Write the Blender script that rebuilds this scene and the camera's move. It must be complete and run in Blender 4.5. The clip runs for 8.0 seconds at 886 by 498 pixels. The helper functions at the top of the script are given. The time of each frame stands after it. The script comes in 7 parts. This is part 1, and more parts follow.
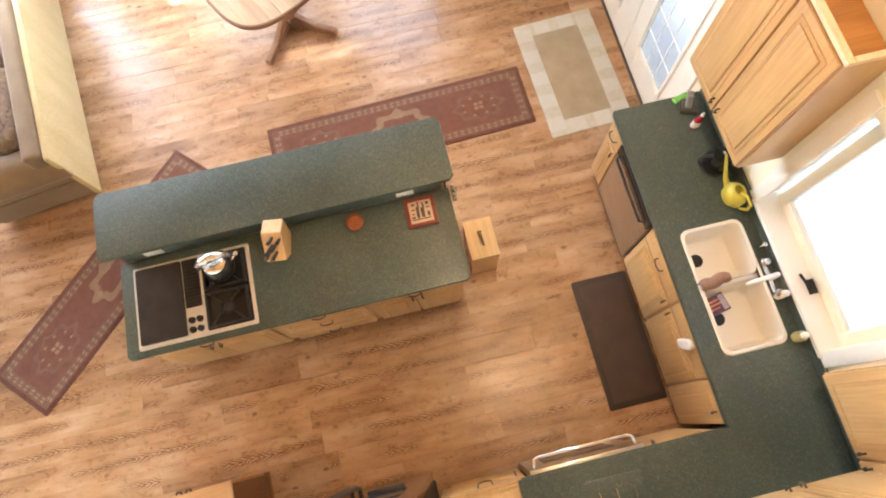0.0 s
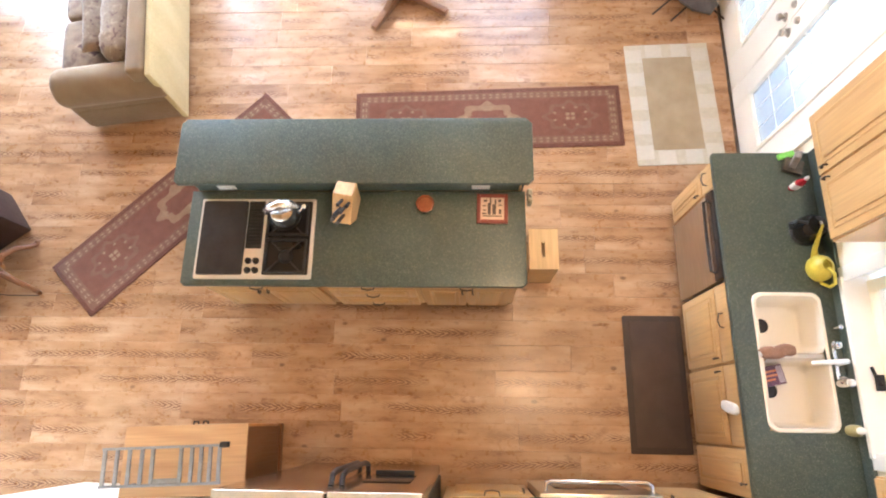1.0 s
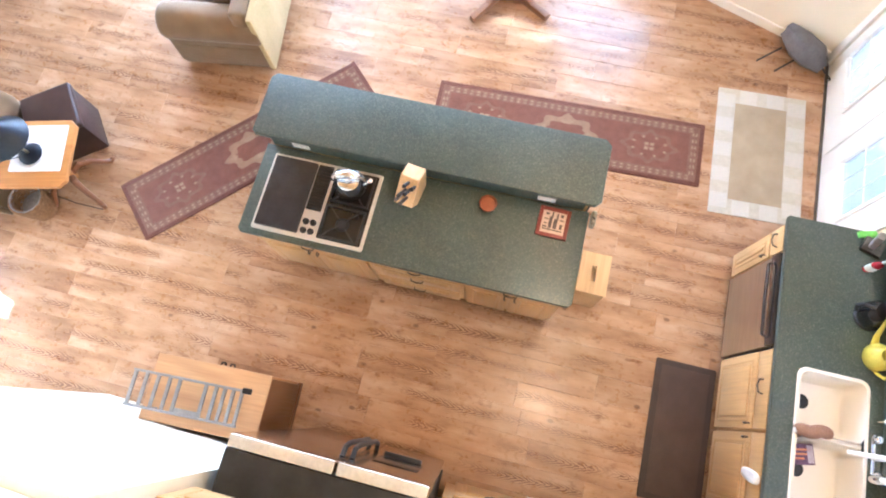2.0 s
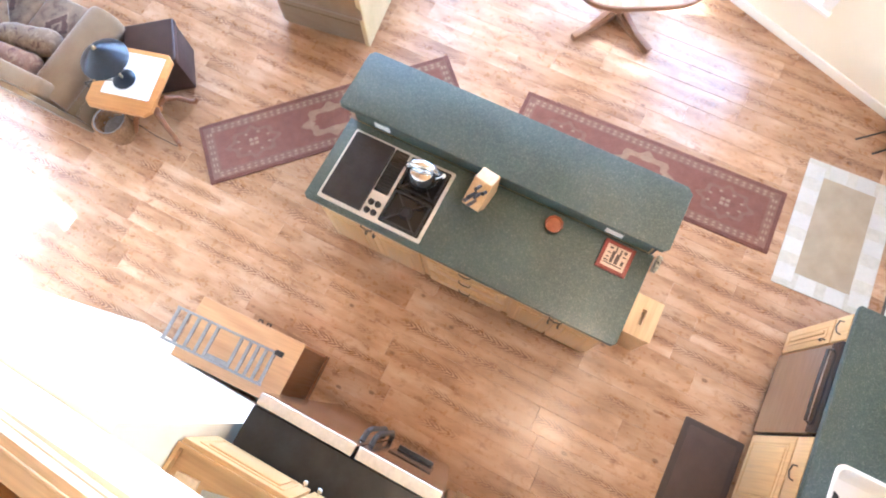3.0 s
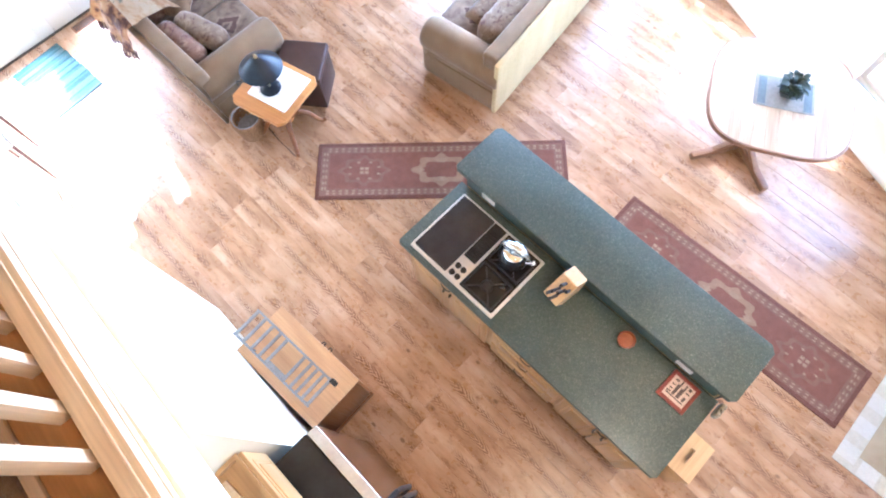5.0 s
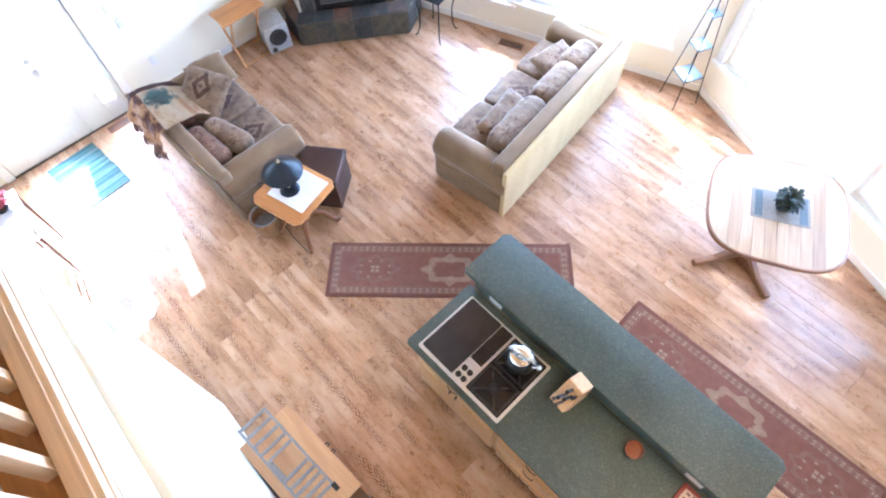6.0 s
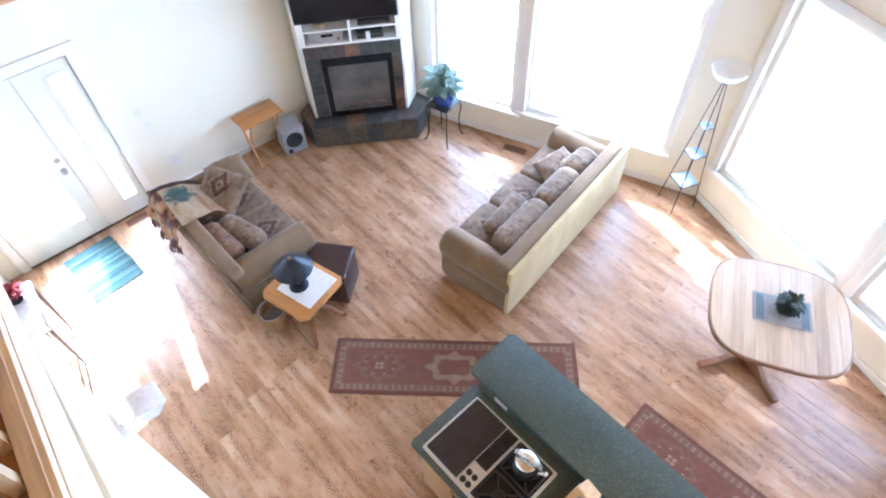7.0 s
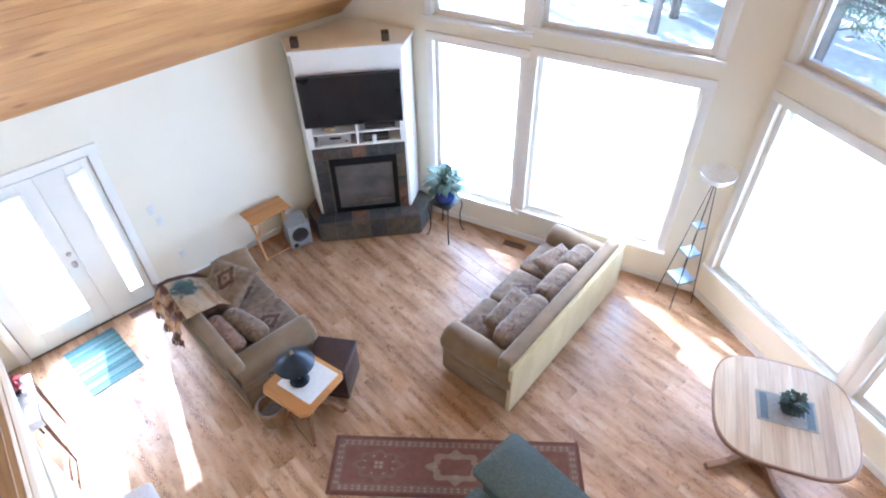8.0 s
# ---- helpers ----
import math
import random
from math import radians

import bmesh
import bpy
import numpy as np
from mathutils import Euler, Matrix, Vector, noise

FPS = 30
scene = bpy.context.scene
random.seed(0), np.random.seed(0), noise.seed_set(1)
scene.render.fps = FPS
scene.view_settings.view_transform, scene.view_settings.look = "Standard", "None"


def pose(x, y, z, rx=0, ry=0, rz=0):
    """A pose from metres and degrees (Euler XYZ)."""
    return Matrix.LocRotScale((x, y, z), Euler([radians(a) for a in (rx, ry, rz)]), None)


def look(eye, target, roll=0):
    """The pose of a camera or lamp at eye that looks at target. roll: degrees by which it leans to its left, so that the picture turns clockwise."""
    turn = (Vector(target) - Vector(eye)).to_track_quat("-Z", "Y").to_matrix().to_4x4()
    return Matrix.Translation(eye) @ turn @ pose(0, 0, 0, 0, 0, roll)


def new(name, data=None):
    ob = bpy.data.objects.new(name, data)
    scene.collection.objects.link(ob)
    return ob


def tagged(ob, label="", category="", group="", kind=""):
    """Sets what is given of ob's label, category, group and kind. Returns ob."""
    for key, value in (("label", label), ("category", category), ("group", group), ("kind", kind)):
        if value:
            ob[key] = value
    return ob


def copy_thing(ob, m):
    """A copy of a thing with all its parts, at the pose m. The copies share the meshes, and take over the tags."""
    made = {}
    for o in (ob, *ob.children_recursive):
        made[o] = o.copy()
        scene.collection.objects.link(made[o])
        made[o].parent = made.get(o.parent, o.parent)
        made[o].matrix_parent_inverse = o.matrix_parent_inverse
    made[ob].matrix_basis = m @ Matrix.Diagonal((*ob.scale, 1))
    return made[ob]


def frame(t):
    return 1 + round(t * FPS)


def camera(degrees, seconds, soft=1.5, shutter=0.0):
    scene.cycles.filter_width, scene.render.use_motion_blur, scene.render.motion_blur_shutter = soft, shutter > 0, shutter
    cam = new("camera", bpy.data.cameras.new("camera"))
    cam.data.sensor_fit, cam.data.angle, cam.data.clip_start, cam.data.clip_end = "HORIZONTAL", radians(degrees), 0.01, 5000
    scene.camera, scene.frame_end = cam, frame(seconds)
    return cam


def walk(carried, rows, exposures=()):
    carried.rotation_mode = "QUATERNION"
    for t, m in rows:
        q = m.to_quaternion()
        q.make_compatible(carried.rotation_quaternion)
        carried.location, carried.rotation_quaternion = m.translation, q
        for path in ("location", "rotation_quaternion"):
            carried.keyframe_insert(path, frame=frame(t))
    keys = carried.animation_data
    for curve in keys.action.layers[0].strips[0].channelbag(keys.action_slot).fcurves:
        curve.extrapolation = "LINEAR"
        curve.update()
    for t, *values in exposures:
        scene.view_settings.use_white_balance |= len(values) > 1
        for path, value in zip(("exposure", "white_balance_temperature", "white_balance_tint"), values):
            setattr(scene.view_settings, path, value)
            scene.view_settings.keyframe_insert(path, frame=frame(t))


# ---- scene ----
cam = camera(74.6, 8.0, soft=2.0)
PATH = [
    (0, (0.213, 1.023, 4.513), (0.271, 1.593, 2.597), -7.9),
    (0.5, (0.142, 1.015, 4.469), (0.132, 1.606, 2.558), -7.7),
    (1, (0.08, 1.056, 4.472), (-0.004, 1.621, 2.556), -7.9),
    (1.5, (0.033, 1.078, 4.491), (-0.117, 1.615, 2.571), -8.4),
    (3, (-0.174, 1.033, 4.47), (-0.488, 1.523, 2.557), -5.7),
    (3.5, (-0.263, 1.037, 4.506), (-0.627, 1.489, 2.592), -5.1),
    (4, (-0.323, 1.046, 4.551), (-0.728, 1.458, 2.636), -5.0),
    (5.5, (-0.423, 1.103, 4.728), (-1.063, 1.66, 2.917), -3.9),
    (6, (-0.432, 1.099, 4.793), (-1.183, 1.754, 3.06), -3.1),
    (6.5, (-0.45, 1.1, 4.865), (-1.299, 1.838, 3.212), -2.5),
    (7, (-0.451, 1.084, 4.908), (-1.392, 1.911, 3.349), -2.0),
    (7.5, (-0.452, 1.061, 4.951), (-1.475, 1.971, 3.494), -1.5),
    (8, (-0.45, 1.047, 5.015), (-1.55, 2.032, 3.666), -1.2),
]
walk(cam, [(t, look(eye, target, roll)) for t, eye, target, roll in PATH],
     exposures=[(0.0, 3.4, 5950, 10), (1.5, 3.78, 5150, 10), (3.5, 3.98, 4580, 10), (5.5, 3.75, 4450, 10), (7.0, 3.17, 4600, 10), (8.0, 2.86, 4600, 10)])

# ---- world and sun ----
SUN_DIR = Vector((0.977 * 0.829, -0.214 * 0.829, -0.559))      # the way the light travels
world = bpy.data.worlds.new("winter_sky")
scene.world = world
world.use_nodes = True
wn = world.node_tree.nodes
sky = wn.new("ShaderNodeTexSky")
sky.sky_type = "NISHITA"
sky.sun_disc = False
sky.dust_density, sky.ozone_density = 3.0, 0.35
sky.sun_elevation = radians(34)
sky.sun_rotation = math.atan2(-SUN_DIR.x, -SUN_DIR.y)
world.node_tree.links.new(sky.outputs[0], wn["Background"].inputs[0])
wn["Background"].inputs[1].default_value = 0.085
sun = new("sun", bpy.data.lights.new("sun", "SUN"))
sun.data.energy, sun.data.angle, sun.data.color = 5.0, radians(0.6), (1.0, 0.95, 0.88)
sun.matrix_world = look((-12, 4, 9), Vector((-12, 4, 9)) + SUN_DIR)


def sky_window(name, centre, towards, w, h, power):
    """Sky light standing in a window's opening."""
    lamp = new(name, bpy.data.lights.new(name, "AREA"))
    lamp.data.shape, lamp.data.size, lamp.data.size_y = "RECTANGLE", w, h
    lamp.data.energy, lamp.data.color = power, (0.87, 0.935, 1.0)
    lamp.matrix_world = look(centre, Vector(centre) + Vector(towards))
    return lamp


NA, NB = Vector((-0.355, 0.935, 0)), Vector((0.355, 0.935, 0))   # outward normals of the two prow walls
sky_window("sky_prow_a", (-3.95, 6.25, 1.35), -NA, 3.9, 2.2, 36)
sky_window("sky_prow_b", (-0.05, 6.25, 1.35), -NB, 3.9, 2.2, 21)
sky_window("sky_patio", (2.85, 3.78, 1.1), (-1, 0, 0), 1.9, 2.0, 1.2)
sky_window("sky_front", (-6.78, 1.0, 1.1), (1, 0, 0), 1.6, 2.0, 2.5)


# recessed ceiling lights over the kitchen side, switched on
DOWNLIGHTS = [(0.95, 1.50), (0.95, 2.85), (0.95, 4.20)]
for (dx_, dy_), watts in zip(DOWNLIGHTS, (6.0, 2.2, 2.0)):
    lamp = new("downlight_bulb", bpy.data.lights.new("downlight_bulb", "AREA"))
    lamp.data.shape, lamp.data.size = "DISK", 0.13
    lamp.data.energy, lamp.data.color = watts, (1.0, 0.66, 0.34)
    lamp.matrix_world = look((dx_, dy_, 4.425), (dx_, dy_, 0.0))

# ---- materials ----
def nodes_of(name):
    m = bpy.data.materials.new(name)
    m.use_nodes = True
    return m, m.node_tree.nodes, m.node_tree.links, m.node_tree.nodes["Principled BSDF"]


def ramp(n, stops):
    r = n.new("ShaderNodeValToRGB")
    el = r.color_ramp.elements
    while len(el) < len(stops):
        el.new(0.5)
    for e, (p, c) in zip(el, stops):
        e.position, e.color = p, (*c, 1)
    return r


def coords(n, l, scale=(1, 1, 1), shuffle=0.0):
    tc, mp = n.new("ShaderNodeTexCoord"), n.new("ShaderNodeMapping")
    mp.inputs["Scale"].default_value = scale
    if shuffle:
        info, mul = n.new("ShaderNodeObjectInfo"), n.new("ShaderNodeMath")
        mul.operation = "MULTIPLY"
        mul.inputs[1].default_value = shuffle
        add = n.new("ShaderNodeVectorMath")
        l.new(info.outputs["Random"], mul.inputs[0])
        l.new(tc.outputs["Object"], add.inputs[0])
        l.new(mul.outputs[0], add.inputs[1])
        l.new(add.outputs[0], mp.inputs["Vector"])
    else:
        l.new(tc.outputs["Object"], mp.inputs["Vector"])
    return mp.outputs[0]


def noise_tex(n, l, vec, scale, detail=3, rough=0.55, distort=0.0):
    t = n.new("ShaderNodeTexNoise")
    t.inputs["Scale"].default_value, t.inputs["Detail"].default_value = scale, detail
    t.inputs["Roughness"].default_value, t.inputs["Distortion"].default_value = rough, distort
    l.new(vec, t.inputs["Vector"])
    return t.outputs["Fac"]


def mixed(n, l, a, b, fac, kind="MIX"):
    m = n.new("ShaderNodeMix")
    m.data_type, m.blend_type = "RGBA", kind
    for sock, v in ((m.inputs["Factor"], fac), (m.inputs[6], a), (m.inputs[7], b)):
        if hasattr(v, "is_linked"):
            l.new(v, sock)
        elif isinstance(v, tuple):
            sock.default_value = (*v, 1)
        else:
            sock.default_value = v
    return m.outputs[2]


def bumped(n, l, p, height, strength, distance=0.01):
    b = n.new("ShaderNodeBump")
    b.inputs["Strength"].default_value, b.inputs["Distance"].default_value = strength, distance
    l.new(height, b.inputs["Height"])
    l.new(b.outputs[0], p.inputs["Normal"])


def surface(name, c1, c2, scale=8.0, rough=0.5, metal=0.0, bump=0.1, fine=60.0, stretch=(1, 1, 1), spec=0.5, sheen=0.0, grain=0.10):
    """Two tones in soft blotches, fine grain over them, and a little relief."""
    m, n, l, p = nodes_of(name)
    v = coords(n, l, stretch)
    big, small = noise_tex(n, l, v, scale, 4), noise_tex(n, l, v, fine, 2)
    r = ramp(n, [(0.3, c1), (0.7, c2)])
    l.new(big, r.inputs[0])
    g = ramp(n, [(0.3, (1 - grain,) * 3), (0.7, (1 + grain * 0.7,) * 3)])
    l.new(small, g.inputs[0])
    l.new(mixed(n, l, r.outputs[0], g.outputs[0], 1.0, "MULTIPLY"), p.inputs["Base Color"])
    p.inputs["Roughness"].default_value, p.inputs["Metallic"].default_value = rough, metal
    p.inputs["Specular IOR Level"].default_value = spec
    if sheen:
        p.inputs["Sheen Weight"].default_value, p.inputs["Sheen Roughness"].default_value = sheen, 0.4
    if bump:
        bumped(n, l, p, small, bump)
    return m


def wood(name, tones, grain_axis="x", rough=0.4, ring=7.0, knots=0.0, vary=0.25, spec=0.5, line=0.5):
    """Sawn boards: cathedral rings drawn out along the grain, streaks, some knots, each board its own tone."""
    m, n, l, p = nodes_of(name)
    ax = "xyz".index(grain_axis)
    long_scale = [1.0, 1.0, 1.0]
    long_scale[ax] = 0.16
    v = coords(n, l, tuple(long_scale), 37.0)
    warp = noise_tex(n, l, v, 2.2, 3, 0.5, 0.4)
    mul = n.new("ShaderNodeMath")
    mul.operation = "MULTIPLY"
    mul.inputs[1].default_value = ring * 6.2832
    l.new(warp, mul.inputs[0])
    sine = n.new("ShaderNodeMath")
    sine.operation = "SINE"
    l.new(mul.outputs[0], sine.inputs[0])
    rings = ramp(n, [(0.35, (0, 0, 0)), (0.92, (1, 1, 1))])
    half = n.new("ShaderNodeMath")
    half.operation = "MULTIPLY_ADD"
    half.inputs[1].default_value = half.inputs[2].default_value = 0.5
    l.new(sine.outputs[0], half.inputs[0])
    l.new(half.outputs[0], rings.inputs[0])
    patch = noise_tex(n, l, v, 1.3, 2)
    where = ramp(n, [(0.42, (0, 0, 0)), (0.62, (1, 1, 1))])
    l.new(patch, where.inputs[0])
    streak_scale = [70.0, 70.0, 70.0]
    streak_scale[ax] = 3.0
    streak = noise_tex(n, l, coords(n, l, tuple(streak_scale), 11.0), 1.0, 2)
    base = ramp(n, [(0.25, tones[0]), (0.55, tones[1]), (0.8, tones[2])])
    l.new(noise_tex(n, l, coords(n, l, tuple(long_scale), 5.0), 3.0, 4), base.inputs[0])
    ringfac = n.new("ShaderNodeMath")
    ringfac.operation = "MULTIPLY"
    l.new(rings.outputs[0], ringfac.inputs[0])
    l.new(where.outputs[0], ringfac.inputs[1])
    ringfac2 = n.new("ShaderNodeMath")
    ringfac2.operation = "MULTIPLY"
    ringfac2.inputs[1].default_value = line
    l.new(ringfac.outputs[0], ringfac2.inputs[0])
    dark = tuple(c * f for c, f in zip(tones[0], (0.55, 0.42, 0.34)))
    col = mixed(n, l, base.outputs[0], dark, ringfac2.outputs[0])
    sr = ramp(n, [(0.3, (0.82, 0.80, 0.78)), (0.7, (1.06, 1.06, 1.06))])
    l.new(streak, sr.inputs[0])
    col = mixed(n, l, col, sr.outputs[0], 0.8, "MULTIPLY")
    if knots:
        ks = [1.0, 1.0, 1.0]
        ks[ax] = 0.5
        vo = n.new("ShaderNodeTexVoronoi")
        vo.inputs["Scale"].default_value = knots
        l.new(coords(n, l, tuple(ks), 23.0), vo.inputs["Vector"])
        kr = ramp(n, [(0.03, (1, 1, 1)), (0.14, (0, 0, 0))])
        l.new(vo.outputs["Distance"], kr.inputs[0])
        km = n.new("ShaderNodeMath")
        km.operation = "MULTIPLY"
        km.inputs[1].default_value = 0.75
        l.new(kr.outputs[0], km.inputs[0])
        col = mixed(n, l, col, tuple(c * f for c, f in zip(tones[0], (0.33, 0.24, 0.2))), km.outputs[0])
    if vary:
        info = n.new("ShaderNodeObjectInfo")
        tr = ramp(n, [(0.0, (1 - vary, 1 - vary * 1.1, 1 - vary * 1.25)), (0.5, (1, 1, 1)), (1.0, (1 + vary * 0.5, 1 + vary * 0.55, 1 + vary * 0.6))])
        l.new(info.outputs["Random"], tr.inputs[0])
        col = mixed(n, l, col, tr.outputs[0], 1.0, "MULTIPLY")
    l.new(col, p.inputs["Base Color"])
    rr = ramp(n, [(0.3, (rough * 0.85,) * 3), (0.7, (rough * 1.15,) * 3)])
    l.new(streak, rr.inputs[0])
    l.new(rr.outputs[0], p.inputs["Roughness"])
    p.inputs["Specular IOR Level"].default_value = spec
    bumped(n, l, p, streak, 0.06, 0.004)
    return m


def speckled(name, base, fleck, dark, scale=220.0, rough=0.35):
    """Laminate with fine pale and dark flecks."""
    m, n, l, p = nodes_of(name)
    v = coords(n, l)
    vo = n.new("ShaderNodeTexVoronoi")
    vo.inputs["Scale"].default_value = scale
    l.new(v, vo.inputs["Vector"])
    sep = n.new("ShaderNodeSeparateColor")
    l.new(vo.outputs["Color"], sep.inputs[0])
    r = ramp(n, [(0.0, dark), (0.3, dark), (0.36, base), (0.84, base), (0.9, fleck), (1.0, fleck)])
    r.color_ramp.interpolation = "CONSTANT"
    l.new(sep.outputs[0], r.inputs[0])
    blot = ramp(n, [(0.3, (0.85, 0.85, 0.85)), (0.7, (1.1, 1.1, 1.1))])
    l.new(noise_tex(n, l, v, 2.5, 4), blot.inputs[0])
    l.new(mixed(n, l, r.outputs[0], blot.outputs[0], 1.0, "MULTIPLY"), p.inputs["Base Color"])
    p.inputs["Roughness"].default_value = rough
    smear = ramp(n, [(0.35, (rough * 0.8,) * 3), (0.7, (rough * 1.3,) * 3)])
    l.new(noise_tex(n, l, v, 5.0, 5), smear.inputs[0])
    l.new(smear.outputs[0], p.inputs["Roughness"])
    return m


def patterned(name, ground, motif, accent, scale=14.0, rough=0.9):
    """Woven cloth with scattered two-tone motifs."""
    m, n, l, p = nodes_of(name)
    v = coords(n, l)
    warped = noise_tex(n, l, v, scale, 3, 0.6, 1.2)
    r = ramp(n, [(0.36, accent), (0.45, ground), (0.56, ground), (0.64, motif)])
    l.new(warped, r.inputs[0])
    weave = noise_tex(n, l, v, 260.0, 1)
    g = ramp(n, [(0.3, (0.75, 0.75, 0.75)), (0.7, (1.15, 1.15, 1.15))])
    l.new(weave, g.inputs[0])
    l.new(mixed(n, l, r.outputs[0], g.outputs[0], 1.0, "MULTIPLY"), p.inputs["Base Color"])
    p.inputs["Roughness"].default_value = rough
    p.inputs["Sheen Weight"].default_value = 0.25
    bumped(n, l, p, weave, 0.3, 0.004)
    return m


def floor_mat():
    """Pine-print laminate: smooth honey ground, a heart line of chevron rings and knots down some boards."""
    m, n, l, p = nodes_of("laminate_pine")

    def math_node(op, a, b=None):
        k = n.new("ShaderNodeMath")
        k.operation = op
        for sock, v in zip(k.inputs, (a, b)):
            if v is None:
                continue
            if hasattr(v, "is_linked"):
                l.new(v, sock)
            else:
                sock.default_value = v
        return k.outputs[0]
    tc, sep, info = n.new("ShaderNodeTexCoord"), n.new("ShaderNodeSeparateXYZ"), n.new("ShaderNodeObjectInfo")
    l.new(tc.outputs["Object"], sep.inputs[0])
    rnd = info.outputs["Random"]
    x, y = sep.outputs["X"], sep.outputs["Y"]
    v = coords(n, l, (1, 1, 1), 53.0)
    drift = noise_tex(n, l, coords(n, l, (1.2, 3, 1), 17.0), 1.6, 2)
    centre = math_node("ADD", math_node("MULTIPLY", drift, 0.07), 0.060)
    off = math_node("ABSOLUTE", math_node("SUBTRACT", y, centre))
    wob = noise_tex(n, l, v, 22.0, 3)
    phase = math_node("ADD", math_node("ADD", math_node("MULTIPLY", x, 120.0), math_node("MULTIPLY", off, 380.0)), math_node("MULTIPLY", wob, 13.0))
    rings = ramp(n, [(0.38, (0, 0, 0)), (0.68, (1, 1, 1))])
    l.new(math_node("ADD", math_node("MULTIPLY", math_node("SINE", phase), 0.5), 0.5), rings.inputs[0])
    band = ramp(n, [(0.014, (1, 1, 1)), (0.040, (0, 0, 0))])
    l.new(off, band.inputs[0])
    along = ramp(n, [(0.44, (0, 0, 0)), (0.53, (1, 1, 1))])
    l.new(noise_tex(n, l, coords(n, l, (1.0, 0.5, 1), 29.0), 1.5, 2), along.inputs[0])
    heart = math_node("MULTIPLY", math_node("MULTIPLY", rings.outputs[0], band.outputs[0]), along.outputs[0])
    base = ramp(n, [(0.28, (0.250, 0.132, 0.062)), (0.48, (0.410, 0.248, 0.132)), (0.72, (0.530, 0.372, 0.245))])
    l.new(noise_tex(n, l, coords(n, l, (0.9, 2.8, 1), 5.0), 2.4, 5, 0.58), base.inputs[0])
    streak = noise_tex(n, l, coords(n, l, (2.0, 70.0, 1), 11.0), 1.0, 2)
    sr = ramp(n, [(0.3, (0.93, 0.92, 0.91)), (0.7, (1.03, 1.03, 1.03))])
    l.new(streak, sr.inputs[0])
    col = mixed(n, l, base.outputs[0], sr.outputs[0], 0.8, "MULTIPLY")
    smudge = ramp(n, [(0.57, (0, 0, 0)), (0.72, (1, 1, 1))])
    l.new(noise_tex(n, l, coords(n, l, (2.2, 4.0, 1), 71.0), 3.0, 5, 0.66), smudge.inputs[0])
    col = mixed(n, l, col, (0.19, 0.082, 0.034), math_node("MULTIPLY", smudge.outputs[0], 0.85))
    col = mixed(n, l, col, (0.125, 0.046, 0.017), math_node("MULTIPLY", heart, 0.85))
    vo = n.new("ShaderNodeTexVoronoi")
    vo.inputs["Scale"].default_value = 3.4
    l.new(coords(n, l, (0.8, 1.3, 1), 23.0), vo.inputs["Vector"])
    kr = ramp(n, [(0.010, (0.25, 0.25, 0.25)), (0.026, (1, 1, 1)), (0.046, (0.7, 0.7, 0.7)), (0.085, (0, 0, 0))])
    l.new(vo.outputs["Distance"], kr.inputs[0])
    col = mixed(n, l, col, (0.075, 0.030, 0.014), math_node("MULTIPLY", kr.outputs[0], 0.8))
    tr = ramp(n, [(0.0, (0.86, 0.84, 0.82)), (0.5, (1, 1, 1)), (1.0, (1.07, 1.08, 1.09))])
    l.new(rnd, tr.inputs[0])
    col = mixed(n, l, col, tr.outputs[0], 1.0, "MULTIPLY")
    l.new(col, p.inputs["Base Color"])
    rr = ramp(n, [(0.3, (0.25, 0.25, 0.25)), (0.7, (0.36, 0.36, 0.36))])
    l.new(wob, rr.inputs[0])
    p.inputs["Specular IOR Level"].default_value = 0.6
    l.new(rr.outputs[0], p.inputs["Roughness"])
    bumped(n, l, p, streak, 0.05, 0.003)
    return m


FLOOR = floor_mat()
MAPLE = wood("maple", [(0.49, 0.295, 0.118), (0.585, 0.385, 0.172), (0.645, 0.445, 0.22)], "z", 0.36, 3.0, 0.0, 0.08, 0.5, 0.18)
MAPLE_X = wood("maple_flat", [(0.49, 0.295, 0.118), (0.585, 0.385, 0.172), (0.645, 0.445, 0.22)], "x", 0.36, 3.0, 0.0, 0.08, 0.5, 0.18)
MAPLE_Y = wood("maple_flat_y", [(0.49, 0.295, 0.118), (0.585, 0.385, 0.172), (0.645, 0.445, 0.22)], "y", 0.36, 3.0, 0.0, 0.08, 0.5, 0.18)
PINE = wood("ceiling_pine", [(0.50, 0.25, 0.08), (0.64, 0.36, 0.13), (0.72, 0.44, 0.18)], "y", 0.45, 4.0, 3.0, 0.15, 0.4, 0.4)
PINE_X = wood("rail_pine", [(0.68, 0.51, 0.31), (0.76, 0.60, 0.40), (0.81, 0.67, 0.48)], "x", 0.42, 4.0, 0.0, 0.12, 0.4, 0.3)
PINE_Z = wood("baluster_pine", [(0.68, 0.51, 0.31), (0.76, 0.60, 0.40), (0.81, 0.67, 0.48)], "z", 0.42, 4.0, 0.0, 0.12, 0.4, 0.3)
OAK = wood("oak", [(0.40, 0.18, 0.05), (0.52, 0.26, 0.08), (0.60, 0.33, 0.12)], "x", 0.38, 5.0, 0.0, 0.1, 0.5, 0.35)
OAK_Y = wood("oak_y", [(0.40, 0.18, 0.05), (0.52, 0.26, 0.08), (0.60, 0.33, 0.12)], "y", 0.38, 5.0, 0.0, 0.1, 0.5, 0.35)
# darker oak copy; on the cabinet sides its colour carries the shade
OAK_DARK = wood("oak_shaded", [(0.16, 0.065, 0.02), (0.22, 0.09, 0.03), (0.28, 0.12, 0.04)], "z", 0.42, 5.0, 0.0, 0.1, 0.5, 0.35)
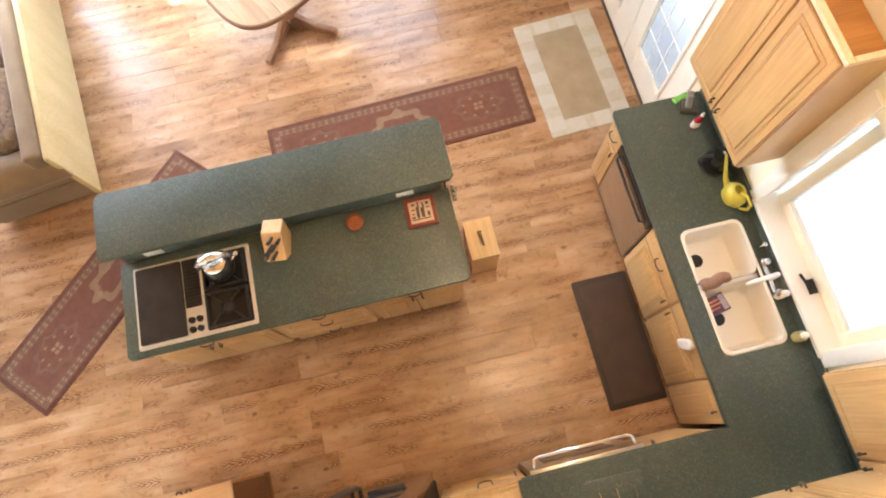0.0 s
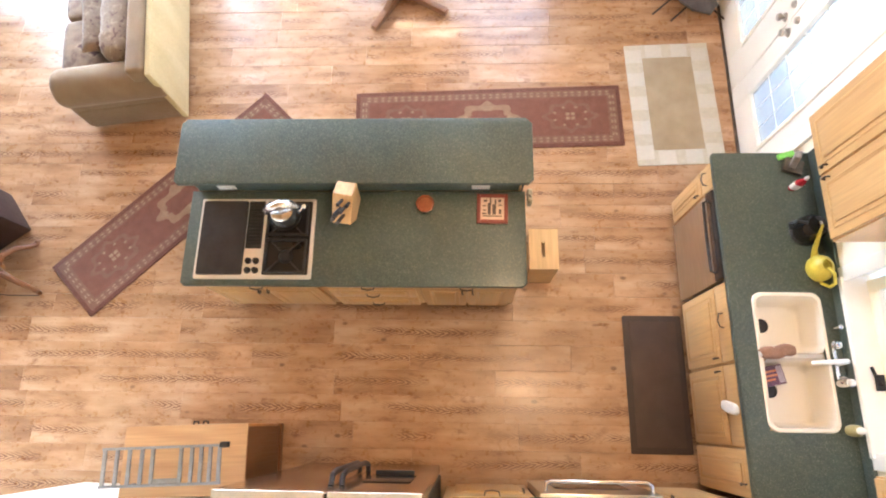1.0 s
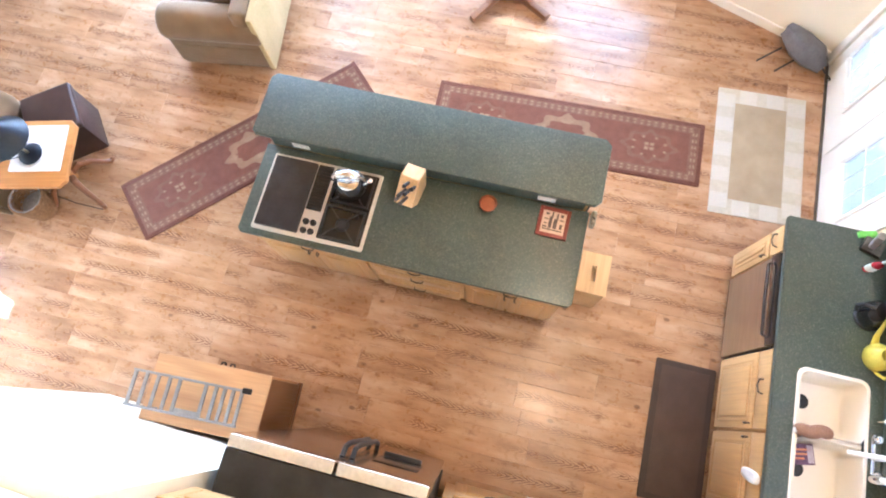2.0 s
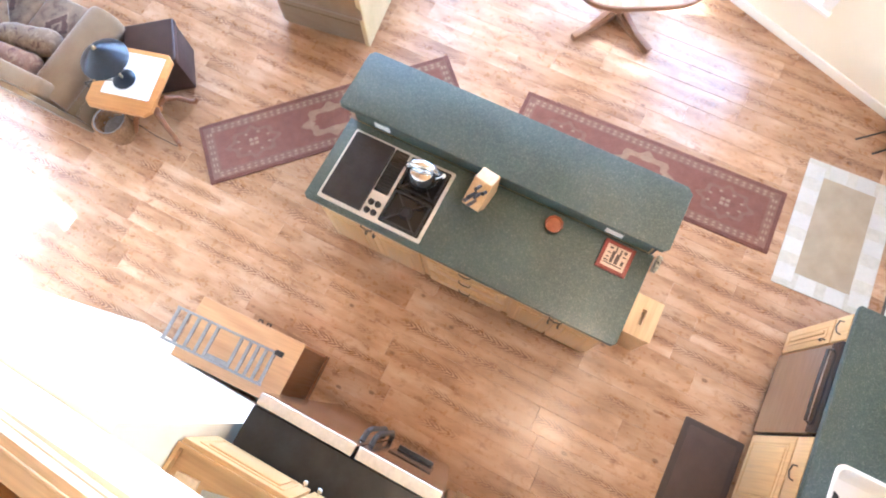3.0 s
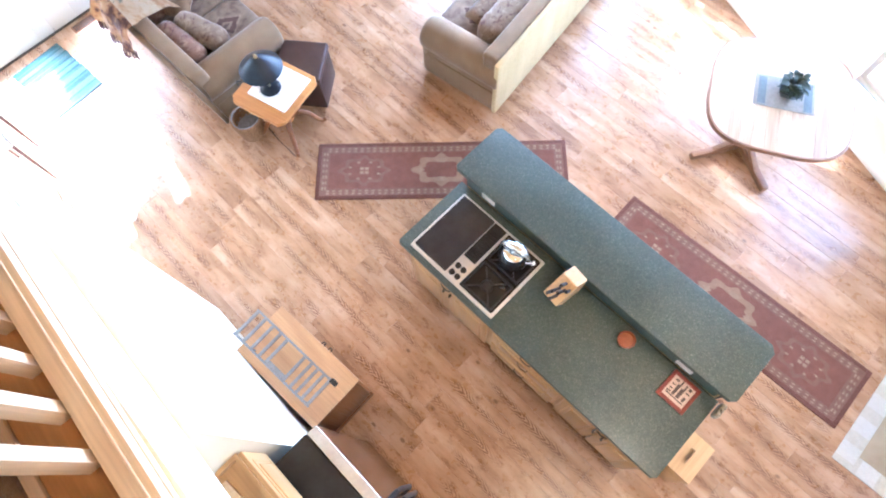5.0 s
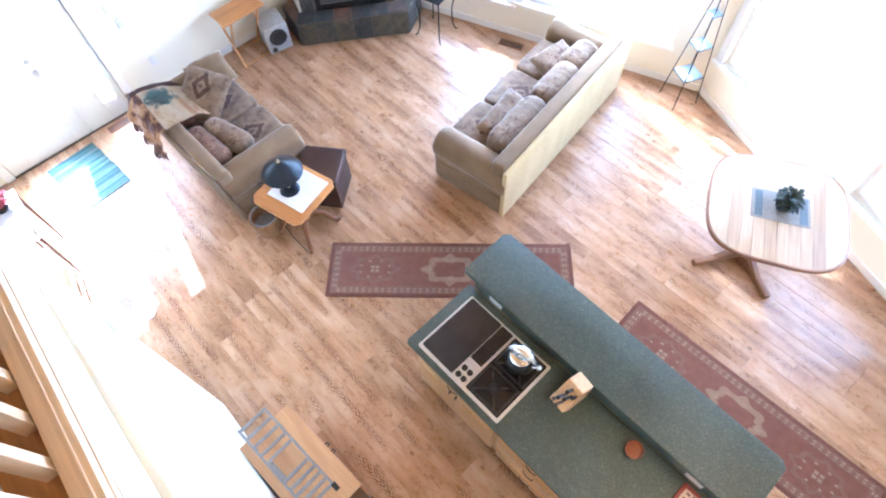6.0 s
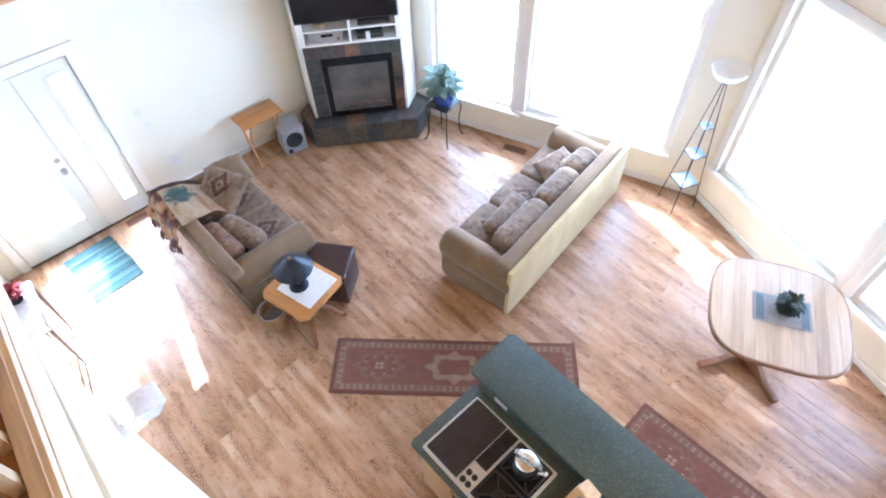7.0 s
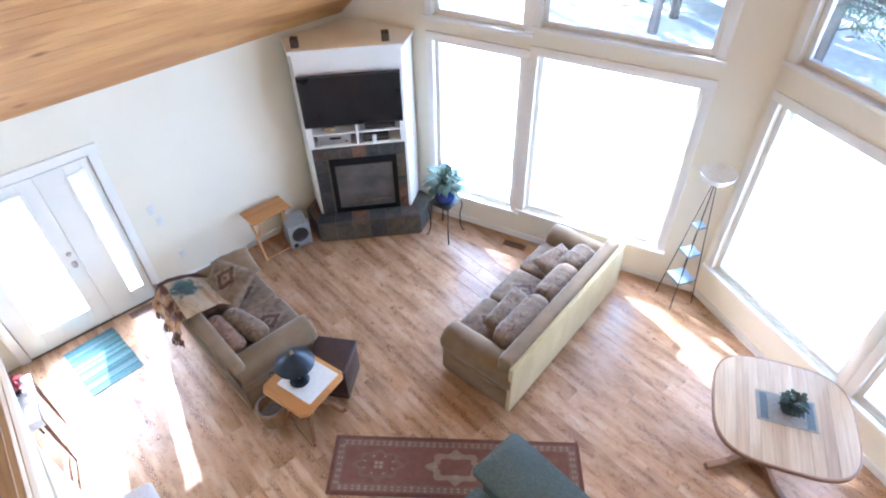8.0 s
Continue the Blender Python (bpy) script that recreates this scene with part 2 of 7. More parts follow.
ASH = wood("table_oak", [(0.40, 0.28, 0.17), (0.52, 0.39, 0.25), (0.58, 0.45, 0.30)], "y", 0.36, 5.0, 0.0, 0.07, 0.5, 0.3)
CHERRY = wood("dark_cherry", [(0.06, 0.018, 0.012), (0.10, 0.028, 0.018), (0.13, 0.04, 0.024)], "z", 0.3, 5.0, 0.0, 0.1, 0.5, 0.3)
WALL = surface("cream_wall_paint", (0.81, 0.765, 0.625), (0.845, 0.80, 0.665), 1.2, 0.75, 0, 0.03, 90, spec=0.3, grain=0.012)
TRIM = surface("white_trim_paint", (0.83, 0.815, 0.765), (0.86, 0.845, 0.80), 2.0, 0.4, 0, 0.01, 60, grain=0.01)
CREAM_TRIM = surface("cream_trim_paint", (0.80, 0.73, 0.55), (0.84, 0.78, 0.62), 2.0, 0.4, 0, 0.01, 60, grain=0.01)
DOOR_WHITE = surface("white_door_paint", (0.80, 0.79, 0.74), (0.83, 0.82, 0.77), 2.0, 0.35, 0, 0.01, 60, grain=0.01)
CARPET = surface("brown_carpet", (0.20, 0.12, 0.065), (0.30, 0.19, 0.11), 30.0, 1.0, 0, 0.8, 220, sheen=0.3)
GREEN = speckled("green_laminate", (0.072, 0.098, 0.086), (0.150, 0.170, 0.145), (0.048, 0.070, 0.062), 240.0, 0.40)
STEEL = surface("brushed_steel", (0.50, 0.49, 0.47), (0.60, 0.59, 0.57), 4.0, 0.28, 1.0, 0.03, 200, (1, 1, 12))
TRAY = surface("bright_stainless", (0.62, 0.61, 0.58), (0.70, 0.69, 0.66), 5.0, 0.42, 0.45, 0.03, 200, (1, 12, 1), grain=0.04)
CHROME = surface("chrome", (0.75, 0.75, 0.75), (0.85, 0.85, 0.85), 4.0, 0.08, 1.0, 0.0)
BRASS = surface("satin_brass", (0.55, 0.45, 0.28), (0.62, 0.52, 0.35), 8.0, 0.3, 1.0, 0.02)
BLACK_GLOSS = surface("black_gloss_panel", (0.012, 0.012, 0.013), (0.02, 0.02, 0.021), 3.0, 0.16, 0, 0.0, grain=0.03)
BLACK = surface("black_plastic", (0.012, 0.012, 0.013), (0.026, 0.026, 0.027), 12.0, 0.45, 0, 0.08)
IRON = surface("cast_iron", (0.010, 0.010, 0.011), (0.028, 0.027, 0.027), 20.0, 0.55, 0.1, 0.25)
PEWTER = surface("dark_pewter", (0.10, 0.09, 0.08), (0.16, 0.14, 0.12), 20.0, 0.35, 0.9, 0.05)
GRIDDLE = surface("griddle_coating", (0.022, 0.022, 0.026), (0.04, 0.038, 0.042), 9.0, 0.38, 0.2, 0.15)
PORCELAIN = surface("sink_enamel", (0.80, 0.76, 0.68), (0.84, 0.80, 0.72), 3.0, 0.22, 0, 0.0, grain=0.01)
WHITE_PLASTIC = surface("white_plastic", (0.74, 0.73, 0.70), (0.80, 0.79, 0.76), 6.0, 0.4, 0, 0.02, grain=0.02)
SNOW = surface("snow", (0.84, 0.84, 0.84), (0.92, 0.92, 0.92), 0.6, 0.85, 0, 0.5, 6.0)


def glass_mat(name, rough=0.0, tint=(1, 1, 1)):
    m, n, l, p = nodes_of(name)
    p.inputs["Base Color"].default_value = (*tint, 1)
    p.inputs["Roughness"].default_value, p.inputs["IOR"].default_value = rough, 1.45
    p.inputs["Transmission Weight"].default_value = 1.0
    return m


GLASS = glass_mat("window_glass")

# ---- builders ----
def thing(name, label, category, loc=(0, 0, 0), turn=0.0, group="", kind=""):
    ob = new(name)
    ob.empty_display_size = 0.1
    ob.matrix_basis = pose(*loc, 0, 0, turn)
    return tagged(ob, label, category, group, kind)


def mesh_of(name, bm, material, smooth=True):
    me = bpy.data.meshes.new(name)
    bmesh.ops.recalc_face_normals(bm, faces=bm.faces)
    bm.to_mesh(me)
    bm.free()
    me.materials.append(material)
    if smooth:
        for f in me.polygons:
            f.use_smooth = True
        me.set_sharp_from_angle(angle=radians(38))
    return me


def part(name, bm, material, parent=None, label="", smooth=True):
    ob = new(name, mesh_of(name, bm, material, smooth))
    ob.parent = parent
    if label:
        ob["label"] = label
    return ob


def shared(name, me, parent, m, label=""):
    ob = new(name, me)
    ob.parent, ob.matrix_basis = parent, m
    if label:
        ob["label"] = label
    return ob


def box(x0, x1, y0, y1, z0, z1, bevel=0.0, bm=None, seg=2, m=None):
    b = bm if bm is not None else bmesh.new()
    made = bmesh.ops.create_cube(b, size=1.0)
    mat = Matrix.Translation(((x0 + x1) / 2, (y0 + y1) / 2, (z0 + z1) / 2)) @ Matrix.Diagonal((abs(x1 - x0), abs(y1 - y0), abs(z1 - z0), 1))
    if m is not None:
        mat = m @ mat
    bmesh.ops.transform(b, matrix=mat, verts=made["verts"])
    if bevel:
        edges = list({e for v in made["verts"] for e in v.link_edges})
        bmesh.ops.bevel(b, geom=edges, offset=bevel, segments=seg, profile=0.6, affect="EDGES")
    return b


def rod(p0, p1, r0, r1=None, seg=10, bm=None):
    """A round bar from p0 to p1."""
    b = bm if bm is not None else bmesh.new()
    p0, p1 = Vector(p0), Vector(p1)
    d = p1 - p0
    made = bmesh.ops.create_cone(b, cap_ends=True, segments=seg, radius1=r0, radius2=r0 if r1 is None else r1, depth=d.length)
    bmesh.ops.transform(b, matrix=Matrix.Translation((p0 + p1) / 2) @ d.to_track_quat("Z", "Y").to_matrix().to_4x4(), verts=made["verts"])
    return b


def tube(pts, r, seg=8, bm=None):
    """A bent round bar; r a number or one per point."""
    b = bm if bm is not None else bmesh.new()
    pts = [Vector(p) for p in pts]
    rs = r if isinstance(r, (list, tuple)) else [r] * len(pts)
    rings, side = [], None
    for i, p in enumerate(pts):
        t = (pts[min(i + 1, len(pts) - 1)] - pts[max(i - 1, 0)]).normalized()
        if side is None:
            side = t.orthogonal().normalized()
        side = (side - t * side.dot(t)).normalized()
        up = t.cross(side)
        rings.append([b.verts.new(p + (side * math.cos(a) + up * math.sin(a)) * rs[i]) for a in (2 * math.pi * k / seg for k in range(seg))])
    for a, c in zip(rings, rings[1:]):
        for k in range(seg):
            b.faces.new((a[k], a[(k + 1) % seg], c[(k + 1) % seg], c[k]))
    b.faces.new(list(reversed(rings[0])))
    b.faces.new(rings[-1])
    return b


def lathe(profile, centre=(0, 0, 0), seg=24, bm=None, sy=1.0):
    """A turned shape from (radius, height) pairs; a zero radius closes it."""
    b = bm if bm is not None else bmesh.new()
    c, rings = Vector(centre), []
    for r, z in profile:
        if r < 1e-5:
            rings.append([b.verts.new(c + Vector((0, 0, z)))])
        else:
            rings.append([b.verts.new(c + Vector((r * math.cos(2 * math.pi * k / seg), sy * r * math.sin(2 * math.pi * k / seg), z))) for k in range(seg)])
    for a, d in zip(rings, rings[1:]):
        for k in range(seg):
            j = (k + 1) % seg
            q = [a[0]] if len(a) == 1 else [a[k], a[j]]
            w = [d[0]] if len(d) == 1 else [d[j], d[k]]
            if len(q) + len(w) > 2:
                b.faces.new(q + w)
    return b


def prism(poly, z0, z1, bevel=0.0, bm=None, seg=2):
    """An upright slab over a plan outline."""
    b = bm if bm is not None else bmesh.new()
    low = [b.verts.new((x, y, z0)) for x, y in poly]
    top = [b.verts.new((x, y, z1)) for x, y in poly]
    n = len(poly)
    b.faces.new(list(reversed(low)))
    f = b.faces.new(top)
    for i in range(n):
        b.faces.new((low[i], low[(i + 1) % n], top[(i + 1) % n], top[i]))
    if bevel:
        bmesh.ops.bevel(b, geom=list(f.edges), offset=bevel, segments=seg, profile=0.6, affect="EDGES")
    return b


def rounded(x0, x1, y0, y1, r, n=6):
    """The outline of a rectangle with round corners."""
    out = []
    for cx, cy, a in ((x1 - r, y1 - r, 0), (x0 + r, y1 - r, 90), (x0 + r, y0 + r, 180), (x1 - r, y0 + r, 270)):
        out += [(cx + r * math.cos(radians(a + 90 * k / n)), cy + r * math.sin(radians(a + 90 * k / n))) for k in range(n + 1)]
    return out


def cushion(sx, sy, sz, power=4.0, bm=None, m=None, lump=0.0, seed=0.0, nu=20, nv=12):
    """A stuffed, rounded block about the origin, softly uneven."""
    b = bm if bm is not None else bmesh.new()
    rings = []

    def sp(c, e):
        return math.copysign(abs(c) ** e, c)
    e = 2.0 / power
    for j in range(nv + 1):
        ph = -math.pi / 2 + math.pi * j / nv
        row = []
        for k in range(nu):
            th = 2 * math.pi * k / nu
            v = Vector((sx / 2 * sp(math.cos(ph), e) * sp(math.cos(th), e), sy / 2 * sp(math.cos(ph), e) * sp(math.sin(th), e), sz / 2 * sp(math.sin(ph), e * 1.3)))
            if lump:
                v *= 1 + lump * noise.noise(v * 5.0 + Vector((seed, seed * 2, 3)))
            row.append(b.verts.new(m @ v if m is not None else v))
        rings.append(row)
    for a, c in zip(rings, rings[1:]):
        for k in range(nu):
            b.faces.new((a[k], a[(k + 1) % nu], c[(k + 1) % nu], c[k]))
    bmesh.ops.remove_doubles(b, verts=b.verts[:], dist=1e-5)
    return b


def wall(name, p0, p1, thick, height, openings, material, label):
    """A wall whose inner face runs from p0 to p1 in plan; thick lies to the right of that way. height(s): its top along it."""
    p0, p1 = Vector((*p0, 0)), Vector((*p1, 0))
    length, d = (p1 - p0).length, (p1 - p0).normalized()
    out = Vector((d.y, -d.x, 0)) * thick
    cuts = sorted({0.0, length, *[c for o in openings for c in o[:2]]})
    b = bmesh.new()

    def block(s0, s1, z0, z1a, z1b):
        v = [b.verts.new(p0 + d * s + o + Vector((0, 0, z))) for o in (Vector(), out) for s, z in ((s0, z0), (s1, z0), (s1, z1b), (s0, z1a))]
        for q in ((0, 1, 2, 3), (7, 6, 5, 4), (0, 4, 5, 1), (1, 5, 6, 2), (2, 6, 7, 3), (3, 7, 4, 0)):
            b.faces.new([v[i] for i in q])
    for s0, s1 in zip(cuts, cuts[1:]):
        holes = sorted(o[2:] for o in openings if o[0] <= s0 + 1e-6 and o[1] >= s1 - 1e-6)
        z = 0.0
        for h0, h1 in holes:
            if h0 > z + 1e-4:
                block(s0, s1, z, h0, h0)
            z = h1
        block(s0, s1, z, height(s0), height(s1))
    ob = part(name, b, material, None, smooth=False)
    return tagged(ob, label, "wall", kind="structure")

# ---- the shell ----
RIDGE_X, RIDGE_Z, EAVE_Z = -2.0, 6.80, 2.52
WEST, EAST, SOUTH = -6.28, 2.32, -3.2


def ceil_z(x):
    return RIDGE_Z - (RIDGE_X - x) * 1.0 if x < RIDGE_X else RIDGE_Z - (x - RIDGE_X) * 0.8


APEX = (-1.98, 6.32)
END_A, END_B = (WEST, 4.765), (EAST, 4.72)
LEN_A = (Vector(END_A) - Vector(APEX)).length
LEN_B = (Vector(END_B) - Vector(APEX)).length


def s_a(x):
    return (APEX[0] - x) / (APEX[0] - END_A[0]) * LEN_A


def s_b(x):
    return (END_B[0] - x) / (END_B[0] - APEX[0]) * LEN_B


WIN_A = [(s_a(-2.475), s_a(-4.005), 0.47, 2.47), (s_a(-4.16), s_a(-5.15), 0.42, 2.42), (s_a(-2.475), s_a(-4.005), 2.75, 4.4), (s_a(-4.16), s_a(-5.15), 2.68, 3.35)]
WIN_B = [(s_b(-0.35), s_b(-1.86), 0.50, 2.50), (s_b(0.95), s_b(-0.19), 0.50, 2.50), (s_b(-0.35), s_b(-1.86), 2.86, 4.4), (s_b(0.95), s_b(-0.19), 2.86, 3.9)]
wall("wall_north_west", APEX, END_A, 0.16, lambda s: ceil_z(APEX[0] - s / LEN_A * (APEX[0] - END_A[0])), WIN_A, WALL, "cream painted prow wall with tall windows")
wall("wall_north_east", END_B, APEX, 0.16, lambda s: ceil_z(END_B[0] - s / LEN_B * (END_B[0] - APEX[0])), WIN_B, WALL, "cream painted prow wall with tall windows")
wall("wall_west", END_A, (WEST, SOUTH), 0.16, lambda s: EAVE_Z, [(4.765 - 1.70, 4.765 - 0.32, 0.0, 1.97)], WALL, "plain cream painted wall with the front doors")
wall("wall_east", (EAST, SOUTH), END_B, 0.18, lambda s: ceil_z(EAST), [(0.92 + 3.2, 1.92 + 3.2, 1.03, 2.1), (2.95 + 3.2, 4.65 + 3.2, 0.0, 1.98)], WALL, "cream painted wall with kitchen window and patio doors")
wall("wall_south", (WEST - 0.16, SOUTH), (EAST + 0.18, SOUTH), 0.16, lambda s: 2.55 + 0.0 * s, [], WALL, "plain cream wall closing the loft end")
gable = bmesh.new()
gv = [gable.verts.new((x, y, z)) for y in (SOUTH, SOUTH - 0.16) for x, z in ((WEST, 2.55), (EAST, 2.55), (EAST, ceil_z(EAST)), (RIDGE_X, RIDGE_Z), (WEST, EAVE_Z + 0.06))]
for q in ((0, 1, 2, 3, 4), (9, 8, 7, 6, 5), (0, 5, 6, 1), (1, 6, 7, 2), (2, 7, 8, 3), (3, 8, 9, 4), (4, 9, 5, 0)):
    gable.faces.new([gv[i] for i in q])
tagged(part("wall_gable", gable, WALL, smooth=False), "cream gable wall above the loft", "wall", kind="structure")

# pine boards of the ceiling, each a strip of its own in one mesh
boards = bmesh.new()


def ceiling_side(x_low, x_high, far_low, far_high):
    run = math.hypot(x_high - x_low, ceil_z(x_high) - ceil_z(x_low))
    n = int(run / 0.135)
    nrm = Vector((ceil_z(x_low) - ceil_z(x_high), 0, x_high - x_low)).normalized()
    if nrm.z < 0:
        nrm = -nrm
    for i in range(n):
        fa, fb = i / n, (i + 0.965) / n
        xa, xb = x_low + (x_high - x_low) * fa, x_low + (x_high - x_low) * fb
        ya, yb = far_low + (far_high - far_low) * fa, far_low + (far_high - far_low) * fb
        lo = [Vector((xa, SOUTH, ceil_z(xa))), Vector((xb, SOUTH, ceil_z(xb))), Vector((xb, yb, ceil_z(xb))), Vector((xa, ya, ceil_z(xa)))]
        v = [boards.verts.new(p) for p in lo] + [boards.verts.new(p + nrm * 0.02) for p in lo]
        for q in ((0, 1, 2, 3), (7, 6, 5, 4), (0, 4, 5, 1), (1, 5, 6, 2), (2, 6, 7, 3), (3, 7, 4, 0)):
            boards.faces.new([v[k] for k in q])


ceiling_side(WEST, RIDGE_X, END_A[1], APEX[1])
ceiling_side(EAST, RIDGE_X, END_B[1], APEX[1])
tagged(part("ceiling", boards, PINE, smooth=False), "knotty pine tongue and groove vaulted ceiling", "ceiling", kind="structure")
roof = bmesh.new()
for x0, x1, y0, y1 in ((WEST - 0.5, RIDGE_X, END_A[1] + 0.2, APEX[1] + 0.3), (RIDGE_X, EAST + 0.5, APEX[1] + 0.3, END_B[1] + 0.2)):
    v = [roof.verts.new((x, y, ceil_z(x) + dz)) for dz in (0.05, 0.30) for x, y in ((x0, SOUTH - 0.3), (x1, SOUTH - 0.3), (x1, y1), (x0, y0))]
    for q in ((0, 1, 2, 3), (7, 6, 5, 4), (0, 4, 5, 1), (1, 5, 6, 2), (2, 6, 7, 3), (3, 7, 4, 0)):
        roof.faces.new([v[k] for k in q])
tagged(part("roof", roof, SNOW, smooth=False), "snow covered pitched roof", "roof", kind="structure")

# floor slab; its planks come last
sub = prism([(WEST - 0.1, SOUTH - 0.1), (EAST + 0.15, SOUTH - 0.1), (EAST + 0.15, END_B[1] + 0.1), (APEX[0], APEX[1] + 0.12), (WEST - 0.1, END_A[1] + 0.1)], -0.25, -0.012)
floor = tagged(part("floor", sub, OAK_DARK, smooth=False), "warm knotty pine laminate plank floor", "floor", kind="structure")

# the white wall under the loft, its free end at the hall
tagged(part("wall_loft_face", prism([(-1.12, -0.1), (-1.12, 0.555), (-2.72, 0.58), (-2.72, -0.1)], 0, 2.62), WALL, smooth=False), "white wall below the loft railing", "wall", kind="structure")
tagged(part("wall_hall", box(WEST, -2.725, -0.12, 0.08, 0, 2.62), WALL, smooth=False), "plain cream wall behind the console table", "wall", kind="structure")
tagged(part("wall_kitchen", box(-1.115, EAST, -0.18, -0.03, 0, 2.615), WALL, smooth=False), "cream wall behind the kitchen counter", "wall", kind="structure")
tagged(part("loft_floor", prism([(EAST, SOUTH), (EAST, 0.36), (-1.12, 0.515), (-2.72, 0.576), (WEST, 0.64), (WEST, SOUTH)], 2.6205, 2.918), WALL, smooth=False), "white edged loft floor above kitchen and hall", "floor", kind="structure")
tagged(part("loft_carpet", prism([(EAST, SOUTH), (EAST, 0.16), (-1.12, 0.26), (WEST, 0.55), (WEST, SOUTH)], 2.921, 2.945), CARPET, smooth=False), "brown loft carpet behind the railing", "carpet", kind="structure")

# loft railing
rail = thing("loft_railing", "light pine loft railing with square balusters", "railing", (-1.0, 0.402, 2.92), -4.0)
sill = box(-4.2, 3.2, 0.0, 0.09, 0.03, 0.085, 0.010)
box(-4.2, 3.2, 0.056, 0.066, 0.085, 0.094, 0.003, sill)
part("base_rail", sill, PINE_X, rail)
part("fascia", box(-4.2, 3.2, 0.075, 0.093, -0.04, 0.03, 0.004), PINE_X, rail)
part("inner_board", box(-4.2, 3.2, -0.165, -0.002, 0.027, 0.036, 0.002), OAK, rail, "orange pine board behind the balusters")
part("inner_trim", box(-4.2, 3.2, -0.205, -0.167, 0.027, 0.05, 0.006), PINE_X, rail, "pale carpet edge trim")
part("top_rail", box(-4.2, 3.2, -0.09, 0.02, 0.95, 1.0, 0.012), PINE_X, rail)
bal = mesh_of("baluster", box(-0.024, 0.024, -0.052, -0.003, 0.037, 0.95, 0.003), PINE_Z)
for i in range(40):
    shared("baluster", bal, rail, pose(-4.0 + i * 0.175, 0, 0))

# recessed ceiling lights
for dx_, dy_ in DOWNLIGHTS:
    dn = thing("recessed_light", "white recessed ceiling downlight, switched on", "lamp", (dx_, dy_, 4.43), 0, "ceiling downlights")
    part("trim_ring", lathe([(0.075, 0.16), (0.075, 0.0), (0.10, 0.0), (0.10, 0.004), (0.08, 0.012), (0.08, 0.16)], seg=28), TRIM, dn)

# ---- windows and doors ----
def window_in(name, p0, p1, o, label, casing=0.085, bars=()):
    p0, p1 = Vector((*p0, 0)), Vector((*p1, 0))
    d = (p1 - p0).normalized()
    a = math.degrees(math.atan2(d.y, d.x))
    s0, s1, z0, z1 = o
    w, h = s1 - s0, z1 - z0
    base = p0 + d * s0
    win = thing(name, label, "window", (base.x, base.y, z0), a, kind="structure")
    c = casing
    b = box(-c, w + c, -0.005, 0.02, h, h + c, 0.004)
    box(-c, 0, -0.005, 0.02, 0, h, 0.004, b)
    box(w, w + c, -0.005, 0.02, 0, h, 0.004, b)
    part("casing", b, TRIM, win)
    part("window_sill", box(-c - 0.02, w + c + 0.02, -0.02, 0.05, -0.035, 0.0, 0.006), TRIM, win)
    f = box(0.002, 0.05, -0.10, -0.05, 0.002, h - 0.002, 0.004)
    box(w - 0.05, w - 0.002, -0.10, -0.05, 0.002, h - 0.002, 0.004, f)
    box(0.05, w - 0.05, -0.10, -0.05, 0.002, 0.05, 0.004, f)
    box(0.05, w - 0.05, -0.10, -0.05, h - 0.05, h - 0.002, 0.004, f)
    part("window_frame", f, TRIM, win)
    g = part("pane", box(0.05, w - 0.05, -0.078, -0.072, 0.05, h - 0.05), GLASS, win, "clear glass", smooth=False)
    g.visible_shadow = False
    return win


for i, o in enumerate(WIN_A):
    window_in("window_%d" % (i + 1), APEX, END_A, o, "tall fixed prow window in white trim looking onto snow")
for i, o in enumerate(WIN_B):
    window_in("window_%d" % (i + 5), END_B, APEX, o, "tall fixed prow window in white trim looking onto snow")

# kitchen window, set deep behind a white sill
kw = thing("window_9", "kitchen window in cream wood frame over a deep white sill", "window", (EAST, 0.92, 1.03), 90, kind="structure")
part("window_sill", box(-0.03, 0.99, -0.12, 0.035, -0.028, 0.004, 0.006), TRIM, kw)
b = box(-0.09, 0.0, 0.0, 0.02, -0.10, 1.15, 0.004)
box(0.96, 1.05, 0.0, 0.02, -0.10, 1.15, 0.004, b)
box(-0.09, 1.05, 0.0, 0.02, -0.115, -0.03, 0.004, b)
part("casing", b, TRIM, kw)
f = box(0.0, 0.07, -0.17, -0.11, 0.0, 1.07, 0.005)
box(0.89, 0.96, -0.17, -0.11, 0.0, 1.07, 0.005, f)
box(0.07, 0.89, -0.17, -0.11, 0.0, 0.08, 0.005, f)
box(0.07, 0.89, -0.17, -0.11, 1.0, 1.07, 0.005, f)
part("window_frame", f, CREAM_TRIM, kw)
part("pane", box(0.07, 0.89, -0.145, -0.139, 0.08, 1.0), GLASS, kw, "clear glass").visible_shadow = False
crank = tube([(0.36, -0.075, 0.01), (0.36, -0.07, 0.035), (0.40, -0.04, 0.04), (0.46, -0.03, 0.03)], 0.009)
box(0.33, 0.42, -0.10, -0.05, 0.004, 0.02, 0.004, crank)
part("crank_handle", crank, IRON, kw, "black window crank")

LEADED = glass_mat("leaded_glass", 0.18, (0.60, 0.58, 0.52))


